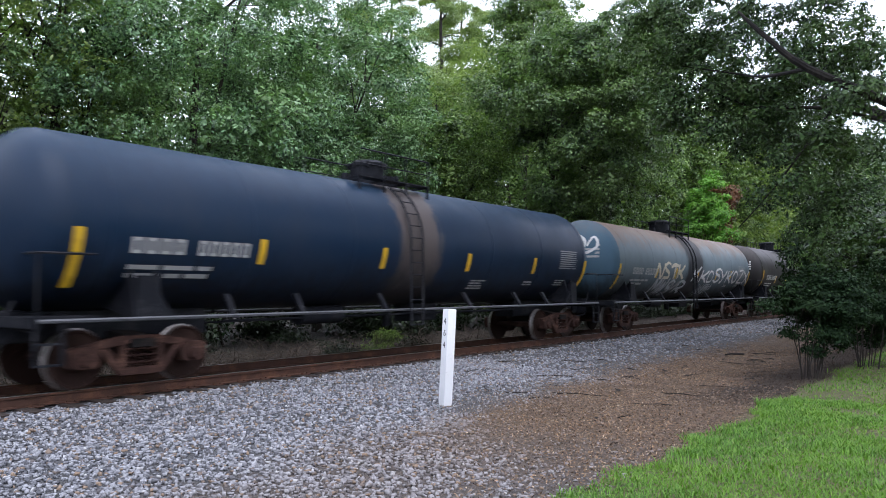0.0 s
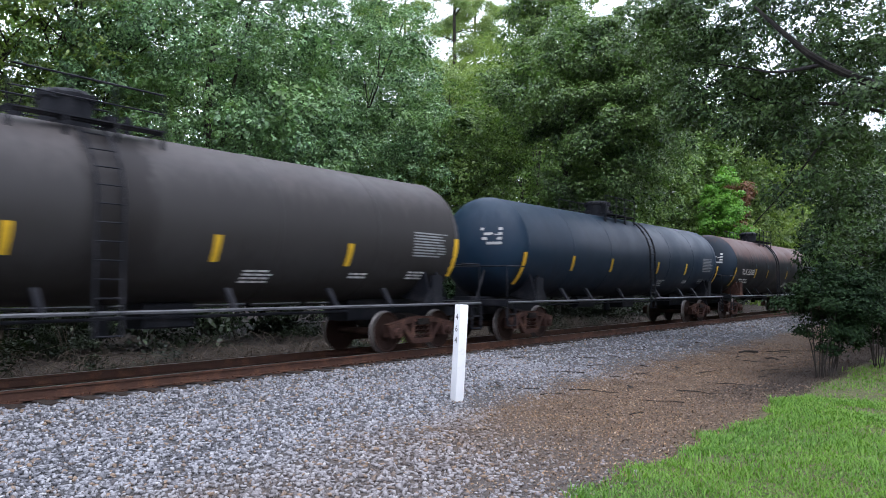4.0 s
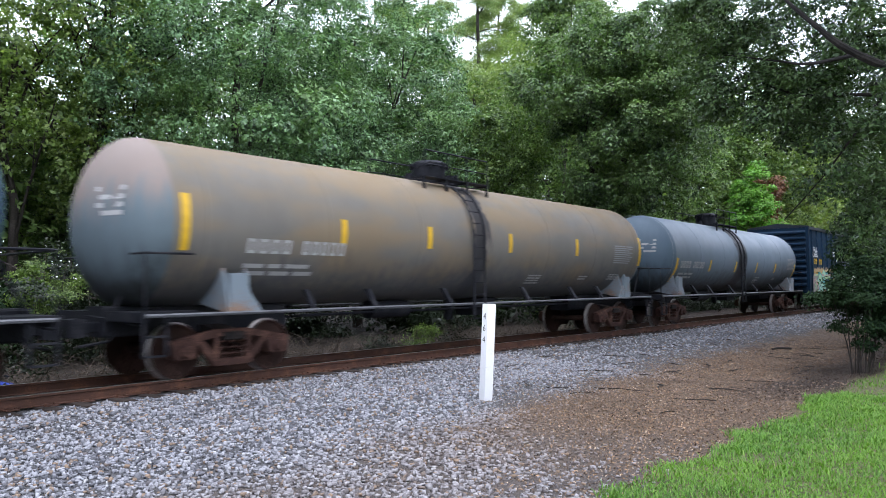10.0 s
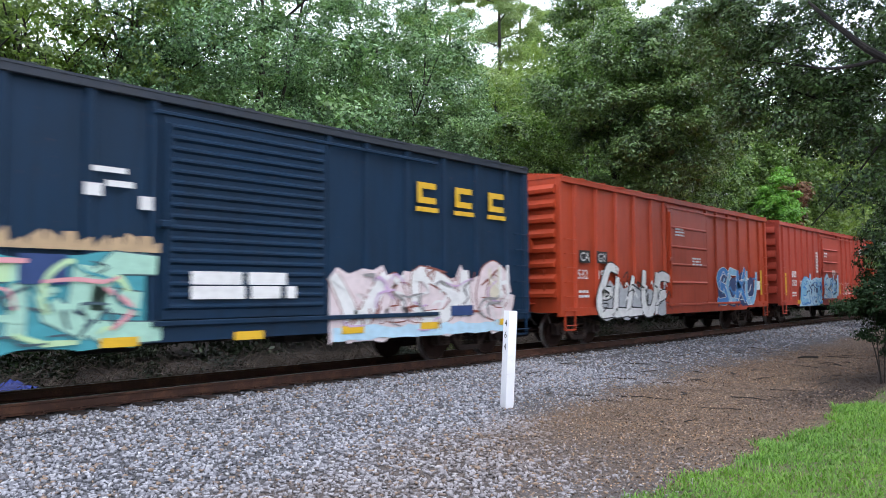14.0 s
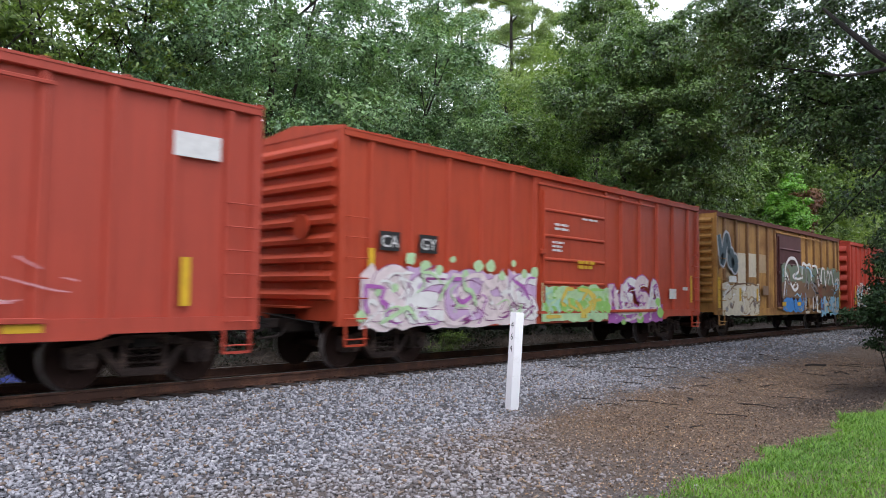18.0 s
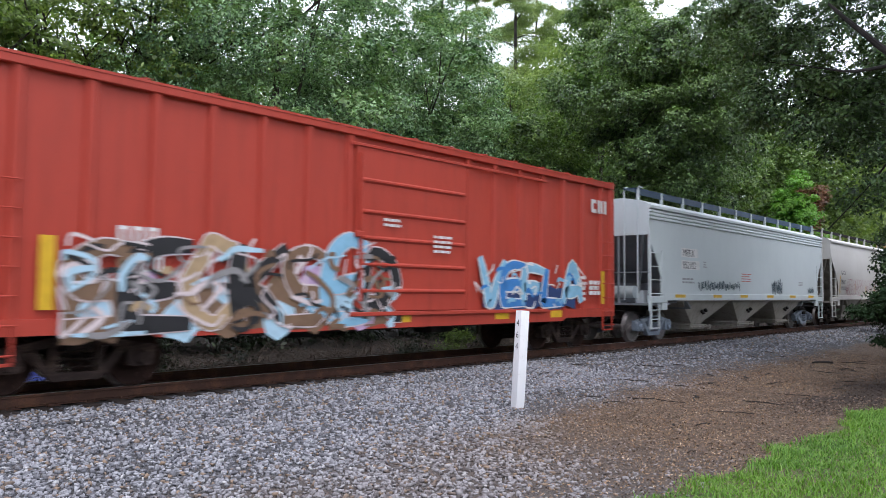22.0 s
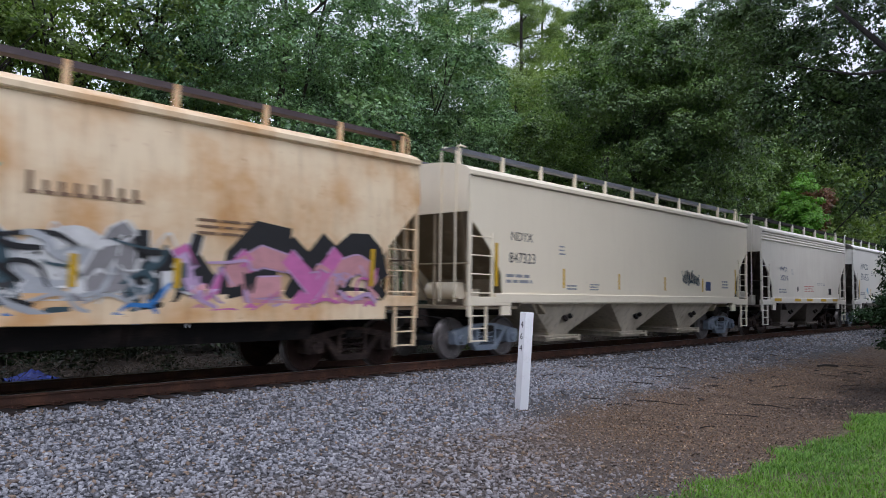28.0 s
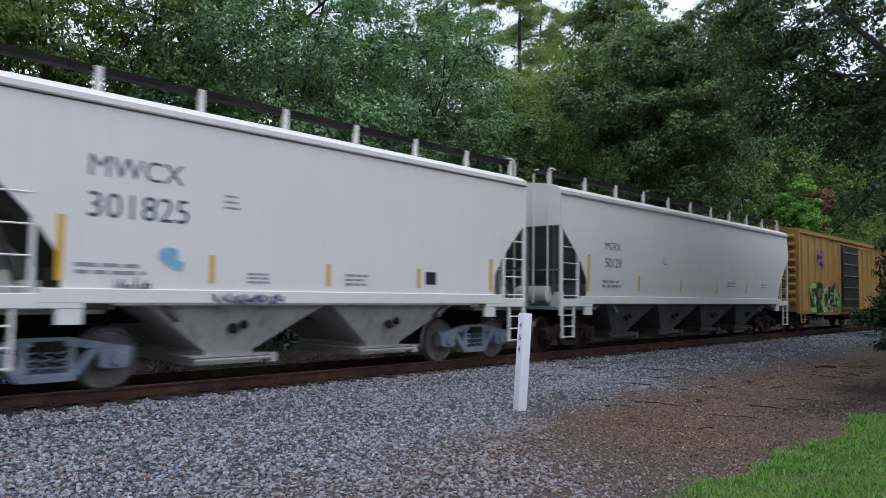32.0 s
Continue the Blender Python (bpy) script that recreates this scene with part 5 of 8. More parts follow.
def scrawl(car, x0, x1, z0, z1, yf, mat, seed, n=8, w=0.035, label="thin sprayed tag"):
    """A thin handstyle tag: one continuous line of hooks and loops that runs along."""
    rng = random.Random(seed)
    m = max(3, n)
    step, h = (x1 - x0) / m, z1 - z0
    pts = []
    for k in range(m):
        for a, b in ((0.0, rng.uniform(0.6, 1.1)), (rng.uniform(0.1, 0.5), rng.uniform(-0.1, 0.3)), (rng.uniform(0.3, 0.9), rng.uniform(0.4, 1.0)), (rng.uniform(0.1, 0.6), rng.uniform(0.3, 0.6)), (rng.uniform(0.6, 1.0), rng.uniform(-0.15, 0.25))):
            pts.append((x0 + step * (k + a), z0 + h * b))
    s = Shape()
    ribbon(s, spline(pts, 4), w, yf, 0.01)
    return part("tag", s, mat, car, label)


def ring_letters(car, x0, x1, z0, z1, yf, mat, seed, n):
    """Thin outlined bubble forms side by side, each one closed line with a short inner stroke."""
    rng = random.Random(seed)
    w, h = (x1 - x0) / n, z1 - z0
    for k in range(n):
        p, m, skew = rng.uniform(2.2, 4.0), 24, rng.uniform(-0.2, 0.2)
        bite = rng.uniform(0, 6.28)
        pts = []
        for i in range(m + 1):
            a = 2 * math.pi * i / m
            r = (abs(math.cos(a)) ** p + abs(math.sin(a)) ** p) ** (-1 / p) * (1 - 0.4 * math.exp(-(((a - bite + 3.14) % 6.283 - 3.14) / 0.3) ** 2))
            pts.append((x0 + w * (k + 0.5 + 0.52 * r * math.cos(a) + 0.3 * skew * math.sin(a)), z0 + h * (0.5 + rng.uniform(-0.01, 0.01) + 0.48 * r * math.sin(a))))
        s = Shape()
        ribbon(s, pts, 0.024, yf, 0.01)
        tag = part("tag", s, mat, car, "thin crimson outlined bubble letter")
        s = Shape()
        x = x0 + w * (k + rng.uniform(0.4, 0.6))
        ribbon(s, [(x, z0 + 0.3 * h), (x + 0.04, z0 + 0.5 * h), (x, z0 + 0.7 * h)], 0.03, yf, 0.012)
        part("stroke", s, mat, tag)


def ring_path(x, z, rx, rz, m=14):
    return [(x + rx * math.cos(2 * math.pi * i / m), z + rz * math.sin(2 * math.pi * i / m)) for i in range(m + 1)]


# skeletons of sprayed letter forms in a unit box
FORMS = {
    "K": [[(0.1, 0), (0.05, 0.5), (0.12, 1)], [(0.95, 1.0), (0.5, 0.62), (0.15, 0.5), (0.55, 0.36), (1.05, 0.0)]],
    "O": [ring_path(0.5, 0.5, 0.42, 0.46)],
    "S": [[(0.95, 0.86), (0.55, 1.0), (0.1, 0.8), (0.3, 0.55), (0.75, 0.45), (0.9, 0.2), (0.5, 0.0), (0.05, 0.14)]],
    "Y": [[(0.0, 1.0), (0.45, 0.5), (0.9, 1.0)], [(0.5, 0.55), (0.35, 0.1), (0.2, -0.35)]],
    "Z": [[(0.05, 0.92), (0.9, 1.0), (0.5, 0.5), (0.1, 0.02), (1.0, 0.08)]],
    "X": [[(0.0, 0.95), (0.5, 0.5), (1.0, 0.0)], [(0.95, 1.05), (0.5, 0.5), (0.05, -0.05)]],
    "N": [[(0.0, 0.0), (0.08, 0.95), (0.5, 0.45), (0.85, 0.05), (0.95, 1.05)]],
    "T": [[(-0.1, 0.85), (0.4, 1.0), (1.1, 0.9)], [(0.52, 0.95), (0.48, 0.4), (0.55, 0.0)]],
    "V": [[(0.0, 1.02), (0.3, 0.5), (0.5, 0.0), (0.7, 0.5), (1.05, 1.0)]],
    "E": [[(0.95, 0.95), (0.4, 1.0), (0.08, 0.75), (0.05, 0.25), (0.35, 0.0), (1.0, 0.06)], [(0.1, 0.5), (0.75, 0.52)]],
    "F": [[(1.0, 0.92), (0.15, 0.98), (0.08, 0.4), (0.1, -0.1)], [(0.1, 0.5), (0.75, 0.55)]],
    "L": [[(0.12, 1.0), (0.1, 0.4), (0.15, 0.05), (1.0, 0.02)]],
    "A": [[(0.0, 0.0), (0.25, 0.55), (0.5, 1.0), (0.75, 0.55), (1.0, 0.0)], [(0.2, 0.35), (0.8, 0.35)]],
    "I": [[(0.5, 0.0), (0.46, 0.5), (0.55, 1.0)]],
    "C": [[(0.95, 0.8), (0.55, 1.0), (0.1, 0.7), (0.1, 0.3), (0.5, 0.0), (0.95, 0.18)]],
    "D": [[(0.1, 0.0), (0.08, 1.0), (0.7, 0.9), (0.95, 0.5), (0.65, 0.08), (0.1, 0.0)]],
    "M": [[(0.0, 0.0), (0.1, 0.95), (0.5, 0.35), (0.88, 1.0), (1.0, 0.0)]],
    "W": [[(0.0, 1.0), (0.25, 0.02), (0.5, 0.7), (0.75, 0.0), (1.0, 1.05)]],
    "U": [[(0.05, 1.0), (0.08, 0.3), (0.45, 0.0), (0.85, 0.25), (0.92, 1.0)]],
    "R": [[(0.1, 0.0), (0.08, 1.0), (0.7, 0.95), (0.9, 0.7), (0.6, 0.48), (0.2, 0.45), (0.6, 0.3), (1.05, -0.05)]],
    "H": [[(0.08, 0.0), (0.1, 1.0)], [(0.92, 0.0), (0.9, 1.02)], [(0.1, 0.48), (0.9, 0.54)]],
}


def piece(car, chars, x0, x1, z0, z1, yf, fills, edge=None, w=0.12, rim=0.03, seed=1, label="sprayed graffiti letters", lean=0.08, lift=0.006, soft=True, shine=None):
    """A row of interlocked sprayed forms: bent bands with an outline round them, cut by thin lines, with patches of a second colour."""
    rng = random.Random(seed)
    n = len(chars)
    step, h = (x1 - x0) / n, z1 - z0
    wild = 0.07 if w > 0.2 else 0.03
    wide = 1.06 if w > 0.2 else 0.92
    root = None
    for k, ch in enumerate(chars):
        dz, sk, gx = rng.uniform(-0.07, 0.07) * h, lean + rng.uniform(-0.14, 0.14), rng.uniform(0.9, 1.15)
        up = rng.uniform(0.9, 1.08)
        rim_shape, fill_shape, cut_shape, glint = Shape(), Shape(), Shape(), Shape()
        for line in FORMS[ch]:
            pts = [(x0 + step * (k + 0.03 + wide * gx * (a + sk * (b - 0.5) + rng.uniform(-wild, wild))), z0 + dz + h * up * (b + rng.uniform(-wild, wild))) for a, b in line]
            pts = [(a, max(b, z0 + 0.42 * w)) for a, b in (spline(pts, 4) if soft else pts)]
            ww = w * rng.uniform(0.85, 1.2)
            if edge:
                ribbon(rim_shape, pts, ww + 2 * rim, yf, lift + 0.0007 * k)
            ribbon(fill_shape, pts, ww, yf, lift + 0.006 + 0.0007 * k)
        body = part("graffiti" if root is None else "letter_fill", fill_shape, fills[k % len(fills)], root or car, label if root is None else "")
        root = root or body
        if edge:
            part("letter_outline", rim_shape, edge, root)
        if edge and w > 0.2:
            for q in range(4):
                a, b = x0 + step * (k + rng.uniform(-0.05, 1.0)), z0 + h * rng.uniform(0.0, 0.9)
                pts = [(a, b), (a + step * rng.uniform(-0.15, 0.35), b + h * rng.uniform(-0.1, 0.25)), (a + step * rng.uniform(-0.1, 0.5), b + h * rng.uniform(-0.2, 0.3))]
                ribbon(cut_shape, spline(pts, 4), rng.uniform(0.025, 0.06), yf, lift + 0.0135 + 0.0003 * q)
            part("cut_line", cut_shape, edge, root, kind="stuff")
            for q in range(2):
                a, b = x0 + step * (k + rng.uniform(0.1, 0.8)), z0 + h * rng.uniform(0.1, 0.85)
                ribbon(glint, spline([(a, b), (a + 0.12 * step, b + 0.07 * h), (a + step * rng.uniform(0.15, 0.4), b + h * rng.uniform(-0.1, 0.1))], 4), rng.uniform(0.05, 0.11), yf, lift + 0.0155)
            part("glint", glint, shine or fills[(k + 1) % len(fills)], root, kind="stuff")
    return root


def smear(car, x0, x1, z0, z1, yf, mat, seed, ragged=0.12, out=0.003, label="sprayed ground of a graffiti piece", parent=None):
    """A ragged painted patch, rolled or sprayed behind the letters."""
    rng = random.Random(seed)
    h = z1 - z0
    m = max(6, int((x1 - x0) / 0.22))
    rows = []
    for k in range(m + 1):
        x = x0 + (x1 - x0) * k / m + rng.uniform(-0.05, 0.05)
        a, b = z0 + h * ragged * rng.uniform(-0.5, 0.5), z1 + h * ragged * rng.uniform(-1.0, 1.0)
        rows.append([(x, yf(a + (b - a) * q / 5) - out, a + (b - a) * q / 5) for q in range(6)])
    return part("graffiti_ground", Shape().loft(rows, False, False, False), mat, parent or car, label)


def spots(car, places, yf, mat, seed, out=0.012, label="sprayed round splashes"):
    """Round sprayed spots: (x, z, radius)."""
    rng = random.Random(seed)
    s = Shape()
    for i, (x, z, r) in enumerate(places):
        pts = [(x + r * rng.uniform(0.8, 1.2) * math.cos(a), z + r * rng.uniform(0.7, 1.05) * math.sin(a)) for a in (2 * math.pi * q / 11 for q in range(11))]
        o = out + 0.0004 * i
        s.add([(a, yf(b) - o, b) for a, b in pts], [tuple(range(11))])
    return part("splash", s, mat, car, label, kind="stuff")


def sprayed_lines(car, lines, w, yf, mat, out=0.02, label="sprayed lines", edge=None, rim=0.04):
    """Free sprayed lines through (x, z) points, with a border where one is given."""
    s, r = Shape(), Shape()
    for pts in lines:
        ribbon(s, spline(pts, 5), w, yf, out + 0.006)
        if edge:
            ribbon(r, spline(pts, 5), w + 2 * rim, yf, out)
    root = part("graffiti", s, mat, car, label)
    if edge:
        part("letter_outline", r, edge, root)
    return root


def scribble(car, x0, x1, z0, z1, yf, mats, seed, n=8, w=0.09, out=0.03, label="overlapping sprayed strokes"):
    """Loose overlapping strokes in several colours, one part for each colour."""
    rng = random.Random(seed)
    for i, mat in enumerate(mats):
        s = Shape()
        for q in range(n):
            a, b, t = rng.uniform(x0, x1), rng.uniform(z0, z1), rng.uniform(0, 6.28)
            pts = [(a, b)]
            for m in range(rng.randint(2, 4)):
                t += rng.uniform(-1.5, 1.5)
                d = rng.uniform(0.12, 0.45)
                a, b = min(max(a + d * math.cos(t), x0), x1), min(max(b + 0.8 * d * math.sin(t), z0), z1)
                pts.append((a, b))
            ribbon(s, spline(pts, 4), w * rng.uniform(0.35, 1.3), yf, out + 0.0025 * i + 0.0002 * q)
        part("sprayed_stroke", s, mat, car, label, kind="stuff")


PAINT = {k: flat_paint("spray_" + k, c) for k, c in {
    "mint": (0.36, 0.6, 0.47), "cream": (0.66, 0.6, 0.46), "black": (0.015, 0.015, 0.017), "white": (0.74, 0.74, 0.72), "sky": (0.25, 0.5, 0.68), "pale_sky": (0.44, 0.64, 0.76), "blue": (0.05, 0.22, 0.55),
    "navy": (0.02, 0.05, 0.16), "violet": (0.4, 0.12, 0.42), "lilac": (0.55, 0.38, 0.58), "pink": (0.62, 0.17, 0.42), "rose": (0.62, 0.3, 0.32), "green": (0.3, 0.58, 0.14),
    "pale_green": (0.45, 0.65, 0.36), "yellow": (0.65, 0.5, 0.08), "brown": (0.2, 0.12, 0.07), "tan": (0.45, 0.32, 0.18), "grey": (0.3, 0.31, 0.32), "teal": (0.06, 0.3, 0.34), "olive": (0.12, 0.16, 0.12),
    "ink": (0.05, 0.09, 0.11), "brick": (0.24, 0.07, 0.045), "silver": (0.46, 0.48, 0.5), "plum": (0.24, 0.05, 0.2), "crimson": (0.36, 0.07, 0.13), "blush": (0.7, 0.6, 0.6), "sage": (0.17, 0.22, 0.15), "smoke": (0.27, 0.26, 0.26), "emblem": (0.06, 0.42, 0.34)}.items()}


# ---- tank wagons ----
TANK_R, TANK_Z, TANK_HALF = 1.46, 2.62, 8.62
HEAD = [0.0]  # how far the front head of the tank in hand stands forward


LX = -0.7  # place of dome and ladder along the wagon


def tank_y(z):
    k = TANK_R**2 - (z - TANK_Z) ** 2
    return -math.sqrt(max(k, 0.02)) - 0.004


def tank_car(label, a0, shell, head=None, frame=None, bogie=None, wheel=None, stain=None, rows=None, extra=None, cap=None, longer=0.0, rear=0.0, lad=-0.7):
    car = thing("tank_car", label, "tank wagon", "train of freight wagons", at=pose(a0, TRACK, 0))
    RUNNING.append((car, a0))
    frame, bogie, wheel = frame or MAT["steel_black"], bogie or MAT["truck_rust"], wheel or MAT["wheel_rust"]
    seg = 44
    prof = []
    H = TANK_HALF
    HEAD[0] = longer
    for k in range(8):
        a = math.pi / 2 * k / 7
        prof.append((-H + 0.78 - 0.78 * math.cos(a), TANK_R * math.sin(a) if k else 0.03))
    body = [(-H + 0.78 + (2 * H - 1.56) * k / 8, TANK_R) for k in range(9)]
    back = [(-x, r) for x, r in reversed(prof)]
    ring = lambda x, r: [(x, r * math.cos(2 * math.pi * j / seg), TANK_Z + r * math.sin(2 * math.pi * j / seg)) for j in range(seg)]
    prof = [(x - longer, r) for x, r in prof]
    back = [(x + rear, r) for x, r in back]
    body[0] = (body[0][0] - longer, TANK_R)
    body[-1] = (body[-1][0] + rear, TANK_R)
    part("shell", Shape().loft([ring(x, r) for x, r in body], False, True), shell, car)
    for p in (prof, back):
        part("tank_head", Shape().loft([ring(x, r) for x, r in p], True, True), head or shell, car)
    for x in (-H + 0.78, -5.2, -2.6, 2.6, 5.2, H - 0.78):  # weld seams
        part("weld_seam", Shape().loft([ring(x - 0.025, TANK_R), ring(x - 0.012, TANK_R + 0.006), ring(x + 0.012, TANK_R + 0.006), ring(x + 0.025, TANK_R)], False, True), shell, car)
    # top fittings
    dome = Shape()
    rr = lambda r, z: [(r * math.cos(2 * math.pi * j / 20), r * math.sin(2 * math.pi * j / 20), z) for j in range(20)]
    dome.loft([rr(0.42, 4.1), rr(0.42, 4.62), rr(0.45, 4.63), rr(0.45, 4.7), rr(0.36, 4.77), rr(0.1, 4.8)], True, True)
    for j in range(8):
        q = 2 * math.pi * j / 8
        dome.box(0.46 * math.cos(q) - 0.03, 0.46 * math.cos(q) + 0.03, 0.46 * math.sin(q) - 0.03, 0.46 * math.sin(q) + 0.03, 4.58, 4.72)
    part("manway", dome, frame, car, at=pose(LX, 0, -0.15))
    for x, r, z in ((0.75, 0.14, 4.5), (-0.75, 0.1, 4.4), (1.05, 0.07, 4.55)):
        valve = Shape()
        valve.tube([(x, 0, 4.1), (x, 0, z)], r, 10)
        valve.tube([(x, -0.1, z - 0.1), (x, 0.12, z - 0.08)], r * 0.5, 7)
        part("valve", valve, frame, car, at=pose(LX, 0, -0.15))
    deck = Shape()
    for y in (-0.85, -0.68, 0.68, 0.85):
        deck.box(-1.25, 1.25, y - 0.07, y + 0.07, 4.2, 4.225)
    for x in (-1.2, -0.4, 0.4, 1.2):
        deck.box(x - 0.03, x + 0.03, -0.92, 0.92, 4.16, 4.2)
        for y in (-0.9, 0.9):
            deck.box(x - 0.025, x + 0.025, y - 0.025, y + 0.025, 3.85, 4.2)
    part("top_platform", deck, frame, car, at=pose(LX, 0, -0.15))
    for y in (-0.92, 0.92):
        rail = Shape()
        for x in (-1.2, -0.35, 0.35, 1.2):
            rail.tube([(x, y, 4.2), (x, y, 4.82)], 0.018, 5)
        rail.tube([(-1.2, y, 4.82), (1.2, y, 4.82)], 0.018, 5)
        rail.tube([(-1.2, y, 4.5), (1.2, y, 4.5)], 0.014, 5)
        part("handrail", rail, frame, car, at=pose(LX, 0, -0.15))
    # ladders over the curve, one on either side
    for sgn in (-1, 1):
        s = Shape()
        arc = [(sgn * -(TANK_R + 0.1) * math.cos(b), TANK_Z + (TANK_R + 0.1) * math.sin(b)) for b in (radians(-5 + 7.5 * k) for k in range(9))]
        line = [(sgn * -(TANK_R + 0.1), 0.72), (sgn * -(TANK_R + 0.1), 1.6)] + arc
        for x in (-0.21, 0.21):
            s.tube([(x, y, z) for y, z in line], 0.03, 4)
        for k in range(13):
            z = 0.74 + 0.28 * k
            y = sgn * -(TANK_R + 0.1) if z < TANK_Z else sgn * -math.sqrt(max(0.1, (TANK_R + 0.1) ** 2 - (z - TANK_Z) ** 2))
            s.tube([(-0.21, y, z), (0.21, y, z)], 0.014, 5)
        part("ladder", s, frame, car, at=pose(lad, 0, 0))
        run = Shape().tube([(-8.9, sgn * 1.46, 1.08), (8.9, sgn * 1.46, 1.08)], 0.032, 6)
        for x in (-5.6, -4.0, -1.6, 1.6, 4.0, 5.6):
            part("rail_bracket", Shape().prism_x([(sgn * 1.14, 1.46), (sgn * 1.22, 1.46), (sgn * 1.5, 1.04), (sgn * 1.42, 1.04)], x - 0.05, x + 0.05), frame, car)
        part("side_handrail", run, MAT["lit_pipe"], car)
    # stub sills, bolster saddles, end platforms
    for e in (-1, 1):
        xs = lambda a, b: (min(e * a, e * b), max(e * a, e * b))
        sill = Shape().box(*xs(5.4, 9.0), -0.32, 0.32, 0.72, 1.22, 0.03)
        sill.box(*xs(8.85, 8.98), -1.45, 1.45, 0.98, 1.12, 0.01)
        part("stub_sill", sill, frame, car)
        for sgn in (-1, 1):
            sad = Shape().prism_x([(sgn * 0.5, 1.25), (sgn * 1.42, 1.08), (sgn * 1.42, 1.2), (sgn * 1.2, 1.95), (sgn * 0.9, 1.6)], *xs(6.95, 7.02))
            sad.prism_x([(sgn * 0.5, 1.25), (sgn * 1.42, 1.08), (sgn * 1.42, 1.2), (sgn * 1.2, 1.95), (sgn * 0.9, 1.6)], *xs(7.38, 7.45))
            sad.box(*xs(7.03, 7.4), min(sgn * 1.34, sgn * 1.44), max(sgn * 1.34, sgn * 1.44), 1.08, 1.75, 0.01)
            sad.prism([(e * 6.72, 1.08), (e * 7.04, 1.08), (e * 7.04, 1.5)], min(sgn * 1.36, sgn * 1.41), max(sgn * 1.36, sgn * 1.41))
            part("bolster_saddle", sad, stain or frame, car)
        plat = Shape().box(*xs(8.0, 8.98), -1.45, 1.45, 1.1, 1.14)
        plat.tube([(e * 8.9, -1.42, 1.12), (e * 8.9, -1.42, 2.05), (e * 8.9, 1.42, 2.05), (e * 8.9, 1.42, 1.12)], 0.02, 6)
        plat.tube([(e * 8.9, -1.42, 2.05), (e * 8.1, -1.46, 2.05)], 0.02, 6)
        plat.tube([(e * 8.9, -0.4, 1.12), (e * 8.4, -0.4, 2.1)], 0.03, 6)
        part("end_platform", plat, frame, car)
        step = Shape()
        for x in (8.55, 8.92):
            step.box(*xs(x - 0.02, x + 0.02), -1.47, -1.43, 0.45, 1.12)
        for z in (0.46, 0.76):
            step.box(*xs(8.55, 8.92), -1.48, -1.42, z - 0.015, z + 0.015)
        part("end_step", step, frame, car)
        add_coupler(car, e * 8.7, e, frame)
        add_bogie(car, e * 7.1, a0, bogie, wheel, 0.925 if (cap and e == cap) else None)
    under = Shape().tube([(-3.2, -0.35, 1.0), (-2.0, -0.35, 1.0)], 0.2, 12)
    under.tube([(-5.2, -0.5, 0.95), (5.2, -0.5, 0.95)], 0.025, 6)
    under.tube([(-5.2, 0.2, 0.9), (5.2, 0.2, 0.9)], 0.02, 6)
    under.box(0.5, 1.5, -0.4, 0.2, 0.75, 1.2, 0.03)
    under.tube([(0, 0, 1.25), (0, 0, 0.65)], 0.12, 10)
    part("brake_gear", under, frame, car)
    # reflective strips and stencils
    strips(car, rows, MAT["yellow"], lambda z: tank_y(z) - 0.004)
    if extra:
        extra(car, tank_y)
    return car


def tank_marks(mat, big=True, seed=1, panel=True, head=True, dx=0.0, words=""):
    def put(car, yf):
        rows = []
        if words:
            letters("reporting_mark", words, 0.4, -6.95 + dx, 2.13, lambda z: yf(z) - 0.004, mat, car, "white letters " + words)
        elif big:
            rows += glyphs(-7.05 + dx, 2.1, 1.0, 0.25, 4, seed) + glyphs(-5.85 + dx, 2.1, 1.1, 0.25, 5, seed + 1)
        if big:
            rows += block(-7.05 + dx, 1.72, 1.7, 0.26, 2, seed + 2)
        rows += block(1.95, 1.55, 0.7, 0.26, 4, seed + 3) + block(4.6, 1.66, 0.55, 0.14, 2, seed + 4)
        if panel:
            bars(car, block(6.35, 2.17, 1.3, 0.58, 9, seed + 5, 0.5, 1), PAINT["grey"], lambda z: yf(z) - 0.004, "dim stencilled data panel")
            rows += block(6.4, 1.66, 0.7, 0.2, 3, seed + 6)
        bars(car, rows, mat, lambda z: yf(z) - 0.004)
        if head:
            s = Shape()
            for z, n in ((3.06, 0.62), (2.92, 0.5), (2.79, 0.56), (2.66, 0.42)):
                x = -TANK_HALF + 0.05
                s.add([(x, -0.95, z), (x, -0.95 + n, z), (x, -0.95 + n, z + 0.075), (x, -0.95, z + 0.075)], [(0, 1, 2, 3)])
            # lettering plates stand just off the dished head
            for i in range(len(s.v)):
                q = s.v[i]
                r = min(0.995, math.hypot(q[1], q[2] - TANK_Z) / TANK_R)
                s.v[i] = (-TANK_HALF - HEAD[0] + 0.78 - 0.78 * math.sqrt(1 - r * r) - 0.012, q[1], q[2])
            part("lettering", s, mat, car, "unreadable stencilled lettering")
    return put


def strip_row(*xs, end=(1.56, 2.45), mid=(1.99, 2.44)):
    """Reflective strips along a tank, tall ones at the ends: place, lower and upper end, width."""
    return [(x, *(end if k in (0, len(xs) - 1) else mid), 0.16 if k in (0, len(xs) - 1) else 0.15) for k, x in enumerate(xs)]


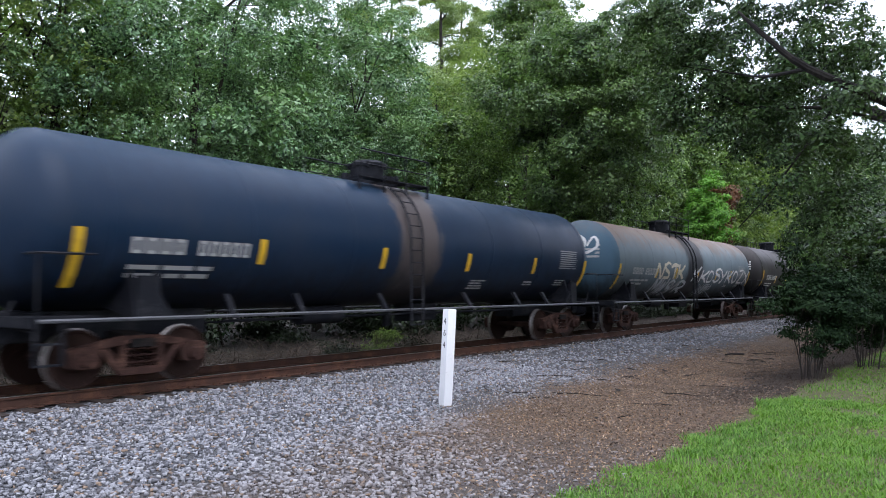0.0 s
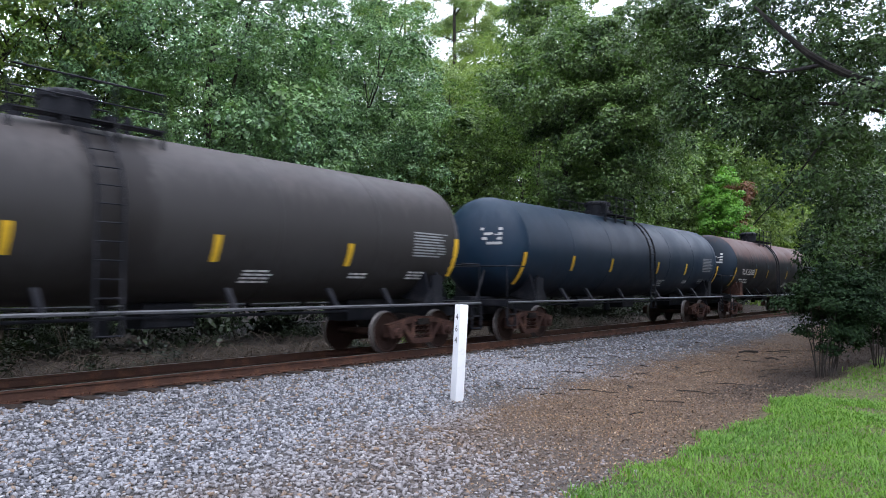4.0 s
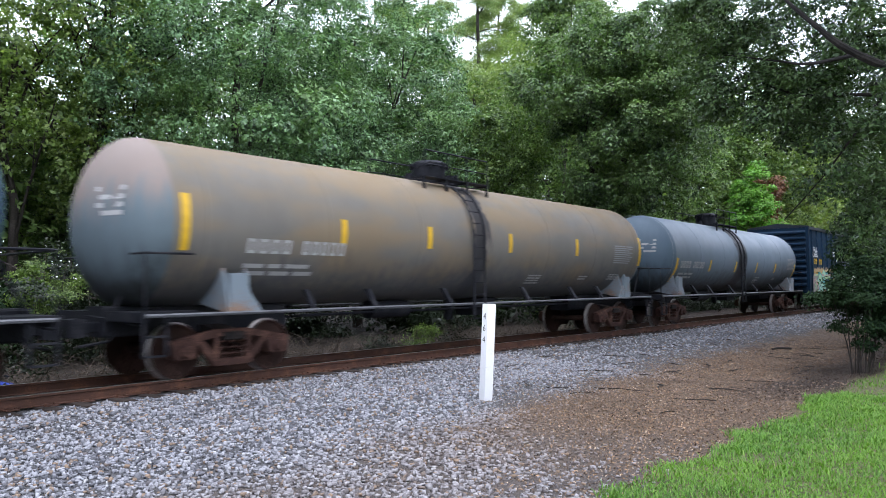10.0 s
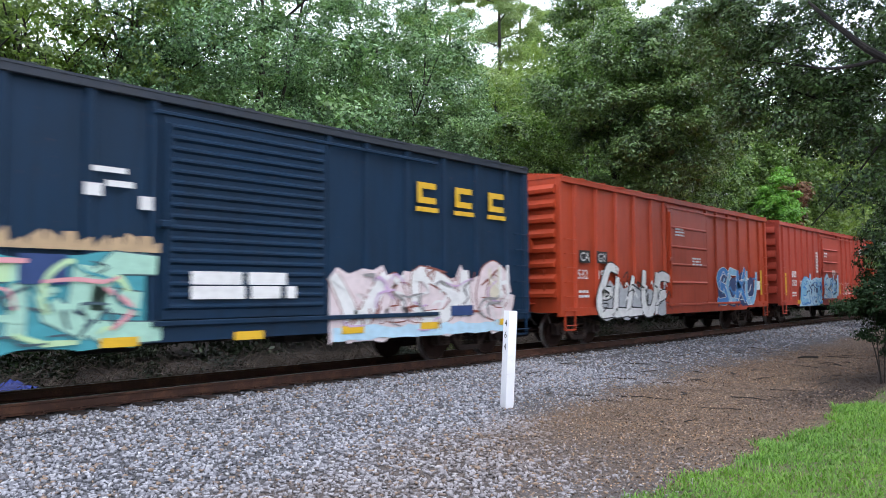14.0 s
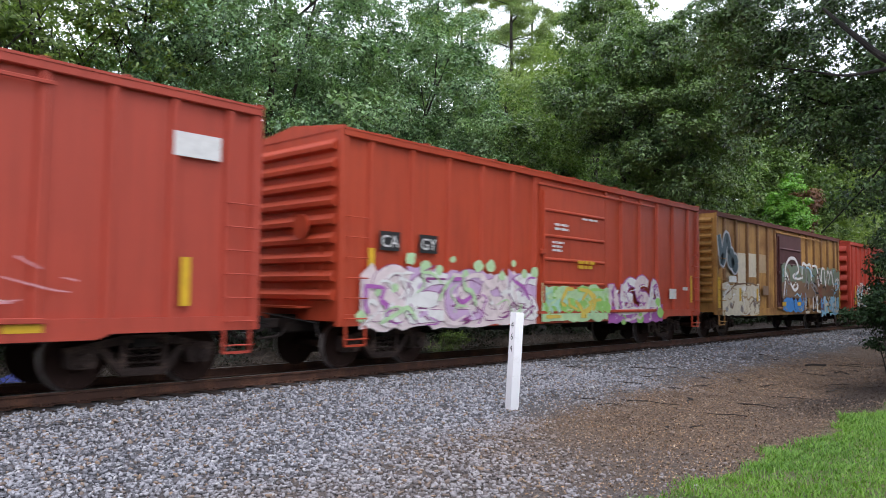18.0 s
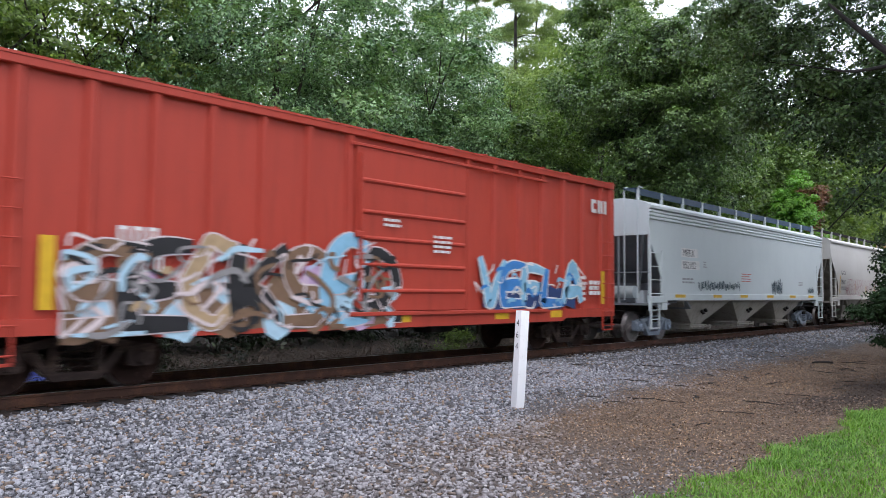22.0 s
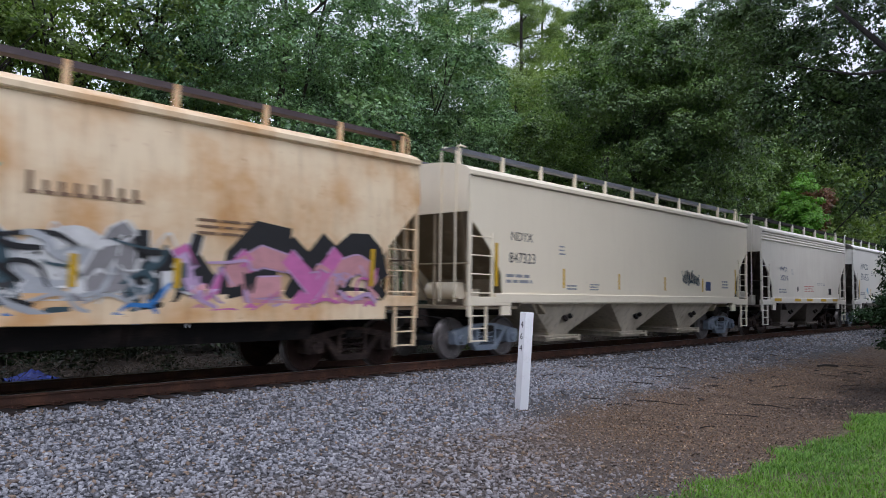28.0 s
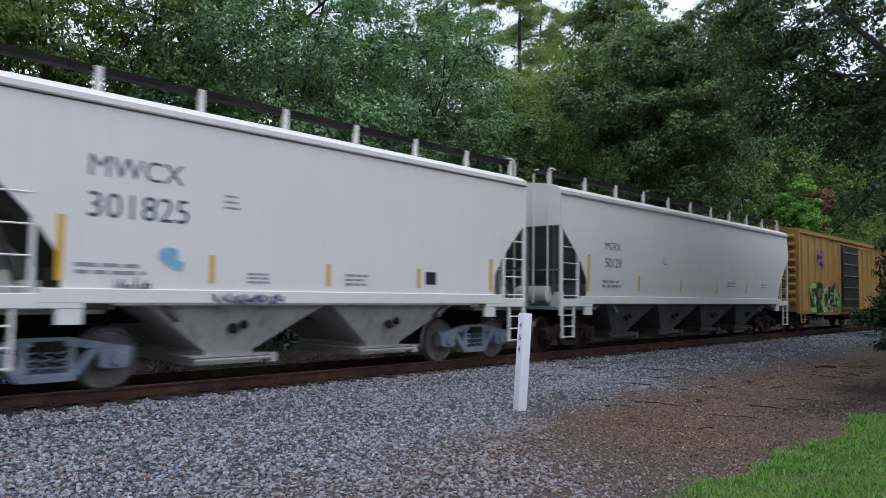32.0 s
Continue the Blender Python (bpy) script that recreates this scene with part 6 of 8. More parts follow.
def head_scrawl(car, y0, y1, z0, z1, mat, seed, n, w):
    """A looping tag sprayed on the dished head that faces the front of the train."""
    rng = random.Random(seed)
    pts = []
    for k in range(n * 5):
        a = 2 * math.pi * k / 5 + rng.uniform(-0.4, 0.4)
        q = rng.uniform(0.6, 1.2)
        pts.append((y0 + (y1 - y0) * ((k / 5 + 0.5) / n + 0.6 / n * q * math.cos(a)), z0 + (z1 - z0) * (0.5 + 0.5 * q * math.sin(a))))
    s = Shape()
    ribbon(s, spline(pts, 4), w, lambda z: 0.0, 0.0)
    for i in range(len(s.v)):
        y, z = s.v[i][0], s.v[i][2]
        r = min(0.99, math.hypot(y, z - TANK_Z) / TANK_R)
        s.v[i] = (-TANK_HALF - HEAD[0] + 0.78 - 0.78 * math.sqrt(1 - r * r) - 0.012, y, z)
    part("tag", s, mat, car, "white looping tag on the tank head")


def build_tanks():
    a = [147.18 - 19.08 * (8 - k) for k in range(1, 8)] + [146.8]
    P = tank_paint
    navy = P("navy_tank_paint", (0.006, 0.02, 0.047), (0.012, 0.036, 0.072), (0.09, 0.075, 0.07), 0.36, 3.0, 4.3, 0.6, 0.75, low_tone=(0.004, 0.005, 0.007))
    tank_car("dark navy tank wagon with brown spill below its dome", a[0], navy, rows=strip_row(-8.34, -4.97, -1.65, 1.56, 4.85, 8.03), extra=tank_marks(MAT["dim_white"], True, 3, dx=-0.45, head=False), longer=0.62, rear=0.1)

    def tags(car, yf):
        tank_marks(MAT["dim_white"], True, 13)(car, yf)
        piece(car, "NSTK", -4.8, -1.6, 1.95, 2.6, yf, [PAINT["cream"]], None, 0.14, 0, 21, "cream sprayed letters on the tank side", 0.1)
        piece(car, "MWS", -4.5, -2.3, 1.32, 1.9, yf, [PAINT["silver"]], PAINT["smoke"], 0.1, 0.05, 22, "faded silver sprayed letters")
        piece(car, "MR", -2.65, -1.0, 1.36, 1.88, yf, [PAINT["smoke"], PAINT["silver"]], None, 0.13, 0, 23, "faded grey sprayed letters")
        piece(car, "KKOSYKOZX", -0.4, 8.35, 1.84, 2.48, yf, [PAINT["white"]], PAINT["smoke"], 0.1, 0.025, 24, "row of white sprayed letters on the tank side", 0.12)
        scrawl(car, 1.0, 3.0, 1.32, 1.78, yf, PAINT["silver"], 26, 7, 0.045, "pale thin sprayed tag")
        head_scrawl(car, -1.0, 0.2, 2.75, 3.5, PAINT["white"], 25, 3, 0.11)
    grey_rust = P("weathered_grey_tank_paint", (0.14, 0.18, 0.2), (0.2, 0.14, 0.1), (0.026, 0.026, 0.028), 0.5, 2.9, 3.9, 0.85, 1.05, at=-0.2)
    head_blue = P("weathered_blue_head_paint", (0.07, 0.13, 0.18), (0.13, 0.13, 0.13), (0.03, 0.03, 0.03), 0.5, 3.0, 4.2, 0.6)
    tank_car("weathered grey tank wagon with rusted top and white graffiti", a[1], grey_rust, head_blue, rows=strip_row(-8.26, -4.69, -2.56, 0.22, 2.83, 5.13, 8.39), extra=tags, longer=0.5, rear=0.43)

    black = P("brownish_black_tank_paint", (0.035, 0.033, 0.033), (0.09, 0.08, 0.078), (0.02, 0.018, 0.018), 0.42, 2.9, 4.2, 0.75, 0.5)
    tank_car("dusty black tank wagon with white stencils", a[2], black, rows=strip_row(-7.62, -4.61, -2.07, 1.25, 4.4, 7.9, end=(1.74, 2.63), mid=(1.9, 2.36)), extra=tank_marks(MAT["white"], True, 33, dx=0.25), longer=-0.06)
    blueblack = P("dark_blue_tank_paint", (0.009, 0.024, 0.046), (0.036, 0.056, 0.08), (0.02, 0.02, 0.022), 0.38, 3.0, 4.3, 0.7, 0.0, low_tone=(0.006, 0.007, 0.01))
    tank_car("dark blue tank wagon with faint stencils", a[3], blueblack, rows=strip_row(-8.0, -5.2, -2.49, 1.48, 4.42, 8.32), extra=tank_marks(MAT["dim_white"], False, 43), rear=0.2, lad=0.62)

    def owner(car, yf):
        tank_marks(MAT["white"], True, 53, words="TILX 253580")(car, yf)
        bars(car, [(6.58, 1.63, 0.77, 0.26)], MAT["dim_white"], lambda z: yf(z) - 0.006)
        strips(car, [(x, 2.5, 2.68, 0.13) for x in (-4.58, -2.3, 1.8, 5.16)], PAINT["ink"], lambda z: yf(z) - 0.004, "faded upper half of a strip")
    rustblack = P("black_tank_paint_rusted_top", (0.012, 0.013, 0.017), (0.11, 0.065, 0.055), (0.03, 0.024, 0.022), 0.45, 2.75, 3.3, 0.92, 0.42)
    tank_car("black tank wagon with reddish brown rusted top", a[4], rustblack, P("navy_head_paint", (0.016, 0.028, 0.045), (0.06, 0.04, 0.038), (0.02, 0.02, 0.02), 0.45, 3.6, 4.2, 0.8), rows=strip_row(-7.98, -4.58, -2.3, 1.8, 5.16, 8.35), extra=owner, stain=MAT["truck_rust"], cap=1, rear=0.35)

    def wild(car, yf):
        tank_marks(MAT["dim_white"], True, 63)(car, yf)
        root = smear(car, -0.35, 3.75, 1.26, 2.32, yf, PAINT["black"], 64, 0.1, 0.004, "black ground of a graffiti piece")
        piece(car, "FWER", -0.3, 3.65, 1.34, 2.24, yf, [PAINT["smoke"], PAINT["ink"], PAINT["cream"], PAINT["silver"]], PAINT["black"], 0.16, 0.05, 65, "black and silver graffiti piece")
        sprayed_lines(car, [[(-0.3, 1.5), (0.3, 1.36), (1.2, 1.5), (2.2, 1.32), (3.4, 1.5), (3.6, 2.0), (3.1, 2.28), (2.6, 1.9)], [(0.0, 2.2), (0.7, 1.9), (1.3, 2.22), (1.8, 1.7), (2.5, 2.2)]], 0.05, yf, PAINT["silver"], 0.018, "thin silver sprayed lines")
        smear(car, -3.95, -1.5, 1.5, 2.14, yf, PAINT["silver"], 66, 0.14, 0.004, "pale sprayed cloud")
        piece(car, "MOES", -3.8, -1.65, 1.56, 2.06, yf, [PAINT["cream"]], PAINT["silver"], 0.13, 0.02, 67, "small cream graffiti letters")
    light = P("pale_grey_tank_paint", (0.12, 0.152, 0.185), (0.2, 0.23, 0.27), (0.018, 0.018, 0.02), 0.42, 2.7, 4.2, 0.7, 1.75, at=0.95)
    tank_car("pale blue-grey tank wagon with black spilled middle and graffiti", a[5], light, P("blue_grey_head_paint", (0.06, 0.115, 0.16), (0.17, 0.21, 0.24), (0.02, 0.02, 0.02), 0.45, 2.6, 4.2, 0.7), rows=strip_row(-7.66, -4.25, -1.11, 1.02, 4.29, 7.64), extra=wild, longer=0.07, rear=-0.06, stain=surface("pale_blue_saddle", (0.2, 0.27, 0.32), (0.3, 0.33, 0.34), 0.7))

    olive = P("olive_brown_weathered_tank_paint", (0.165, 0.157, 0.138), (0.23, 0.17, 0.096), (0.035, 0.035, 0.04), 0.5, 3.2, 4.1, 0.6, 0.28, low_tone=(0.07, 0.075, 0.085), mottle=0.7)
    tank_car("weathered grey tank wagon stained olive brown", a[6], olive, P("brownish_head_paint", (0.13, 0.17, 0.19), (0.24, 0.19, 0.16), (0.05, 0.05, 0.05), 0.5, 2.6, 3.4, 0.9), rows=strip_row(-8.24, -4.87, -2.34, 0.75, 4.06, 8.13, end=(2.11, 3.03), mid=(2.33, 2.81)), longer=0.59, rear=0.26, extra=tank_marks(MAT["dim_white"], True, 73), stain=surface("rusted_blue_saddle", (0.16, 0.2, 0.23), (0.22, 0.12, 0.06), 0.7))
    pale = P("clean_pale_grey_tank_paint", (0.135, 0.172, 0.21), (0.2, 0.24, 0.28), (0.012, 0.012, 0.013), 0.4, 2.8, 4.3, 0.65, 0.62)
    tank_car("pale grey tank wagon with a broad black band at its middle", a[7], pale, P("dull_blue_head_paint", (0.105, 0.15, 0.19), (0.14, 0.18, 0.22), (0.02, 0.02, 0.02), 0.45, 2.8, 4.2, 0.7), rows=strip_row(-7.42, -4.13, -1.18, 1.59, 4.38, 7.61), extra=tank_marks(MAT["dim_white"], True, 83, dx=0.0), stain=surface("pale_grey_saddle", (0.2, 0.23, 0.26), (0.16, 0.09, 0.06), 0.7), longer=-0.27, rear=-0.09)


build_tanks()


# ---- box wagons ----
def box_car(label, aL, aR, side, end, roof, deco=None, ribs=9, slats=6, door_mat=None, bogie=None, wheel=None, post_mat=None, sill_low=0.78, gap=0.97):
    L = aR - aL
    a0 = 0.5 * (aL + aR)
    car = thing("box_car", label, "box wagon", "train of freight wagons", at=pose(a0, TRACK, 0))
    RUNNING.append((car, a0))
    H = L / 2
    dark = MAT["steel_dark"]
    part("body", Shape().box(-H + 0.04, H - 0.04, -1.52, 1.52, 1.05, 4.45), side, car)
    fascia = Shape()
    for s in (-1, 1):
        fascia.box(-H, H, min(s * 1.51, s * 1.62), max(s * 1.51, s * 1.62), 4.42, 4.58, 0.012)
    part("eaves_plate", fascia, roof, car)
    rf = Shape().prism_x([(-1.63, 4.58), (-1.63, 4.54), (1.63, 4.54), (1.63, 4.58), (0.0, 4.78)], -H - 0.02, H + 0.02)
    part("roof", rf, roof, car)
    rib = Shape().prism_x([(-1.62, 4.59), (-1.62, 4.615), (0, 4.815), (1.62, 4.615), (1.62, 4.59), (0, 4.79)], -0.03, 0.03).mesh("roof_rib", roof)
    n = int(L / 1.1)
    for k in range(n + 1):
        part("roof_rib", rib, None, car, at=pose(-H + 0.05 + (L - 0.1) * k / n, 0, 0))
    # side posts outside the doorway
    post = Shape().loft([[(-0.085, 0.0, z), (-0.05, -0.075, z), (0.05, -0.075, z), (0.085, 0.0, z)] for z in (1.02, 4.43)]).mesh("side_post", post_mat or side)
    xs = []
    for e in (-1, 1):
        xs.append(e * 1.68)
        x = 2.62
        while x < H - 0.35:
            xs.append(e * x)
            x += gap
        xs.append(e * (H - 0.1))
    for x in xs:
        part("side_post", post, None, car, at=pose(x, -1.52, 0))
        part("side_post", post, None, car, at=pose(x, 1.52, 0, 0, 0, 180))
    for s in (-1, 1):
        y = lambda a, b: (min(s * a, s * b), max(s * a, s * b))
        sl = Shape().prism([(-H, 1.08), (-H, 0.86), (-H + 2.4, 0.86), (-H + 2.6, sill_low), (H - 2.6, sill_low), (H - 2.4, 0.86), (H, 0.86), (H, 1.08)], *y(1.5, 1.6))
        part("side_sill", sl, side, car)
        d = Shape().box(-1.58, 1.58, *y(1.52, 1.61), 1.12, 4.24)
        door = part("door", d, door_mat or side, car)
        for z in [1.22 + (4.16 - 1.22) * (k + 0.5) / slats for k in range(slats)] if isinstance(slats, int) else slats:
            w = 0.05
            r = Shape().loft([[(x, s * 1.61, z - w), (x, s * 1.65, z - w * 0.3), (x, s * 1.65, z + w * 0.3), (x, s * 1.61, z + w)] for x in (-1.5, 1.5)])
            part("door_rib", r, door_mat or side, door)
        lock = Shape().box(-1.5, -1.44, *y(1.61, 1.68), 1.3, 4.1, 0.01).box(-1.62, -1.42, *y(1.61, 1.69), 2.5, 2.62, 0.02)
        part("door_lock_bar", lock, door_mat or side, door)
        tr = Shape().box(-1.7, 4.6, *y(1.6, 1.66), 1.02, 1.1, 0.01).box(-1.7, 4.6, *y(1.6, 1.64), 4.23, 4.29, 0.01)
        part("door_track", tr, side, car)
    # corrugated ends
    step = (4.38 - 1.2) / ribs
    er = Shape().loft([[(0.0, y, -step * 0.3), (-0.11, y, -step * 0.2), (-0.12, y, step * 0.04), (0.0, y, step * 0.36)] for y in (-1.44, 1.44)]).mesh("end_rib", end)
    for e in (-1, 1):
        pl = Shape().box(min(e * (H - 0.04), e * H), max(e * (H - 0.04), e * H), -1.5, 1.5, 0.95, 4.5)
        pl.prism_x([(-1.5, 4.5), (1.5, 4.5), (1.5, 4.56), (0, 4.74), (-1.5, 4.56)], min(e * (H - 0.04), e * H), max(e * (H - 0.04), e * H))
        p = part("end_wall", pl, end, car)
        for k in range(ribs):
            part("end_rib", er, None, p, at=pose(e * H, 0, 1.25 + step * (k + 0.5), 0, 0, 0 if e < 0 else 180))
        for s in (-1, 1):
            cp = Shape().box(min(e * (H - 0.1), e * (H + 0.02)), max(e * (H - 0.1), e * (H + 0.02)), min(s * 1.46, s * 1.6), max(s * 1.46, s * 1.6), 0.86, 4.54, 0.012)
            part("corner_post", cp, side, car)
        ladder(car, min(e * (H - 0.62), e * (H - 0.12)), max(e * (H - 0.62), e * (H - 0.12)), -1.67, 0.62, 2.9, 0.4, side, 0.014, False)
        st = Shape()
        for x in (e * (H - 0.62), e * (H - 0.14)):
            st.box(x - 0.02, x + 0.02, -1.62, -1.58, 0.5, 1.02)
        st.box(min(e * (H - 0.62), e * (H - 0.14)), max(e * (H - 0.62), e * (H - 0.14)), -1.63, -1.57, 0.48, 0.52)
        part("sill_step", st, side, car)
        pf = Shape().box(min(e * H, e * (H + 0.35)), max(e * H, e * (H + 0.35)), -0.75, 0.75, 1.18, 1.22)
        for y in (-1.1, -0.5):
            pf.tube([(e * (H + 0.07), y, 1.5), (e * (H + 0.07), y, 2.6)], 0.014, 5)
        part("end_platform", pf, end, car)
        ec = Shape().box(min(e * (H - 0.5), e * (H + 0.25)), max(e * (H - 0.5), e * (H + 0.25)), -0.3, 0.3, 0.7, 1.05, 0.03)
        part("draft_sill", ec, dark, car)
        add_coupler(car, e * (H + 0.15), e, dark)
        add_bogie(car, e * (H - 1.65), a0, bogie or MAT["truck_dark"], wheel or MAT["wheel_rust"])
    bw = Shape().lathe_y([(-0.02, 0.24), (0.02, 0.24)], 0, 0, 18)
    part("brake_wheel", bw, end, car, at=Matrix.Translation((-H - 0.14, -0.55, 2.75)) @ Matrix.Rotation(radians(90), 4, "Z"))
    uf = Shape().box(-H + 1, H - 1, -0.3, 0.3, 0.72, 1.05, 0.03)
    for k in range(9):
        x = -H + 2.9 + (L - 5.8) * k / 8
        uf.box(x - 0.05, x + 0.05, -1.5, 1.5, 0.85, 1.05)
    uf.tube([(-2.4, -0.6, 0.8), (-1.5, -0.6, 0.8)], 0.2, 12)
    uf.tube([(-H + 3, -0.75, 0.72), (H - 3, -0.75, 0.72)], 0.025, 6)
    uf.box(1.2, 1.9, -0.9, -0.4, 0.6, 0.9, 0.03)
    part("underframe", uf, dark, car)
    if deco:
        deco(car, H)
    return car


def low_strips(car, xs, w=0.5, z=0.9, h=0.17, yf=lambda z: -1.604):
    for x in xs:
        part("reflective_strip", Shape().add([(x, yf(z), z), (x + w, yf(z), z), (x + w, yf(z + h), z + h), (x, yf(z + h), z + h)], [(0, 1, 2, 3)]), MAT["yellow"], car, "yellow reflective strip")


POST_Y = lambda z: -1.6  # face of the side posts


def build_boxes():
    C = car_paint
    blue = C("dark_blue_boxcar_paint", (0.007, 0.026, 0.058), (0.01, 0.022, 0.04), 0.5, 0.6, 0.4, (0.1, 0.05, 0.03), gloss=0.2)

    def d1(car, H):
        bars(car, glyphs(-7.0, 2.55, 0.72, 0.29, 2, 5) + glyphs(-5.82, 2.53, 0.66, 0.29, 2, 6) + glyphs(-7.04, 2.0, 0.82, 0.28, 3, 7) + glyphs(-5.85, 2.0, 0.88, 0.28, 3, 8), MAT["yellow"], POST_Y, "yellow stencilled lettering")
        big = []
        for k, x in enumerate((4.0, 5.2, 6.38)):
            big += [(x, 3.38, 0.15, 0.44), (x + 0.15, 3.69, 0.42, 0.13), (x + 0.15, 3.38, 0.42, 0.13), (x - 0.04, 3.2, 0.68, 0.1)]
        bars(car, big, MAT["yellow"], POST_Y, "big yellow lettering drawn as plain blocks")
        smear(car, -7.3, -6.1, 0.8, 1.95, POST_Y, PAINT["smoke"], 40, 0.1, 0.003, "grey-brown sprayed ground")
        smear(car, -6.3, -1.75, 0.76, 2.06, POST_Y, PAINT["teal"], 41, 0.08, 0.003, "dark teal sprayed ground")
        piece(car, "SOTNE", -6.35, -1.75, 0.8, 1.98, POST_Y, [PAINT["mint"], PAINT["mint"], PAINT["pale_green"]], PAINT["ink"], 0.36, 0.025, 43, "large mint green graffiti with orange fade", 0.05, soft=False)
        sprayed_lines(car, [[(-7.2, 1.5), (-6.9, 1.7), (-6.6, 1.4), (-6.4, 1.6)], [(-6.7, 0.95), (-6.3, 1.2), (-6.1, 0.9)], [(-2.4, 1.6), (-2.0, 1.3), (-2.3, 1.0)]], 0.08, POST_Y, PAINT["rose"], 0.022, "pink sprayed lines")
        smear(car, 1.65, 7.15, 0.66, 1.9, POST_Y, PAINT["blush"], 42, 0.2, 0.003, "cream sprayed ground")
        piece(car, "VADIO", 1.75, 7.05, 0.86, 1.98, POST_Y, [PAINT["white"], PAINT["blush"], PAINT["white"]], PAINT["brick"], 0.34, 0.03, 44, "white outlined graffiti letters", 0.0)
        smear(car, 1.7, 7.1, 0.62, 0.86, POST_Y, PAINT["pale_sky"], 46, 0.2, 0.02, "pale blue sprayed strip")
        piece(car, "WH", 6.35, 7.1, 1.3, 2.1, POST_Y, [PAINT["cream"], PAINT["white"]], None, 0.1, 0, 47, "small white sprayed figure", 0.0, 0.022)
        s = Shape()
        for k in range(26):
            q = -7.1 + 5.4 * k / 25
            s.add([(q, -1.6075, 2.12), (q + 0.24, -1.6075, 2.12), (q + 0.2, -1.6075, 2.34 + 0.08 * math.sin(3 * k)), (q + 0.03, -1.6075, 2.3 + 0.1 * math.sin(5 * k))], [(0, 1, 2, 3)])
        part("graffiti_fade", s, PAINT["tan"], car, "orange sprayed fade", kind="stuff")
        scribble(car, -7.2, -1.8, 0.85, 1.95, POST_Y, [PAINT["teal"], PAINT["pale_green"], PAINT["ink"], PAINT["rose"]], 301, 9, 0.07, 0.03)
        scribble(car, 1.8, 7.0, 0.75, 1.85, POST_Y, [PAINT["white"], PAINT["lilac"], PAINT["smoke"]], 302, 9, 0.06, 0.03)
        for x, z, w, h in ((-4.71, 1.18, 0.76, 0.53), (-3.52, 1.64, 0.61, 0.41), (5.0, 1.0, 0.75, 0.22)):
            part("patch", Shape().add([(x, -1.632, z), (x + w, -1.632, z), (x + w, -1.632, z + h), (x, -1.632, z + h)], [(0, 1, 2, 3)]), PAINT["navy"], car, "dark blue repaint patch")
        piece(car, "VUL", -7.05, -6.2, 3.22, 3.5, POST_Y, [PAINT["silver"]], None, 0.09, 0, 45, "small pale sprayed letters")
        piece(car, "LWEEL", -7.2, -6.1, 2.92, 3.2, POST_Y, [PAINT["silver"]], None, 0.09, 0, 48, "small pale sprayed letters")
        bars(car, block(-1.1, 1.42, 2.2, 0.46, 2, 3, 0.9, 2), PAINT["white"], lambda z: -1.66, "white letters sprayed across the door")
        bars(car, [(-2.6, 3.25, 0.5, 0.08), (-2.4, 3.05, 0.4, 0.09), (-2.7, 2.9, 0.25, 0.18), (-1.9, 2.75, 0.2, 0.2)], MAT["white"], POST_Y)
        bars(car, glyphs(-1.2, 4.48 - 0.35, 0.9, 0.16, 6, 4), MAT["dim_white"], POST_Y)
        low_strips(car, [-7.26, -4.56, -2.45, -0.31, 1.94, 4.04, 6.69], 0.55, 0.75, 0.14, lambda z: -1.634)
    box_car("dark blue box wagon with mint and white graffiti", 156.74, 172.62, blue, blue, C("blue_black_roof", (0.018, 0.026, 0.04), (0.05, 0.05, 0.05), 0.5), d1, 10, 17, gap=1.13)

    orange = C("orange_red_boxcar_paint", (0.42, 0.053, 0.014), (0.32, 0.047, 0.019), 0.5, 0.45, 0.35)

    def d2(car, H):
        letters("car_number", "532", 0.36, -7.15, 1.86, POST_Y, MAT["white"], car, "white number 532")
        letters("car_number", "195", 0.36, -6.1, 1.86, POST_Y, MAT["white"], car, "white number 195")
        bars(car, block(-7.1, 1.35, 0.6, 0.25, 2, 3) + block(-6.1, 1.4, 0.5, 0.2, 2, 4), MAT["white"], POST_Y)
        for x, q in ((-7.05, "CA"), (-6.12, "GY")):
            part("panel", Shape().add([(x, -1.603, 2.3), (x + 0.58, -1.603, 2.3), (x + 0.58, -1.603, 2.64), (x, -1.603, 2.64)], [(0, 1, 2, 3)]), MAT["black"], car, "black lettering panel")
            letters("reporting_mark", q, 0.34, x + 0.29, 2.35, lambda z: -1.607, MAT["white"], car, "white letters " + q, "CENTER")
        smear(car, -5.9, -1.85, 0.74, 1.6, POST_Y, PAINT["silver"], 51, 0.3, 0.003, "pale sprayed ground")
        piece(car, "ELLUF", -6.0, -1.75, 0.76, 2.1, POST_Y, [PAINT["white"]], PAINT["black"], 0.32, 0.045, 53, "white graffiti letters with black outline", 0.2)
        smear(car, 2.5, 6.2, 0.95, 2.1, POST_Y, PAINT["navy"], 54, 0.15, 0.003, "dark blue sprayed ground")
        piece(car, "SOKU", 2.4, 6.3, 1.0, 2.25, POST_Y, [PAINT["blue"], PAINT["sky"]], PAINT["white"], 0.28, 0.03, 52, "blue graffiti letters")
        bars(car, [(6.35, 1.55, 0.65, 0.36)], MAT["white"], POST_Y, "white notice panel")
        strips(car, [(7.15, 1.35, 2.35, 0.2)], MAT["yellow"], POST_Y)
        bars(car, block(-1.1, 3.35, 0.8, 0.3, 3, 7) + block(0.2, 2.4, 0.9, 0.3, 3, 8), MAT["white"], lambda z: -1.66)
    box_car("orange-red box wagon with white and blue graffiti", 174.1, 189.97, orange, orange, orange, d2, 8, (1.79, 2.39, 2.98, 3.63), gap=1.13)

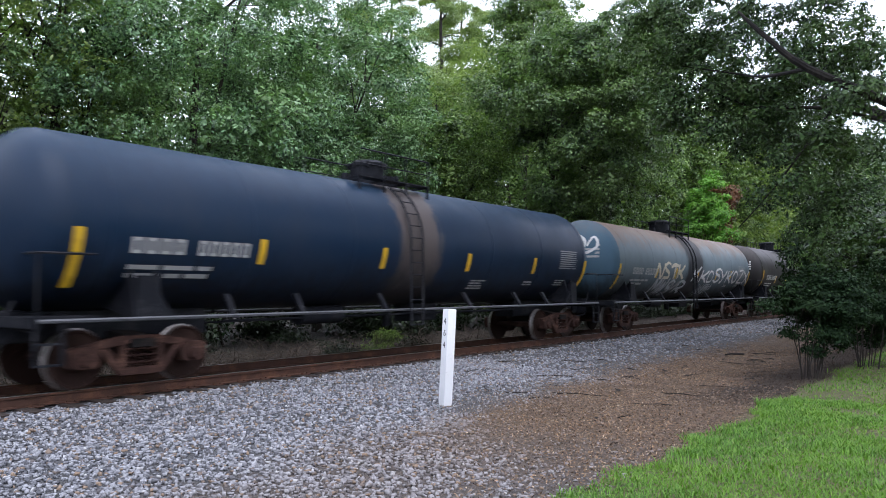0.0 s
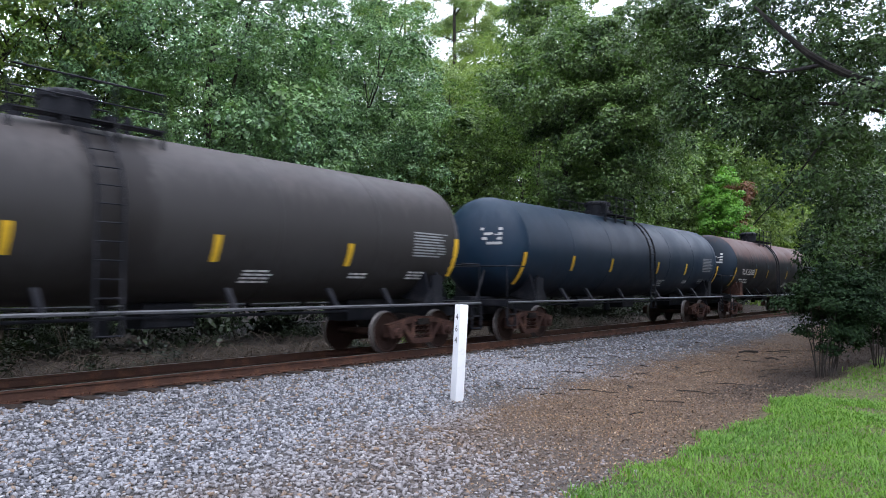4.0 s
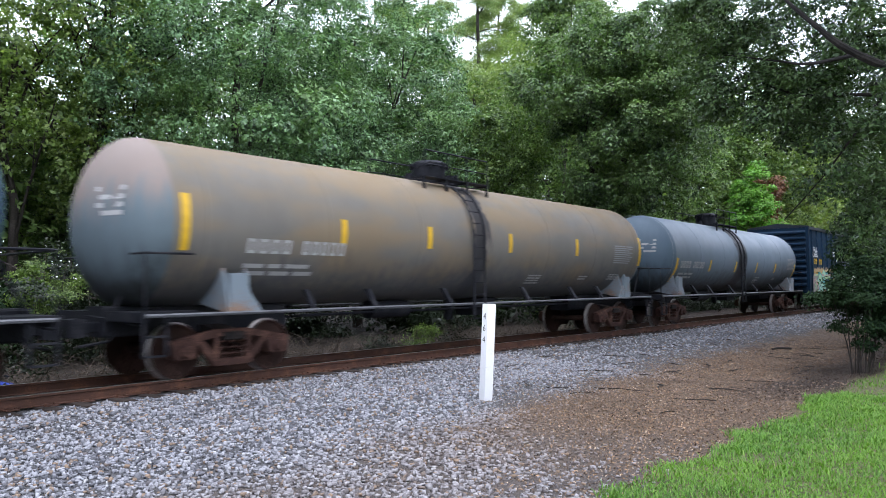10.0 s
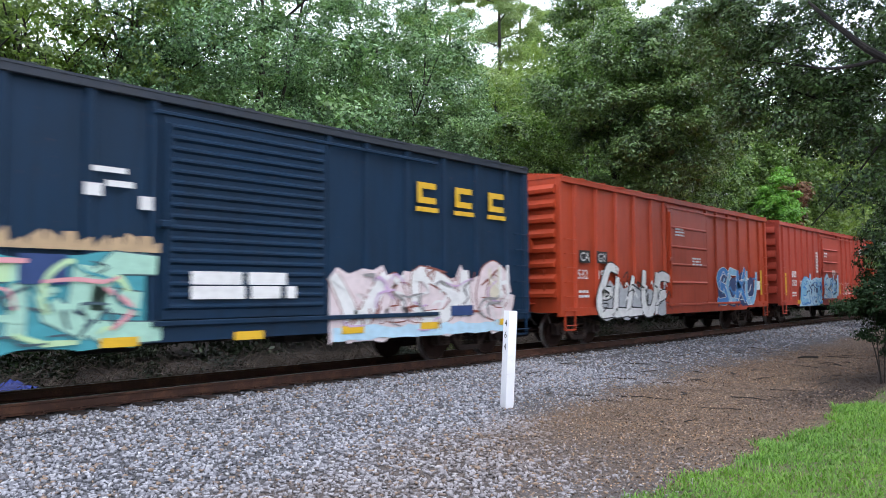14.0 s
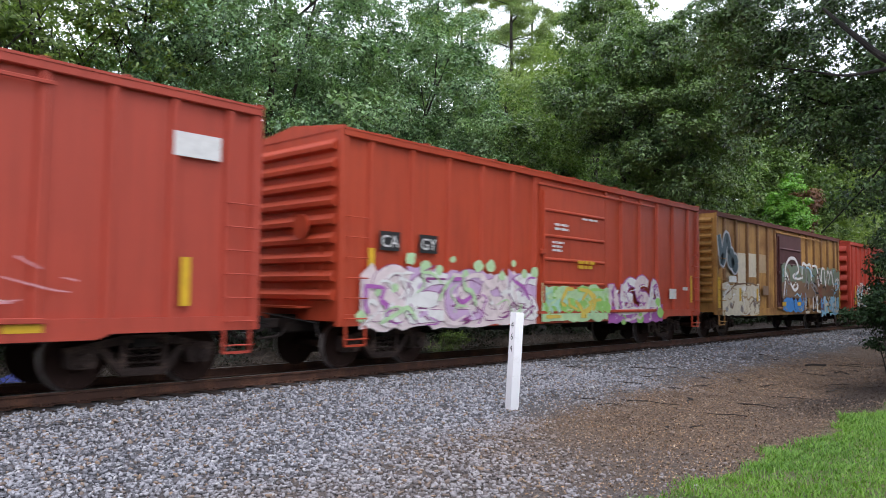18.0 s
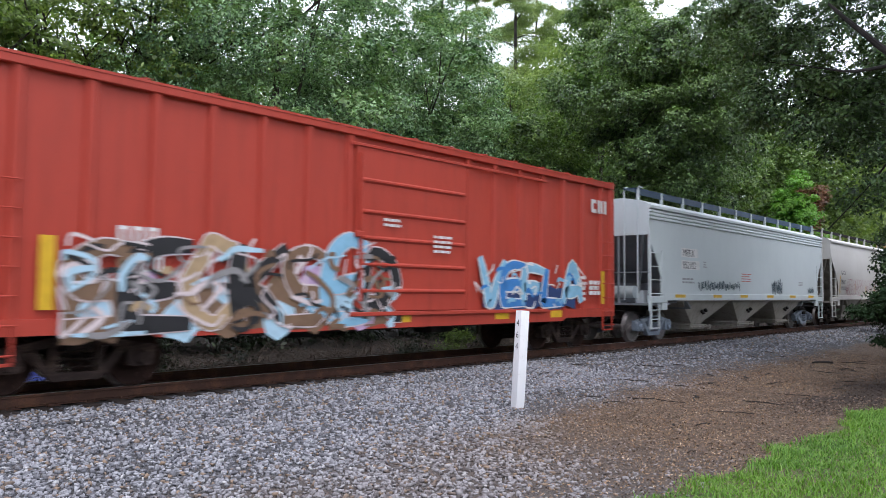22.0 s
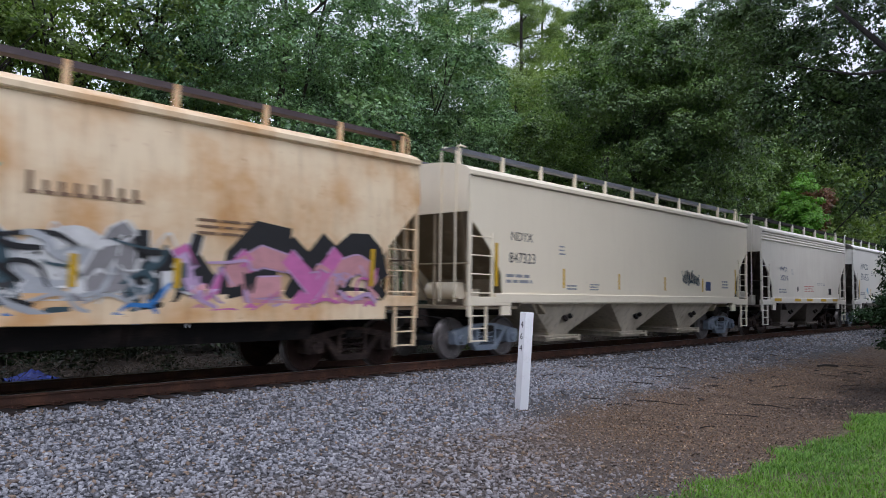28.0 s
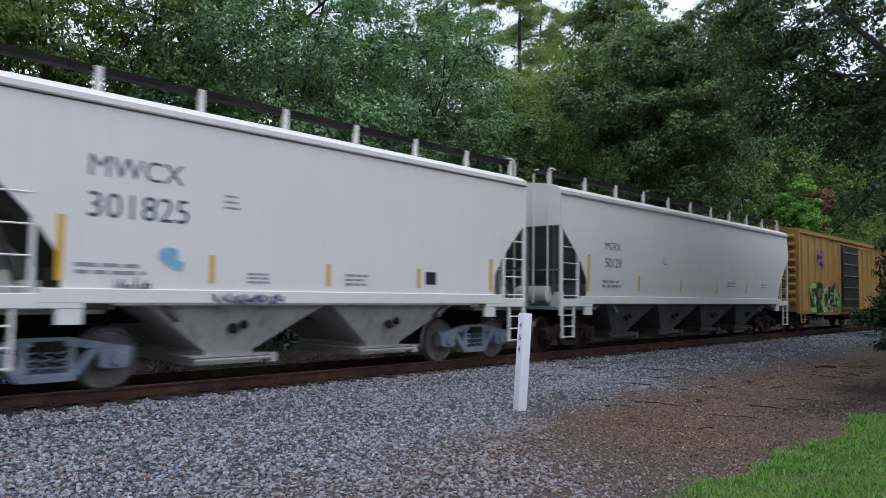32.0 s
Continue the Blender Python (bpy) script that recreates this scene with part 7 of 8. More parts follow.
    red = C("faded_red_boxcar_paint", (0.4, 0.06, 0.034), (0.33, 0.054, 0.034), 0.5, 0.5, 0.3)

    def d3(car, H):
        bars(car, glyphs(-6.3, 2.12, 0.68, 0.28, 3, 15) + glyphs(-6.3, 1.73, 0.68, 0.27, 4, 16) + glyphs(-5.15, 1.7, 0.36, 0.27, 2, 17) + block(-6.35, 1.25, 0.75, 0.25, 2, 5), MAT["white"], POST_Y)
        bars(car, [(6.34, 3.55, 0.8, 0.38)], MAT["white"], POST_Y, "white square emblem drawn plain")
        part("graffiti_ground", Shape().add([(-5.31, -1.604, 0.78), (-1.65, -1.604, 0.78), (-1.62, -1.604, 2.12), (-2.57, -1.604, 2.16), (-3.3, -1.604, 2.02), (-4.85, -1.604, 2.0)], [(0, 1, 2, 3, 4, 5)]), PAINT["pale_sky"], car, "pale blue sprayed ground")
        piece(car, "EIUK", -4.9, -1.6, 0.86, 2.1, POST_Y, [PAINT["sky"], PAINT["pale_sky"], PAINT["pale_sky"]], PAINT["blue"], 0.3, 0.045, 61, "wide pale blue graffiti piece", 0.12)
        smear(car, -1.45, 0.95, 1.08, 2.1, lambda z: -1.652, PAINT["pale_sky"], 63, 0.1, 0.003, "pale blue sprayed ground")
        piece(car, "SIH", -1.45, 1.0, 1.1, 2.16, lambda z: -1.655, [PAINT["pale_sky"], PAINT["sky"]], PAINT["blue"], 0.26, 0.04, 64, "pale blue graffiti letters on the door", 0.12)
        for x, z, w, h in ((-2.7, 1.4, 0.3, 0.22), (-2.05, 1.45, 0.4, 0.3)):
            part("patch", Shape().add([(x, -1.625, z), (x + w, -1.625, z), (x + w, -1.625, z + h), (x, -1.625, z + h)], [(0, 1, 2, 3)]), PAINT["navy"], car, "small dark painted window")
        scribble(car, -4.9, -1.7, 0.9, 2.05, POST_Y, [PAINT["navy"], PAINT["sky"], PAINT["blue"], PAINT["pale_sky"]], 312, 8, 0.1, 0.03)
        scribble(car, -1.4, 0.95, 1.15, 2.1, lambda z: -1.655, [PAINT["navy"], PAINT["blue"], PAINT["ink"], PAINT["white"]], 313, 6, 0.08, 0.03)
        scribble(car, 1.55, 5.0, 1.3, 1.9, POST_Y, [PAINT["rose"], PAINT["blush"]], 314, 12, 0.04, 0.006, "faint pinkish white scrawl")
        bars(car, block(-2.45, 2.4, 0.42, 1.05, 7, 9, 0.7, 1), MAT["white"], POST_Y)
        bars(car, block(-1.2, 3.2, 0.6, 0.3, 2, 19) + block(0.2, 2.3, 0.7, 0.3, 3, 18), MAT["white"], lambda z: -1.66)
        strips(car, [(-7.2, 1.3, 2.3, 0.2), (-3.9, 1.3, 1.8, 0.16), (1.85, 1.3, 1.8, 0.16), (6.6, 1.25, 2.0, 0.16)], MAT["yellow"], POST_Y)
        low_strips(car, [-5.6, -0.5, 4.1], 0.5)
    box_car("faded red box wagon with pale blue graffiti", 191.7, 207.5, red, red, red, d3, 6, (1.55, 2.0, 2.45, 2.95, 3.6), gap=0.94)

    rust_red = C("rust_red_boxcar_paint", (0.43, 0.06, 0.022), (0.33, 0.044, 0.02), 0.5, 0.45, 0.35)

    def d4(car, H):
        for x in (-6.95, -5.85):
            part("panel", Shape().add([(x, -1.603, 2.32), (x + 0.56, -1.603, 2.32), (x + 0.56, -1.603, 2.7), (x, -1.603, 2.7)], [(0, 1, 2, 3)]), MAT["black"], car, "black lettering panel")
            letters("reporting_mark", "CA" if x < -6 else "GY", 0.34, x + 0.28, 2.39, lambda z: -1.607, MAT["white"], car, "white letters on a black panel", "CENTER")
        smear(car, -7.4, -1.7, 0.78, 1.95, POST_Y, PAINT["blush"], 71, 0.1, 0.003, "white sprayed ground")
        for x0, x1 in ((-6.2, -4.6), (-4.3, -3.0), (-2.8, -1.75)):
            smear(car, x0, x1, 1.45, 1.98, POST_Y, PAINT["lilac"], 74 + int(x0), 0.25, 0.006, "violet sprayed fill")
        piece(car, "SECOS", -7.2, -1.75, 0.9, 1.9, POST_Y, [PAINT["blush"], PAINT["white"], PAINT["lilac"]], PAINT["plum"], 0.3, 0.018, 75, "white, violet and green graffiti piece", 0.1, 0.009)
        spots(car, [(-7.4 + 0.43 * k, 1.95 + 0.16 * math.sin(2.4 * k) + (0.12 if k > 2 else -0.9 + 0.35 * k), 0.13 + 0.04 * math.sin(5 * k)) for k in range(14)], POST_Y, PAINT["pale_green"], 76, 0.02, "pale green sprayed splashes")
        smear(car, -1.5, 1.7, 0.82, 1.7, lambda z: -1.652, PAINT["pale_green"], 72, 0.12, 0.003, "green graffiti across the door")
        spots(car, [(-1.3 + 0.36 * k, 1.25 + 0.22 * math.sin(3.1 * k), 0.2) for k in range(9)], lambda z: -1.655, PAINT["green"], 77, 0.006, "green sprayed splashes")
        scribble(car, -1.4, 1.6, 0.95, 1.65, lambda z: -1.655, [PAINT["mint"], PAINT["green"], PAINT["pale_green"], PAINT["yellow"]], 303, 9, 0.13, 0.012, "mint, green and yellow sprayed strokes")
        scribble(car, -7.3, -1.8, 0.85, 1.9, POST_Y, [PAINT["white"], PAINT["blush"], PAINT["violet"], PAINT["pale_green"]], 304, 9, 0.09, 0.03)
        scribble(car, 1.85, 4.8, 0.8, 1.8, POST_Y, [PAINT["white"], PAINT["violet"], PAINT["blush"]], 305, 6, 0.07, 0.03)
        smear(car, 1.8, 5.1, 0.72, 1.2, POST_Y, PAINT["violet"], 73, 0.2, 0.003, "violet sprayed ground")
        piece(car, "NESA", 1.8, 4.8, 0.95, 1.9, POST_Y, [PAINT["blush"], PAINT["white"]], PAINT["violet"], 0.27, 0.04, 79, "white graffiti letters on violet", 0.1)
        spots(car, [(4.75, 1.3, 0.16), (4.9, 1.0, 0.2), (3.6, 0.85, 0.2), (2.6, 0.8, 0.16)], POST_Y, PAINT["green"], 80, 0.03, "green sprayed splashes")
        bars(car, block(-1.0, 3.15, 0.8, 0.22, 2, 21) + block(-1.1, 2.6, 0.55, 0.3, 3, 22) + block(0.3, 3.5, 0.8, 0.1, 1, 23), MAT["white"], lambda z: -1.66)
        bars(car, block(0.1, 2.2, 0.9, 0.25, 2, 24, 0.7), MAT["yellow"], lambda z: -1.66, "yellow lettering")
        bars(car, [(5.6, 1.42, 0.5, 0.32)] + block(6.6, 1.7, 0.45, 0.2, 1, 25), MAT["white"], POST_Y)
        strips(car, [(7.25, 1.3, 2.2, 0.15), (-7.15, 1.3, 2.35, 0.16)], MAT["yellow"], POST_Y)
    box_car("rust-red box wagon with violet, white and green graffiti", 209.25, 225.06, rust_red, rust_red, rust_red, d4, 9, (1.79, 2.39, 2.98, 3.63), gap=1.13)

    ochre = C("weathered_ochre_boxcar_paint", (0.44, 0.235, 0.055), (0.19, 0.085, 0.032), 0.55, 1.0, 0.6, (0.1, 0.04, 0.02))
    brown_door = C("brown_door_paint", (0.09, 0.03, 0.03), (0.07, 0.03, 0.03), 0.55, 0.5, 0.4)
    brown_roof = C("rusted_brown_roof", (0.13, 0.035, 0.028), (0.17, 0.08, 0.045), 0.7, 0.6, 0.4)

    def d5(car, H):
        for k, (x, z, w, h) in enumerate(((-5.92, 1.3, 1.0, 1.9), (-4.74, 2.3, 0.98, 0.93), (-7.08, 2.0, 1.0, 1.1), (-3.6, 2.5, 1.0, 0.75))):
            part("repaint_patch", Shape().add([(x, -1.5245, z), (x + w, -1.5245, z), (x + w, -1.5245, z + h), (x, -1.5245, z + h)], [(0, 1, 2, 3)]), PAINT["cream"] if k < 2 else PAINT["tan"], car, "paler repainted panel")
        sprayed_lines(car, [[(-7.78, 3.75), (-7.62, 3.2), (-7.45, 2.8), (-7.25, 3.3), (-7.05, 3.7), (-6.85, 3.4), (-6.9, 3.1)], ring_path(-6.62, 2.95, 0.17, 0.2), ring_path(-6.25, 2.76, 0.16, 0.18)], 0.38, POST_Y, PAINT["ink"], 0.006, "blue-black graffiti with white outline", PAINT["silver"], 0.1)
        smear(car, -7.45, -3.75, 0.82, 2.0, POST_Y, PAINT["cream"], 82, 0.06, 0.003, "cream coloured graffiti block")
        sprayed_lines(car, [[(-7.5, 1.5), (-6.9, 1.7), (-6.3, 1.95), (-5.5, 2.02), (-4.6, 2.04), (-3.9, 1.95)], [(-6.8, 1.3), (-6.6, 1.1), (-6.4, 1.35)], [(-5.7, 1.2), (-5.6, 0.9)], [(-4.4, 1.5), (-4.25, 1.1), (-4.1, 1.5)], [(-3.8, 2.0), (-3.7, 1.4), (-3.8, 0.85)]], 0.07, POST_Y, PAINT["brown"], 0.008, "brown sprayed outline")
        spots(car, [(-6.7, 1.2, 0.13), (-5.62, 1.05, 0.16), (-4.28, 1.3, 0.2), (-7.1, 1.05, 0.12)], POST_Y, PAINT["smoke"], 87, 0.012, "dark sprayed spots")
        scribble(car, -7.4, -3.8, 0.85, 1.95, POST_Y, [PAINT["tan"], PAINT["brown"], PAINT["white"]], 306, 8, 0.06, 0.014)
        part("patch", Shape().add([(-3.34, -1.608, 1.6), (-2.72, -1.608, 1.6), (-2.72, -1.608, 1.98), (-3.34, -1.608, 1.98)], [(0, 1, 2, 3)]), PAINT["brown"], car, "brown repaint patch")
        face = lambda z: -1.655
        smear(car, -1.2, 7.6, 2.1, 2.95, face, PAINT["sage"], 83, 0.14, 0.003, "olive sprayed ground")
        smear(car, -1.2, 7.5, 1.5, 2.2, face, PAINT["brown"], 85, 0.12, 0.005, "red-brown sprayed ground")
        smear(car, -1.1, 1.75, 0.9, 1.5, face, PAINT["blue"], 84, 0.25, 0.007, "blue graffiti along the sill")
        smear(car, 4.4, 7.5, 0.72, 1.45, face, PAINT["sky"], 86, 0.3, 0.007, "pale blue graffiti along the sill")
        sprayed_lines(car, [[(-1.0, 1.6), (-0.8, 2.2), (-0.75, 2.8), (-0.2, 3.2), (0.6, 3.2), (1.0, 2.7), (0.2, 2.45), (0.9, 2.35), (1.6, 2.45)], [(-0.7, 2.6), (-0.2, 2.2), (0.4, 1.85), (0.9, 2.0), (0.6, 2.15), (0.2, 2.0)], [(1.5, 2.35), (1.62, 3.05), (2.3, 2.96)], [(2.2, 3.0), (2.75, 3.02), (2.85, 2.35), (3.0, 2.95)], [(3.0, 3.0), (3.75, 2.95), (3.95, 2.15), (4.1, 2.2)], [(4.1, 2.95), (4.4, 2.2), (4.55, 2.9), (5.0, 2.9)], [(5.0, 2.85), (5.1, 2.15), (5.5, 2.8), (5.8, 2.7)], [(5.6, 2.2), (6.1, 2.85), (6.5, 2.1), (6.3, 2.4)]], 0.14, face, PAINT["white"], 0.012, "white sprayed outline of big letters")
        scribble(car, -1.1, 7.4, 0.95, 2.9, face, [PAINT["brick"], PAINT["brown"], PAINT["black"], PAINT["smoke"], PAINT["sky"]], 307, 16, 0.08, 0.02)
        piece(car, "OR", 6.8, 7.6, 1.9, 2.5, face, [PAINT["white"]], PAINT["smoke"], 0.09, 0.04, 88, "small white sprayed letters", 0.0, 0.014)
        piece(car, "LHMLNHEWL", 1.9, 7.3, 0.8, 1.55, face, [PAINT["cream"], PAINT["tan"], PAINT["white"], PAINT["cream"], PAINT["blue"]], None, 0.14, 0, 89, "pale angular sprayed strokes", 0.0, 0.01, False)
        bars(car, [(-6.9, 2.05, 0.75, 0.24)] + block(-5.6, 1.75, 0.45, 0.3, 1, 3), MAT["white"], lambda z: -1.615)
        strips(car, [(-7.8, 1.1, 2.2, 0.24), (7.8, 1.1, 1.9, 0.15), (-5.8, 1.35, 1.85, 0.15), (-4.0, 1.35, 1.85, 0.15), (2.6, 1.2, 1.7, 0.14), (4.9, 1.2, 1.7, 0.14)], MAT["yellow"], lambda z: -1.62)
        low_strips(car, [-1.2, 0.8], 0.5, 1.16, 0.16, lambda z: -1.67)
    box_car("weathered ochre box wagon with brown door and much graffiti", 226.6, 242.46, ochre, ochre, brown_roof, d5, 11, (1.83, 2.31, 2.95, 3.6), brown_door, post_mat=C("brown_streaked_post", (0.24, 0.12, 0.045), (0.14, 0.06, 0.03), 0.6, 0.7, 0.6), gap=1.13)

    red2 = C("red_boxcar_paint", (0.42, 0.052, 0.03), (0.33, 0.046, 0.03), 0.5, 0.4, 0.3)

    def d6(car, H):
        bars(car, glyphs(-5.98, 2.13, 0.66, 0.27, 3, 31) + glyphs(-5.75, 1.72, 0.5, 0.26, 3, 32) + block(-5.95, 1.25, 0.8, 0.3, 3, 33), MAT["white"], POST_Y)
        bars(car, [(6.72, 3.68, 0.12, 0.36), (6.84, 3.68, 0.14, 0.1), (6.84, 3.94, 0.14, 0.1), (7.06, 3.68, 0.1, 0.36), (7.2, 3.68, 0.1, 0.36), (7.38, 3.68, 0.12, 0.36)], MAT["white"], POST_Y, "white emblem drawn as plain blocks")
        smear(car, -6.7, -0.7, 0.8, 1.7, POST_Y, PAINT["brown"], 94, 0.2, 0.003, "brown sprayed ground")
        spots(car, [(-6.2, 1.2, 0.3), (-5.0, 1.0, 0.35), (-3.2, 1.0, 0.35), (-2.0, 1.2, 0.35), (-4.2, 1.5, 0.3)], POST_Y, PAINT["pale_sky"], 95, 0.005, "pale blue sprayed splashes")
        spots(car, [(-5.6, 1.5, 0.3), (-2.5, 1.7, 0.3), (-1.4, 1.0, 0.3)], POST_Y, PAINT["lilac"], 96, 0.008, "lilac sprayed splashes")
        piece(car, "SEOKSER", -6.8, -0.45, 0.86, 2.28, POST_Y, [PAINT["brown"], PAINT["black"], PAINT["tan"], PAINT["black"], PAINT["brown"], PAINT["sky"], PAINT["black"]], PAINT["blush"], 0.27, 0.03, 91, "brown, grey and pale blue graffiti piece", 0.12, 0.014)
        scribble(car, -6.7, -0.6, 0.85, 2.15, POST_Y, [PAINT["blush"], PAINT["black"], PAINT["brown"], PAINT["pale_sky"], PAINT["smoke"]], 308, 14, 0.09, 0.034)
        smear(car, 2.2, 5.9, 1.12, 1.7, POST_Y, PAINT["navy"], 97, 0.2, 0.003, "dark blue sprayed ground")
        piece(car, "VEFLA", 1.95, 6.1, 1.14, 2.2, POST_Y, [PAINT["sky"], PAINT["blue"]], PAINT["white"], 0.26, 0.04, 92, "blue graffiti letters with white outline", 0.05)
        bars(car, block(6.1, 1.3, 0.4, 0.7, 5, 34) + block(6.6, 1.45, 0.6, 0.42, 3, 35, 0.75), MAT["white"], POST_Y)
        bars(car, block(-1.2, 2.35, 0.5, 1.0, 8, 36, 0.7, 1), MAT["white"], POST_Y)
        bars(car, block(-0.9, 2.75, 0.5, 0.2, 2, 38) + block(0.5, 2.3, 0.6, 0.4, 4, 37), MAT["white"], lambda z: -1.66)
        strips(car, [(-6.9, 1.2, 2.2, 0.2), (7.3, 1.2, 2.1, 0.18)], MAT["yellow"], POST_Y)
        low_strips(car, [-5.2, -3.2, -0.6, 2.6, 4.8], 0.5, 0.88)
    box_car("red box wagon with brown and blue graffiti", 244.58, 260.4, red2, red2, red2, d6, 6, (1.5, 2.0, 2.5, 3.0, 3.6), gap=0.94)

    ochre2 = C("yellow_ochre_boxcar_paint", (0.42, 0.26, 0.07), (0.3, 0.18, 0.06), 0.55, 0.5, 0.4)

    def d7(car, H):
        piece(car, "SEOKN", -6.6, -2.0, 0.9, 2.1, POST_Y, [PAINT["green"], PAINT["black"]], PAINT["olive"], 0.3, 0.04, 101, "green graffiti letters")
        scribble(car, -6.5, -2.1, 0.95, 2.0, POST_Y, [PAINT["black"], PAINT["white"]], 315, 7, 0.06, 0.03)
        sprayed_lines(car, [[(-5.5, 3.1), (-5.0, 3.4), (-4.4, 3.75)], [(-5.4, 3.8), (-4.9, 3.4), (-4.3, 3.05)]], 0.2, POST_Y, PAINT["violet"], 0.006, "crossed purple mark", PAINT["navy"], 0.04)
    box_car("yellow ochre box wagon with dark doors", 375.91, 391.8, ochre2, ochre2, ochre2, d7, 9, 5, C("black_door_paint", (0.03, 0.03, 0.03), (0.06, 0.05, 0.04), 0.5))


build_boxes()


# ---- covered hopper wagons ----
def hopper_car(label, aL, aR, paint, gate, deco=None, bays=4, ribbed=False, curved=False, eave=4.13, sill=(1.29, 1.5), bogie=None, wheel=None, dark_end=None, board=None, cut=None, through=False, skirt=0.1):
    L = aR - aL
    a0 = 0.5 * (aL + aR)
    car = thing("hopper_car", label, "hopper wagon", "train of freight wagons", at=pose(a0, TRACK, 0))
    RUNNING.append((car, a0))
    H = L / 2
    dark = MAT["steel_dark"]
    W = 1.57
    c = cut or 1.2
    # side sheets, cut back at the lower corners
    cx = [0.0, 0.1 * c, 0.42 * c, 0.7 * c, 0.96 * c, c]
    cz = [3.3, 3.1, 2.75, 2.4, 1.95, sill[1]]
    out = [(-H, eave)] + [(-H + a, z) for a, z in zip(cx, cz)] + [(H - a, z) for a, z in reversed(list(zip(cx, cz)))] + [(H, eave)]
    for s in (-1, 1):
        sheet = Shape()
        if curved:
            zs = list(reversed(cz)) + [3.8, eave]
            xe = [-H + a for a in reversed(cx)] + [-H, -H]
            bow = lambda z: 0.06 - 0.11 * ((z - 2.7) / 1.6) ** 2
            rings = [[(x, s * (W + bow(z)), z) for x in (e, 0.0, -e)] for z, e in zip(zs, xe)]
            for i in range(len(zs) - 1):
                a, b = rings[i], rings[i + 1]
                for k in range(2):
                    sheet.add([a[k], a[k + 1], b[k + 1], b[k]], [(0, 1, 2, 3)], True)
            part("side_sheet", sheet, paint, car)
        else:
            part("side_sheet", Shape().prism(out, min(s * (W - 0.04), s * W), max(s * (W - 0.04), s * W)), paint, car)
        y = lambda a, b: (min(s * a, s * b), max(s * a, s * b))
        part("side_sill", Shape().box(-H + 0.9, H - 0.9, *y(W - 0.1, W + 0.035), *sill, 0.012), paint, car)
        if ribbed:
            for k in range(3):
                z = eave - 0.1 - 0.11 * k
                part("side_corrugation", Shape().loft([[(x, s * W, z - 0.05), (x, s * (W + 0.035), z - 0.02), (x, s * (W + 0.035), z + 0.02), (x, s * W, z + 0.05)] for x in (-H, H)]), paint, car)
        part("top_chord", Shape().box(-H, H, *y(W - 0.05, W + 0.05), eave - 0.03, eave + 0.09, 0.02), paint, car)
        for e in (-1, 1):
            xs = lambda a, b: (min(e * a, e * b), max(e * a, e * b))
            part("end_bracket", Shape().box(*xs(H - c - 0.3, H - 0.05), *y(W - 0.1, W + 0.03), 1.22, 1.42, 0.01).box(*xs(H - c - 0.3, H - c + 0.05), *y(W - 0.06, W + 0.02), 1.0, 1.4, 0.01), paint, car)
            part("corner_column", Shape().box(*xs(H - 0.1, H - 0.02), *y(W - 0.06, W + 0.02), 0.98, 3.5, 0.01), paint, car)
            part("inner_column", Shape().box(*xs(H - 0.86, H - 0.8), *y(W - 0.06, W + 0.02), 1.3, 2.85, 0.01), paint, car)
            ladder(car, *xs(H - 0.8, H - 0.1), s * W, 1.5, 2.75, 0.42, paint, 0.014, False)
            ld = Shape()
            for x in (0.62, 0.1):
                ld.box(*xs(H - x - 0.025, H - x + 0.025), *y(W - 0.03, W + 0.02), 0.42, 1.3)
            for z in (0.45, 0.72, 1.0):
                ld.box(*xs(H - 0.62, H - 0.1), *y(W - 0.02, W + 0.02), z - 0.014, z + 0.014)
            part("end_step", ld, paint, car)
            for q in (1.2, 0.75):
                part("end_handrail", Shape().tube([(e * (H + 0.03), s * q, 1.3), (e * (H + 0.03), s * q, eave + 0.55), (e * (H - 0.02), s * q, eave + 0.64), (e * (H - 0.12), s * q, eave + 0.68), (e * (H - 0.3), s * q, eave + 0.66)], 0.022, 5), paint, car)
    # roof, rounded, with hatch covers and running boards
    prof = [(W * math.cos(q), eave + 0.06 + 0.3 * math.sin(q)) for q in (math.pi * k / 10 for k in range(11))] + [(-W, eave - 0.05), (W, eave - 0.05)]
    part("roof", Shape().prism_x(prof, -H, H), paint, car)
    part("hatch_cover", Shape().box(-H + 0.8, H - 0.8, -0.32, 0.32, eave + 0.36, eave + 0.46, 0.03), paint, car)
    for s in (-1, 1):
        y = lambda a, b: (min(s * a, s * b), max(s * a, s * b))
        top = eave + 0.63
        rb = Shape().prism_x([(s * 0.72, top - 0.03), (s * 1.15, top - 0.03), (s * 1.15, top - skirt), (s * 1.17, top - skirt), (s * 1.17, top), (s * 0.72, top)], -H - 0.05, H + 0.05)
        part("running_board", rb, board or MAT["steel_dark"], car, "dark grated walkway on the roof")
        st = Shape().box(-0.045, 0.045, *y(1.12, 1.2), eave + 0.1, eave + 0.62, 0.01).mesh("board_bracket", paint)
        n = max(6, int(L / 1.55))
        for k in range(n + 1):
            part("board_bracket", st, None, car, at=pose(-H + 0.1 + (L - 0.2) * k / n, 0, 0))
    # end slope sheets, end walls, platforms
    for e in (-1, 1):
        xs = lambda a, b: (min(e * a, e * b), max(e * a, e * b))
        part("end_wall", Shape().prism_x([(q * 0.995, z) for q, z in prof[:11]] + [(-W + 0.01, 3.3), (W - 0.01, 3.3)], *xs(H - 0.05, H)), paint, car)
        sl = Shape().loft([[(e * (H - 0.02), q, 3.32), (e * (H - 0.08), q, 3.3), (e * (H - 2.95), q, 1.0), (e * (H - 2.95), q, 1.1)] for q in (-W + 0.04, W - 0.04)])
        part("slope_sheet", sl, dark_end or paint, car)
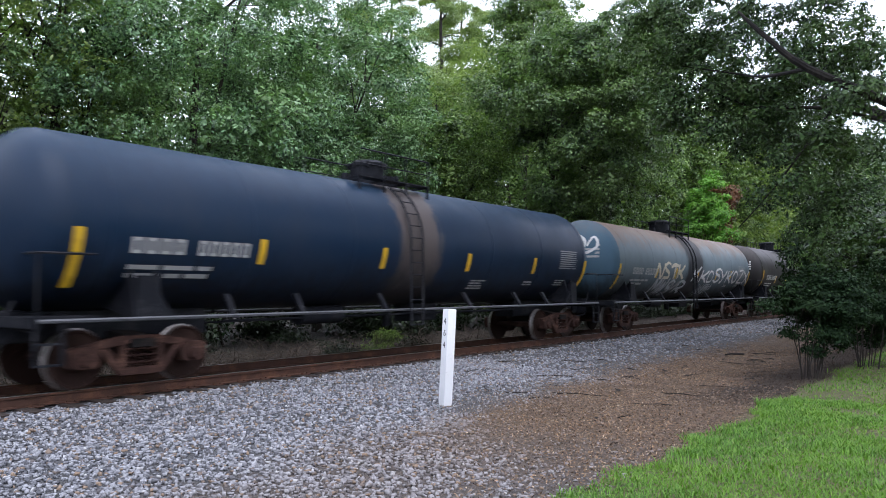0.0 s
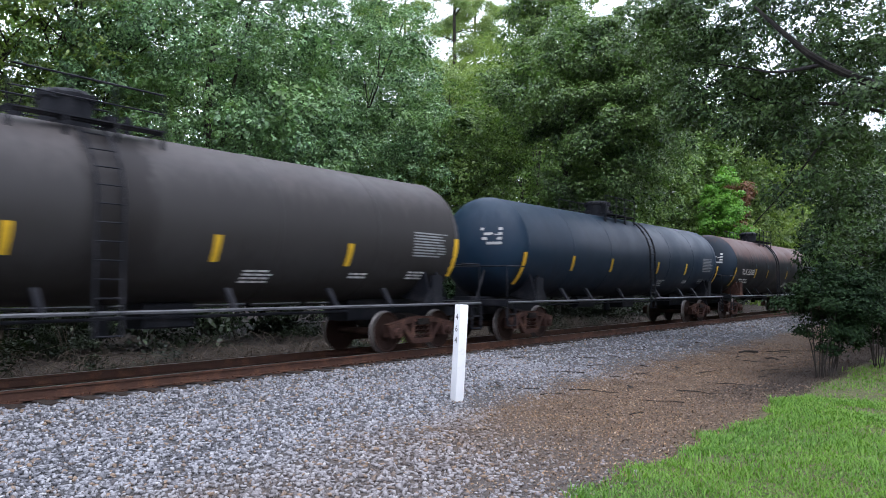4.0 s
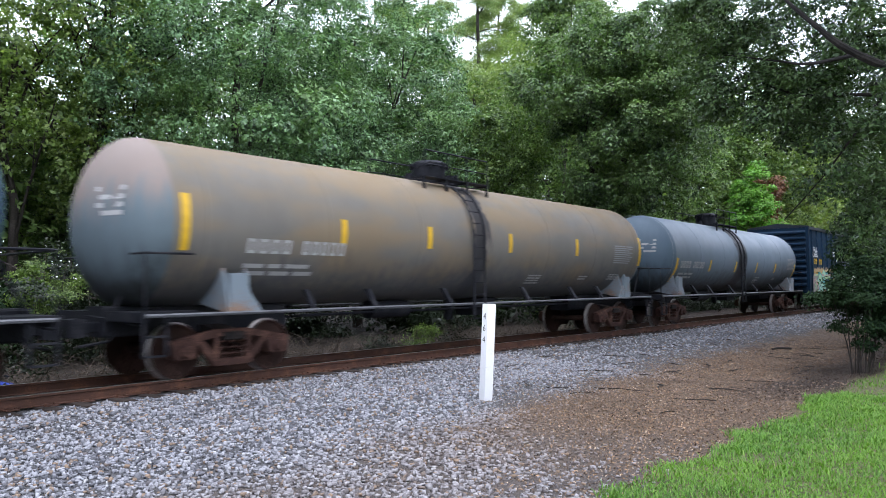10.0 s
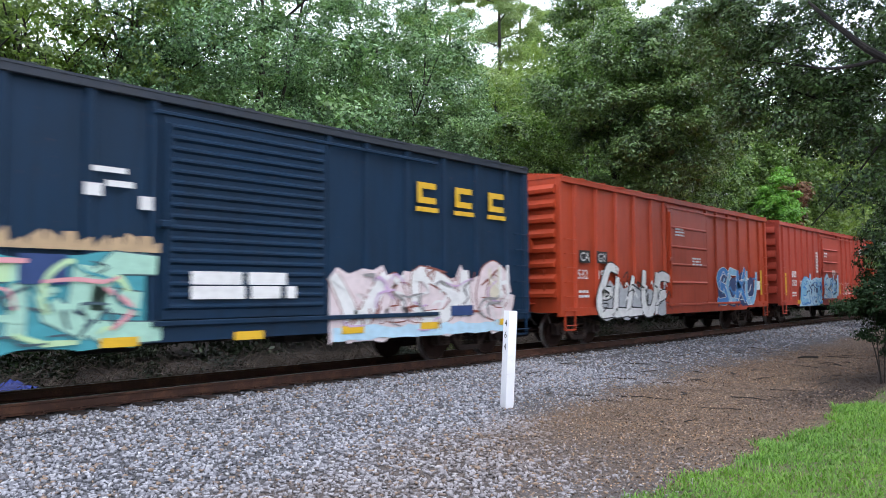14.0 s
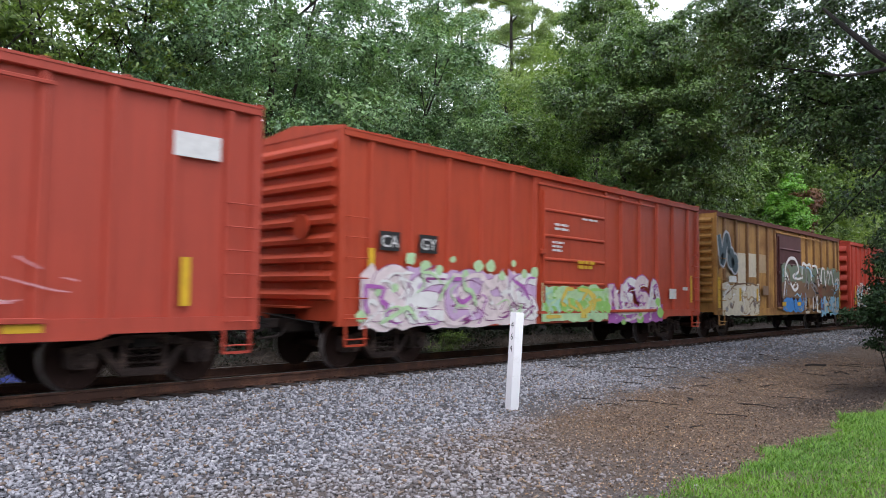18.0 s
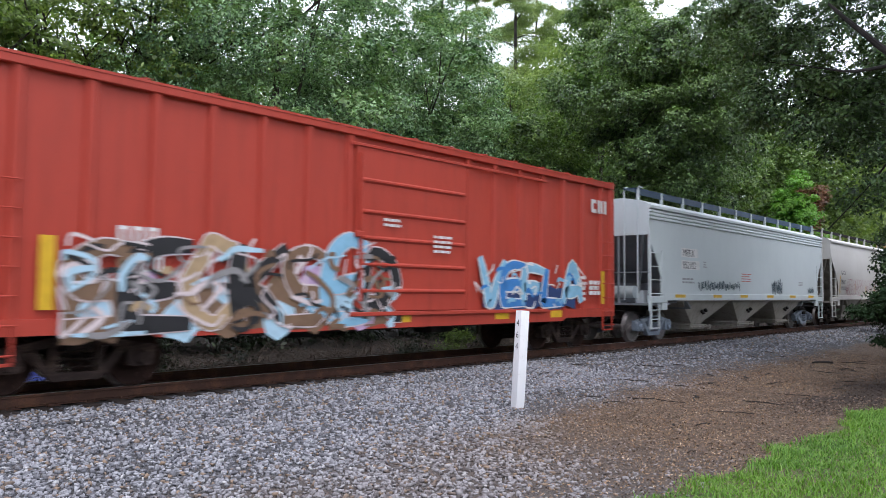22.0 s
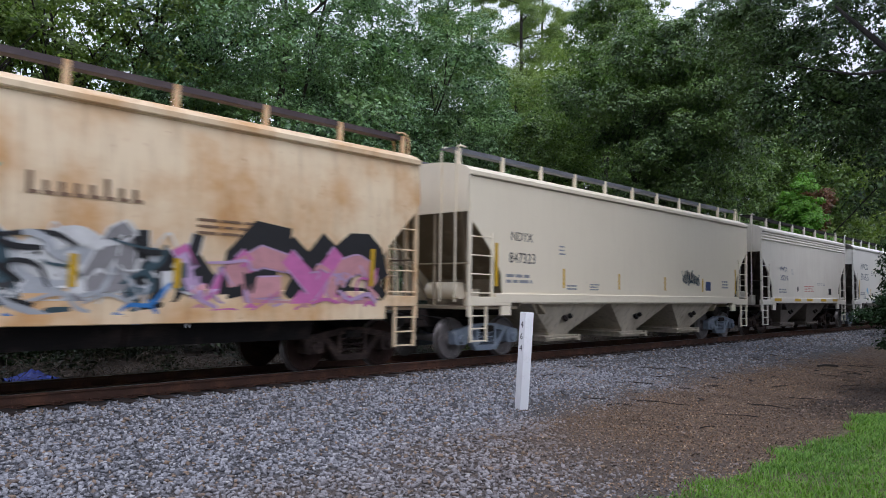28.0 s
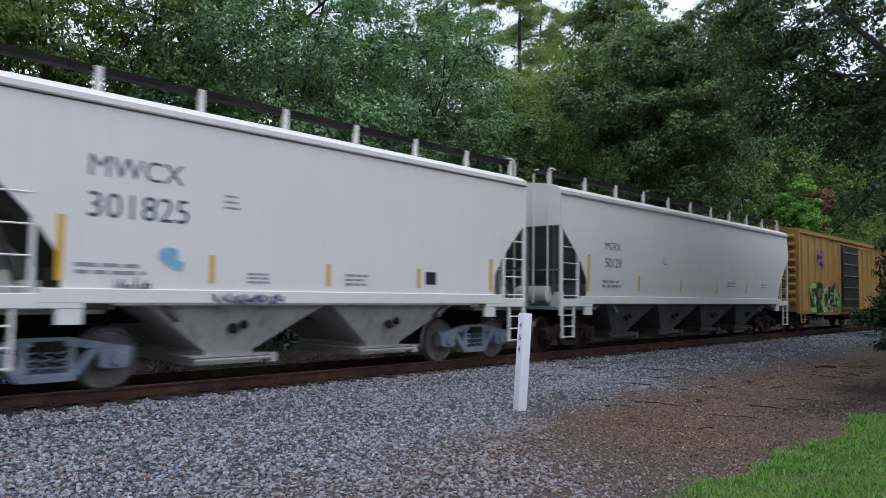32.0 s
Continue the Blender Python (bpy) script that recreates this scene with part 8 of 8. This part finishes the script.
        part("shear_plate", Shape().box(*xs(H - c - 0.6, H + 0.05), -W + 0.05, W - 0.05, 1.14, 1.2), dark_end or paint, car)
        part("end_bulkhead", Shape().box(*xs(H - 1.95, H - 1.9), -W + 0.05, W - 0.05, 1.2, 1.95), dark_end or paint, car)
        br = Shape()
        for s in (-1, 1):
            br.tube([(e * (H - 0.05), s * 1.35, 3.3), (e * (H - 1.1), s * 0.6, 1.2)], 0.05, 4)
            br.tube([(e * (H - 0.05), s * 0.5, 3.3), (e * (H - 0.05), s * 0.5, 1.2)], 0.04, 4)
        br.tube([(e * (H - 0.03), -W, 2.15), (e * (H - 0.03), W, 2.15)], 0.02, 5)
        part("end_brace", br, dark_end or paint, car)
        part("draft_sill", Shape().box(*xs(H - 2.2, H + 0.3), -0.32, 0.32, 0.7, 1.12, 0.03), dark, car)
        part("brake_reservoir" if e < 0 else "brake_cylinder", Shape().tube([(e * (H - 0.75), -0.7, 1.55), (e * (H - 0.75), 0.3, 1.55)], 0.2, 12).box(*xs(H - 1.2, H - 0.9), -0.9, -0.6, 1.2, 1.6, 0.03), paint, car)
        add_coupler(car, e * (H + 0.2), e, dark)
        add_bogie(car, e * (H - 1.25), a0, bogie or MAT["truck_grey"], wheel or MAT["wheel_grey"])
    part("centre_sill", Shape().box(-H + 2, H - 2, -0.3, 0.3, 0.95, 1.35, 0.03), dark, car)
    # hopper bays
    x0, x1 = -H + 2.35, H - 2.35
    n = bays
    step = (x1 - x0) / n
    for k in range(n):
        m = x0 + step * (k + 0.5)
        if through:
            b = Shape().prism_x([(-1.45, 1.36), (-1.2, 0.62), (1.2, 0.62), (1.45, 1.36)], m - step / 2 + 0.02, m + step / 2 - 0.02)
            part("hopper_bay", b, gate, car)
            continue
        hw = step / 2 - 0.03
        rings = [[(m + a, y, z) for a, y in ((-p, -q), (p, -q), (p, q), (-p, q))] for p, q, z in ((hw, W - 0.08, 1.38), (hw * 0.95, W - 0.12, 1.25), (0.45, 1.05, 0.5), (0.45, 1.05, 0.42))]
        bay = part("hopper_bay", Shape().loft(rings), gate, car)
        g = Shape().box(m - 0.72, m + 0.72, -1.12, 1.12, 0.4, 0.44, 0.01).box(m - 0.62, m + 0.62, -1.08, 1.08, 0.28, 0.4, 0.02)
        g.tube([(m - 0.7, -1.16, 0.36), (m + 0.85, -1.16, 0.36)], 0.03, 6)
        g.box(m + 0.72, m + 0.86, -1.2, -1.05, 0.28, 0.44, 0.02)
        part("outlet_gate", g, gate, bay)
        v = Shape().tube([(m - 0.1, -1.3, 0.86), (m - 0.1, -1.36, 0.9)], 0.09, 8).tube([(m + 0.08, -1.33, 0.92), (m + 0.08, -1.39, 0.96)], 0.07, 8)
        part("vibrator_bracket", v, dark, bay)
    pipe = Shape().tube([(-H + 1.9, -W, 1.28), (H - 1.9, -W, 1.28)], 0.025, 6)
    part("brake_pipe", pipe, gate, car)
    if deco:
        deco(car, H, lambda z: -W - (0.004 if not curved else 0.01 + 0.06 - 0.11 * ((z - 2.7) / 1.6) ** 2))
    return car


def build_hoppers():
    C = car_paint
    grey = C("light_grey_hopper_paint", (0.55, 0.61, 0.615), (0.475, 0.535, 0.55), 0.45, 0.3, 0.04, (0.25, 0.2, 0.16))
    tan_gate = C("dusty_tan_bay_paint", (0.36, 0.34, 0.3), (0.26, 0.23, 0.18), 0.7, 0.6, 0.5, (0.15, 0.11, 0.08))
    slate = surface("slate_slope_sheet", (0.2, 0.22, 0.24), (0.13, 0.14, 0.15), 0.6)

    def d1(car, H, yf):
        for z, w, t in ((2.7, 1.27, "MFRX"), (2.3, 1.38, "852103")):
            part("panel", Shape().add([(-6.45, yf(z), z), (-6.45 + w, yf(z), z), (-6.45 + w, yf(z), z + 0.3), (-6.45, yf(z), z + 0.3)], [(0, 1, 2, 3)]), MAT["white"], car, "white lettering panel")
            letters("reporting_mark", t, 0.34, -6.36, z + 0.03, lambda q: yf(q) - 0.004, MAT["black"], car, "black letters " + t)
        bars(car, block(-6.4, 1.85, 1.0, 0.22, 2, 3) + block(-4.75, 2.4, 0.28, 0.25, 3, 4) + block(5.2, 1.9, 0.6, 0.2, 3, 5), PAINT["grey"], yf)
        bars(car, block(-1.38, 1.98, 1.05, 0.36, 4, 6, 0.35, 2), MAT["red"], yf, "red stencilled notice")
        scrawl(car, -5.2, -1.45, 1.66, 1.98, yf, PAINT["ink"], 7, 14, 0.05, "dark thin sprayed tag")
        scrawl(car, 1.8, 3.1, 1.55, 2.15, yf, PAINT["ink"], 8, 5, 0.05, "dark sprayed doodle")
        scrawl(car, 6.4, 7.4, 1.6, 1.85, yf, PAINT["ink"], 9, 4, 0.04)
        low_strips(car, [-7.0, -4.05, -1.6, 1.2, 3.9, 6.4], 0.75, 1.38, 0.1, lambda z: -1.61)
    hopper_car("light grey four-bay covered hopper wagon", 262.55, 279.86, grey, tan_gate, d1, 3, True, cut=0.85, skirt=0.21, dark_end=slate, board=surface("blue_grey_grating", (0.016, 0.045, 0.085), (0.035, 0.07, 0.115), 0.6))

    pale = C("dirty_pale_grey_hopper_paint", (0.62, 0.61, 0.58), (0.52, 0.51, 0.48), 0.5, 0.4, 0.06, (0.2, 0.14, 0.1))
    # soot and the shade of the recessed end in one colour
    shade = surface("sooty_shaded_slope_sheet", (0.24, 0.215, 0.18), (0.4, 0.37, 0.31), 0.7)

    def d2(car, H, yf):
        letters("reporting_mark", "GACX", 0.3, -4.24, 2.55, yf, MAT["black"], car, "black letters GACX")
        letters("car_number", "29659", 0.32, -4.3, 2.08, yf, MAT["black"], car, "black number 29659")
        bars(car, [(2.92, 3.55, 0.14, 0.38), (3.06, 3.55, 0.22, 0.1), (3.06, 3.83, 0.22, 0.1), (3.42, 3.55, 0.12, 0.38), (3.62, 3.55, 0.12, 0.38), (3.95, 3.55, 0.14, 0.38), (3.85, 3.83, 0.34, 0.1), (4.25, 3.55, 0.14, 0.38)], PAINT["black"], yf, "black emblem drawn as plain blocks")
        ring_letters(car, -3.1, -0.1, 1.5, 2.36, yf, PAINT["crimson"], 17, 8)
        ring_letters(car, 0.1, 3.6, 1.5, 2.34, yf, PAINT["crimson"], 18, 6)
        scrawl(car, -3.5, -2.9, 1.6, 2.1, yf, PAINT["crimson"], 19, 3, 0.02)
        bars(car, block(-4.2, 1.8, 1.1, 0.2, 2, 3) + block(3.6, 1.9, 0.7, 0.2, 2, 4), PAINT["grey"], yf)
        strips(car, [(-4.44, 1.6, 2.5, 0.1), (-1.6, 1.65, 2.1, 0.09), (0.6, 1.65, 2.05, 0.09), (2.4, 1.65, 2.05, 0.09), (4.69, 1.6, 2.4, 0.1)], MAT["yellow"], yf)
    hopper_car("dirty pale grey two-bay covered hopper wagon", 281.34, 292.89, pale, tan_gate, d2, 2, False, True, cut=1.05, dark_end=shade, bogie=MAT["truck_dark"], wheel=MAT["wheel_rust"])

    ochre = C("cream_hopper_paint_stained_ochre", (0.85, 0.69, 0.46), (0.58, 0.28, 0.075), 0.55, 1.0, 0.28, (0.4, 0.16, 0.04))

    def d3(car, H, yf):
        letters("reporting_mark", "FURX", 0.46, -7.05, 2.6, yf, PAINT["brown"], car, "dark letters FURX")
        letters("car_number", "893006", 0.46, -7.05, 2.05, yf, PAINT["brown"], car, "dark number 893006")
        bars(car, [(1.88 + 0.2 * k, 2.72, 0.07, 0.3 if k in (0, 5) else 0.19) for k in range(8)] + [(1.88 + 0.2 * k, 2.72, 0.15, 0.05) for k in range(8)], PAINT["brown"], yf, "dark emblem lettering drawn as plain blocks")
        leaf = lambda pts: [(x, yf(z) - 0.002, z) for x, z in pts]
        for pts in (((0.58, 3.2), (0.8, 3.0), (0.9, 2.75), (0.68, 2.9)), ((1.0, 2.85), (1.22, 3.05), (1.1, 2.8), (1.0, 2.72)), ((1.08, 2.62), (1.3, 2.75), (1.58, 3.08), (1.28, 2.98))):
            part("emblem", Shape().add(leaf(pts), [(0, 1, 2, 3)]), PAINT["emblem"], car, "small blue-green leaf emblem")
        bars(car, [(0.85 + 0.065 * i, 2.94 + 0.065 * j, 0.05, 0.05) for i in range(5) for j in range(4)], PAINT["brown"], yf, "small dark grid emblem")
        low = lambda z: yf(z) - 0.034 if z < 1.5 else yf(z)
        smear(car, -7.0, -1.5, 1.05, 2.2, low, PAINT["pale_sky"], 110, 0.12, 0.003, "pale blue sprayed ground")
        piece(car, "SAKE", -6.6, -1.5, 1.1, 2.35, low, [PAINT["sky"], PAINT["cream"], PAINT["teal"]], PAINT["teal"], 0.3, 0.03, 111, "blue and cream graffiti piece", 0.15)
        scribble(car, -6.9, -1.5, 1.02, 2.2, low, [PAINT["teal"], PAINT["sky"], PAINT["cream"], PAINT["blue"]], 309, 10, 0.08, 0.03)
        scribble(car, -0.5, 4.1, 1.02, 2.2, low, [PAINT["black"], PAINT["ink"], PAINT["silver"], PAINT["blue"]], 310, 12, 0.09, 0.03)
        scribble(car, 4.35, 8.0, 1.02, 2.2, low, [PAINT["lilac"], PAINT["pink"]], 311, 4, 0.07, 0.03)
        scrawl(car, -1.5, -0.6, 1.6, 2.0, yf, PAINT["teal"], 114, 4, 0.06)
        smear(car, -0.6, 4.15, 1.05, 2.1, low, PAINT["silver"], 115, 0.14, 0.003, "silver sprayed ground")
        piece(car, "SEASAW", -0.5, 4.1, 1.1, 2.3, low, [PAINT["black"], PAINT["lilac"], PAINT["ink"], PAINT["white"], PAINT["smoke"], PAINT["black"]], PAINT["white"], 0.26, 0.035, 112, "silver and black graffiti piece", 0.15, shine=PAINT["white"])
        piece(car, "VEXO", 3.95, 8.0, 1.02, 2.3, low, [PAINT["black"]], None, 0.6, 0, 113, "black shadow of graffiti letters", 0.0, 0.004, False)
        piece(car, "VEXO", 3.95, 7.95, 1.02, 2.14, low, [PAINT["pink"], PAINT["rose"]], PAINT["lilac"], 0.34, 0.03, 116, "pink graffiti letters with black shadow", 0.0, 0.012, False)
        strips(car, [(7.85, 1.6, 2.3, 0.1), (3.99, 1.5, 1.95, 0.11), (2.5, 1.5, 1.95, 0.11), (-0.1, 1.5, 2.0, 0.12), (-2.38, 1.5, 2.0, 0.12)], MAT["yellow"], lambda z: yf(z) - 0.05)
        bars(car, block(4.3, 2.35, 1.1, 0.3, 3, 5, 0.4), PAINT["brown"], yf)
    # dark steel on the bays puts the shade under the sill into colour
    hopper_car("cream covered hopper wagon stained ochre, bright graffiti below", 294.4, 312.72, ochre, MAT["steel_dark"], d3, 4, False, True, sill=(0.97, 1.5), dark_end=surface("brown_slope_sheet", (0.2, 0.15, 0.1), (0.32, 0.25, 0.17), 0.7), bogie=MAT["truck_dark"], wheel=MAT["wheel_rust"], board=surface("brown_grating", (0.06, 0.045, 0.05), (0.1, 0.08, 0.08), 0.7), through=True, eave=4.1)

    cream = C("cream_hopper_paint", (0.88, 0.79, 0.6), (0.82, 0.72, 0.54), 0.45, 0.25, 0.04, (0.3, 0.22, 0.14))
    cream_gate = C("dusty_cream_bay_paint", (0.62, 0.55, 0.42), (0.3, 0.25, 0.18), 0.65, 0.6, 0.5, (0.14, 0.1, 0.07))

    def d4(car, H, yf):
        letters("reporting_mark", "NDYX", 0.3, -6.44, 2.74, yf, MAT["black"], car, "black letters NDYX")
        letters("car_number", "847323", 0.35, -6.5, 2.22, yf, MAT["black"], car, "black number 847323")
        bars(car, block(-6.6, 1.75, 1.1, 0.26, 2, 3) + block(-4.45, 2.5, 0.28, 0.28, 3, 4, 0.4, 1) + block(-4.1, 1.62, 0.5, 0.16, 2, 5) + block(-3.0, 1.62, 0.5, 0.2, 3, 6) + block(5.6, 1.8, 0.6, 0.3, 3, 7), PAINT["grey"], yf)
        scrawl(car, 2.45, 3.8, 1.85, 2.35, yf, PAINT["ink"], 27, 8, 0.045, "dark looping tag")
        part("panel", Shape().add([(4.25, yf(1.7), 1.7), (4.65, yf(1.7), 1.7), (4.65, yf(2), 2.0), (4.25, yf(2), 2.0)], [(0, 1, 2, 3)]), PAINT["navy"], car, "dark notice panel")
        strips(car, [(-6.96, 1.66, 2.65, 0.12), (-4.24, 1.66, 2.15, 0.1), (-1.49, 1.66, 2.1, 0.09), (1.29, 1.66, 2.08, 0.09), (4.01, 1.66, 2.1, 0.09), (6.79, 1.6, 2.5, 0.1)], MAT["yellow"], yf)
    # end sheets: dirt, and the shade under the slope, put into the colour
    hopper_car("clean cream covered hopper wagon with black lettering", 314.26, 330.11, cream, cream_gate, d4, 3, dark_end=surface("dirty_shaded_cream_sheet", (0.26, 0.21, 0.14), (0.42, 0.35, 0.24), 0.7), board=surface("grey_blue_grating", (0.12, 0.13, 0.15), (0.2, 0.2, 0.22), 0.6))

    warm = C("warm_grey_hopper_paint", (0.72, 0.68, 0.58), (0.62, 0.57, 0.48), 0.48, 0.45, 0.1, (0.25, 0.2, 0.15))
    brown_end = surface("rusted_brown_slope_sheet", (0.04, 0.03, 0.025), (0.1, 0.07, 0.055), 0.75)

    def d5(car, H, yf):
        letters("reporting_mark", "MWCX", 0.27, -3.64, 2.6, yf, PAINT["navy"], car, "dark blue letters MWCX")
        letters("car_number", "302216", 0.31, -3.6, 2.22, yf, PAINT["navy"], car, "dark blue number 302216")
        bars(car, block(-3.75, 1.7, 1.0, 0.22, 2, 3) + block(-2.25, 2.5, 0.25, 0.25, 3, 4, 0.4, 1) + block(1.2, 2.1, 1.3, 0.12, 2, 5, 0.4), PAINT["grey"], yf)
        bars(car, block(-0.6, 1.78, 1.4, 0.3, 4, 6, 0.35), MAT["red"], yf, "red stencilled notice")
        part("diamond", Shape().add([(-1.47, yf(2), 1.74), (-1.34, yf(2), 1.88), (-1.47, yf(2), 2.02), (-1.6, yf(2), 1.88)], [(0, 1, 2, 3)]), MAT["black"], car, "black diamond mark")
        part("panel", Shape().add([(2.9, yf(1.7), 1.68), (3.3, yf(1.7), 1.68), (3.3, yf(2), 1.96), (2.9, yf(2), 1.96)], [(0, 1, 2, 3)]), MAT["black"], car, "dark notice panel")
        low_strips(car, [-4.4, -2.0, -0.4, 1.6, 3.4], 0.8, 1.36, 0.11, lambda z: -1.612)
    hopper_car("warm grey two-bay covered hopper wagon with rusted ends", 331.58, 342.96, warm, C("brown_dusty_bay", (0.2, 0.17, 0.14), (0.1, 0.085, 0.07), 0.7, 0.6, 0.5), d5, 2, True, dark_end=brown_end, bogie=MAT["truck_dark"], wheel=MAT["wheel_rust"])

    white = C("off_white_hopper_paint", (0.8, 0.78, 0.71), (0.72, 0.7, 0.63), 0.46, 0.3, 0.05, (0.25, 0.2, 0.16))

    def d6(car, H, yf):
        letters("reporting_mark", "MWCX", 0.44, -4.34, 3.08, yf, PAINT["ink"], car, "black letters MWCX")
        letters("car_number", "301825", 0.52, -4.34, 2.5, yf, PAINT["ink"], car, "black number 301825")
        bars(car, block(-4.45, 1.7, 1.1, 0.2, 2, 3) + block(-1.75, 1.62, 0.45, 0.2, 3, 5) + block(0.3, 1.62, 0.6, 0.25, 3, 6) + block(-2.2, 2.8, 0.28, 0.28, 3, 4, 0.4, 1), PAINT["grey"], yf)
        spots(car, [(-3.1, 2.0, 0.16), (-2.96, 1.86, 0.1)], yf, PAINT["sky"], 121, 0.004, "pale blue sprayed blot")
        scrawl(car, -3.9, -3.3, 1.4, 1.66, yf, PAINT["ink"], 37, 4, 0.03)
        scrawl(car, -2.4, -1.0, 1.3, 1.46, lambda z: -1.612, PAINT["navy"], 38, 7, 0.035)
        part("panel", Shape().add([(2.4, yf(1.7), 1.68), (2.72, yf(1.7), 1.68), (2.72, yf(2), 1.94), (2.4, yf(2), 1.94)], [(0, 1, 2, 3)]), MAT["black"], car, "dark notice panel")
        strips(car, [(-4.65, 1.6, 2.5, 0.1), (-2.39, 1.6, 2.05, 0.09), (-0.09, 1.6, 2.0, 0.09), (2.21, 1.6, 2.0, 0.09), (4.51, 1.56, 2.3, 0.1)], MAT["yellow"], yf)
    # end sheets darkened for dust and for the shade they lie in
    hopper_car("off-white two-bay covered hopper wagon with black lettering", 344.43, 356.06, white, C("dusty_white_bay_paint", (0.5, 0.48, 0.43), (0.28, 0.26, 0.22), 0.7, 0.6, 0.5), d6, 2, dark_end=surface("dusty_shaded_white_sheet", (0.1, 0.09, 0.08), (0.2, 0.185, 0.155), 0.7), bogie=MAT["truck_grey"], wheel=MAT["wheel_grey"])

    cool = C("pale_cool_grey_hopper_paint", (0.72, 0.71, 0.65), (0.62, 0.61, 0.56), 0.48, 0.35, 0.08, (0.25, 0.2, 0.16))

    def d7(car, H, yf):
        letters("reporting_mark", "MGRX", 0.3, -6.41, 2.78, yf, PAINT["ink"], car, "dark letters MGRX")
        letters("car_number", "50129", 0.36, -6.41, 2.3, yf, PAINT["ink"], car, "dark number 50129")
        bars(car, block(-6.5, 1.75, 1.1, 0.24, 2, 3) + block(-3.0, 2.5, 0.25, 0.25, 3, 4, 0.4, 1) + block(2.0, 1.9, 0.8, 0.2, 2, 5) + block(5.3, 1.9, 0.6, 0.2, 2, 6), PAINT["grey"], yf)
        strips(car, [(-7.22, 1.62, 2.6, 0.1), (-4.45, 1.66, 2.1, 0.09), (-1.7, 1.66, 2.05, 0.09), (1.1, 1.66, 2.05, 0.09), (3.8, 1.66, 2.05, 0.09)], MAT["yellow"], yf)
    # bay paint kept dark to stand for the shade below the deep side
    hopper_car("pale grey curved-side covered hopper wagon", 357.52, 374.46, cool, C("shaded_bay_paint", (0.09, 0.085, 0.078), (0.05, 0.045, 0.04), 0.7, 0.6, 0.5), d7, 4, False, True, dark_end=slate, bogie=MAT["truck_dark"], wheel=MAT["wheel_rust"])


build_hoppers()


def motions():
    """The whole train runs to the left; its wheels roll while they pass the view."""
    seconds = [0, 1, 2, 3, 4, 5, 6, 7, 8, 9, 10, 11, 12, 13, 14, 15, 16, 17, 18, 19, 20, 21, 22, 23, 24, 25, 26, 27, 28, 29, 30, 31, 32]
    for car, a0 in RUNNING:
        walk(car, [(t, pose(a0 - gone(t), TRACK, 0)) for t in seconds])
    for w, dx, a in WHEELS:
        rows = []
        for f in range(0, 961):
            t = f / FPS
            if -9 < a - gone(t) < 42:
                rows.append((t, pose(dx, 0, RADIUS, 0, math.degrees(-gone(t) / RADIUS) % 360, 0)))
        if not rows:
            continue
        if rows[0][0] > 0:
            rows.insert(0, (0, rows[0][1]))
        if rows[-1][0] < 32:
            rows.append((32, rows[-1][1]))
        walk(w, rows)


motions()
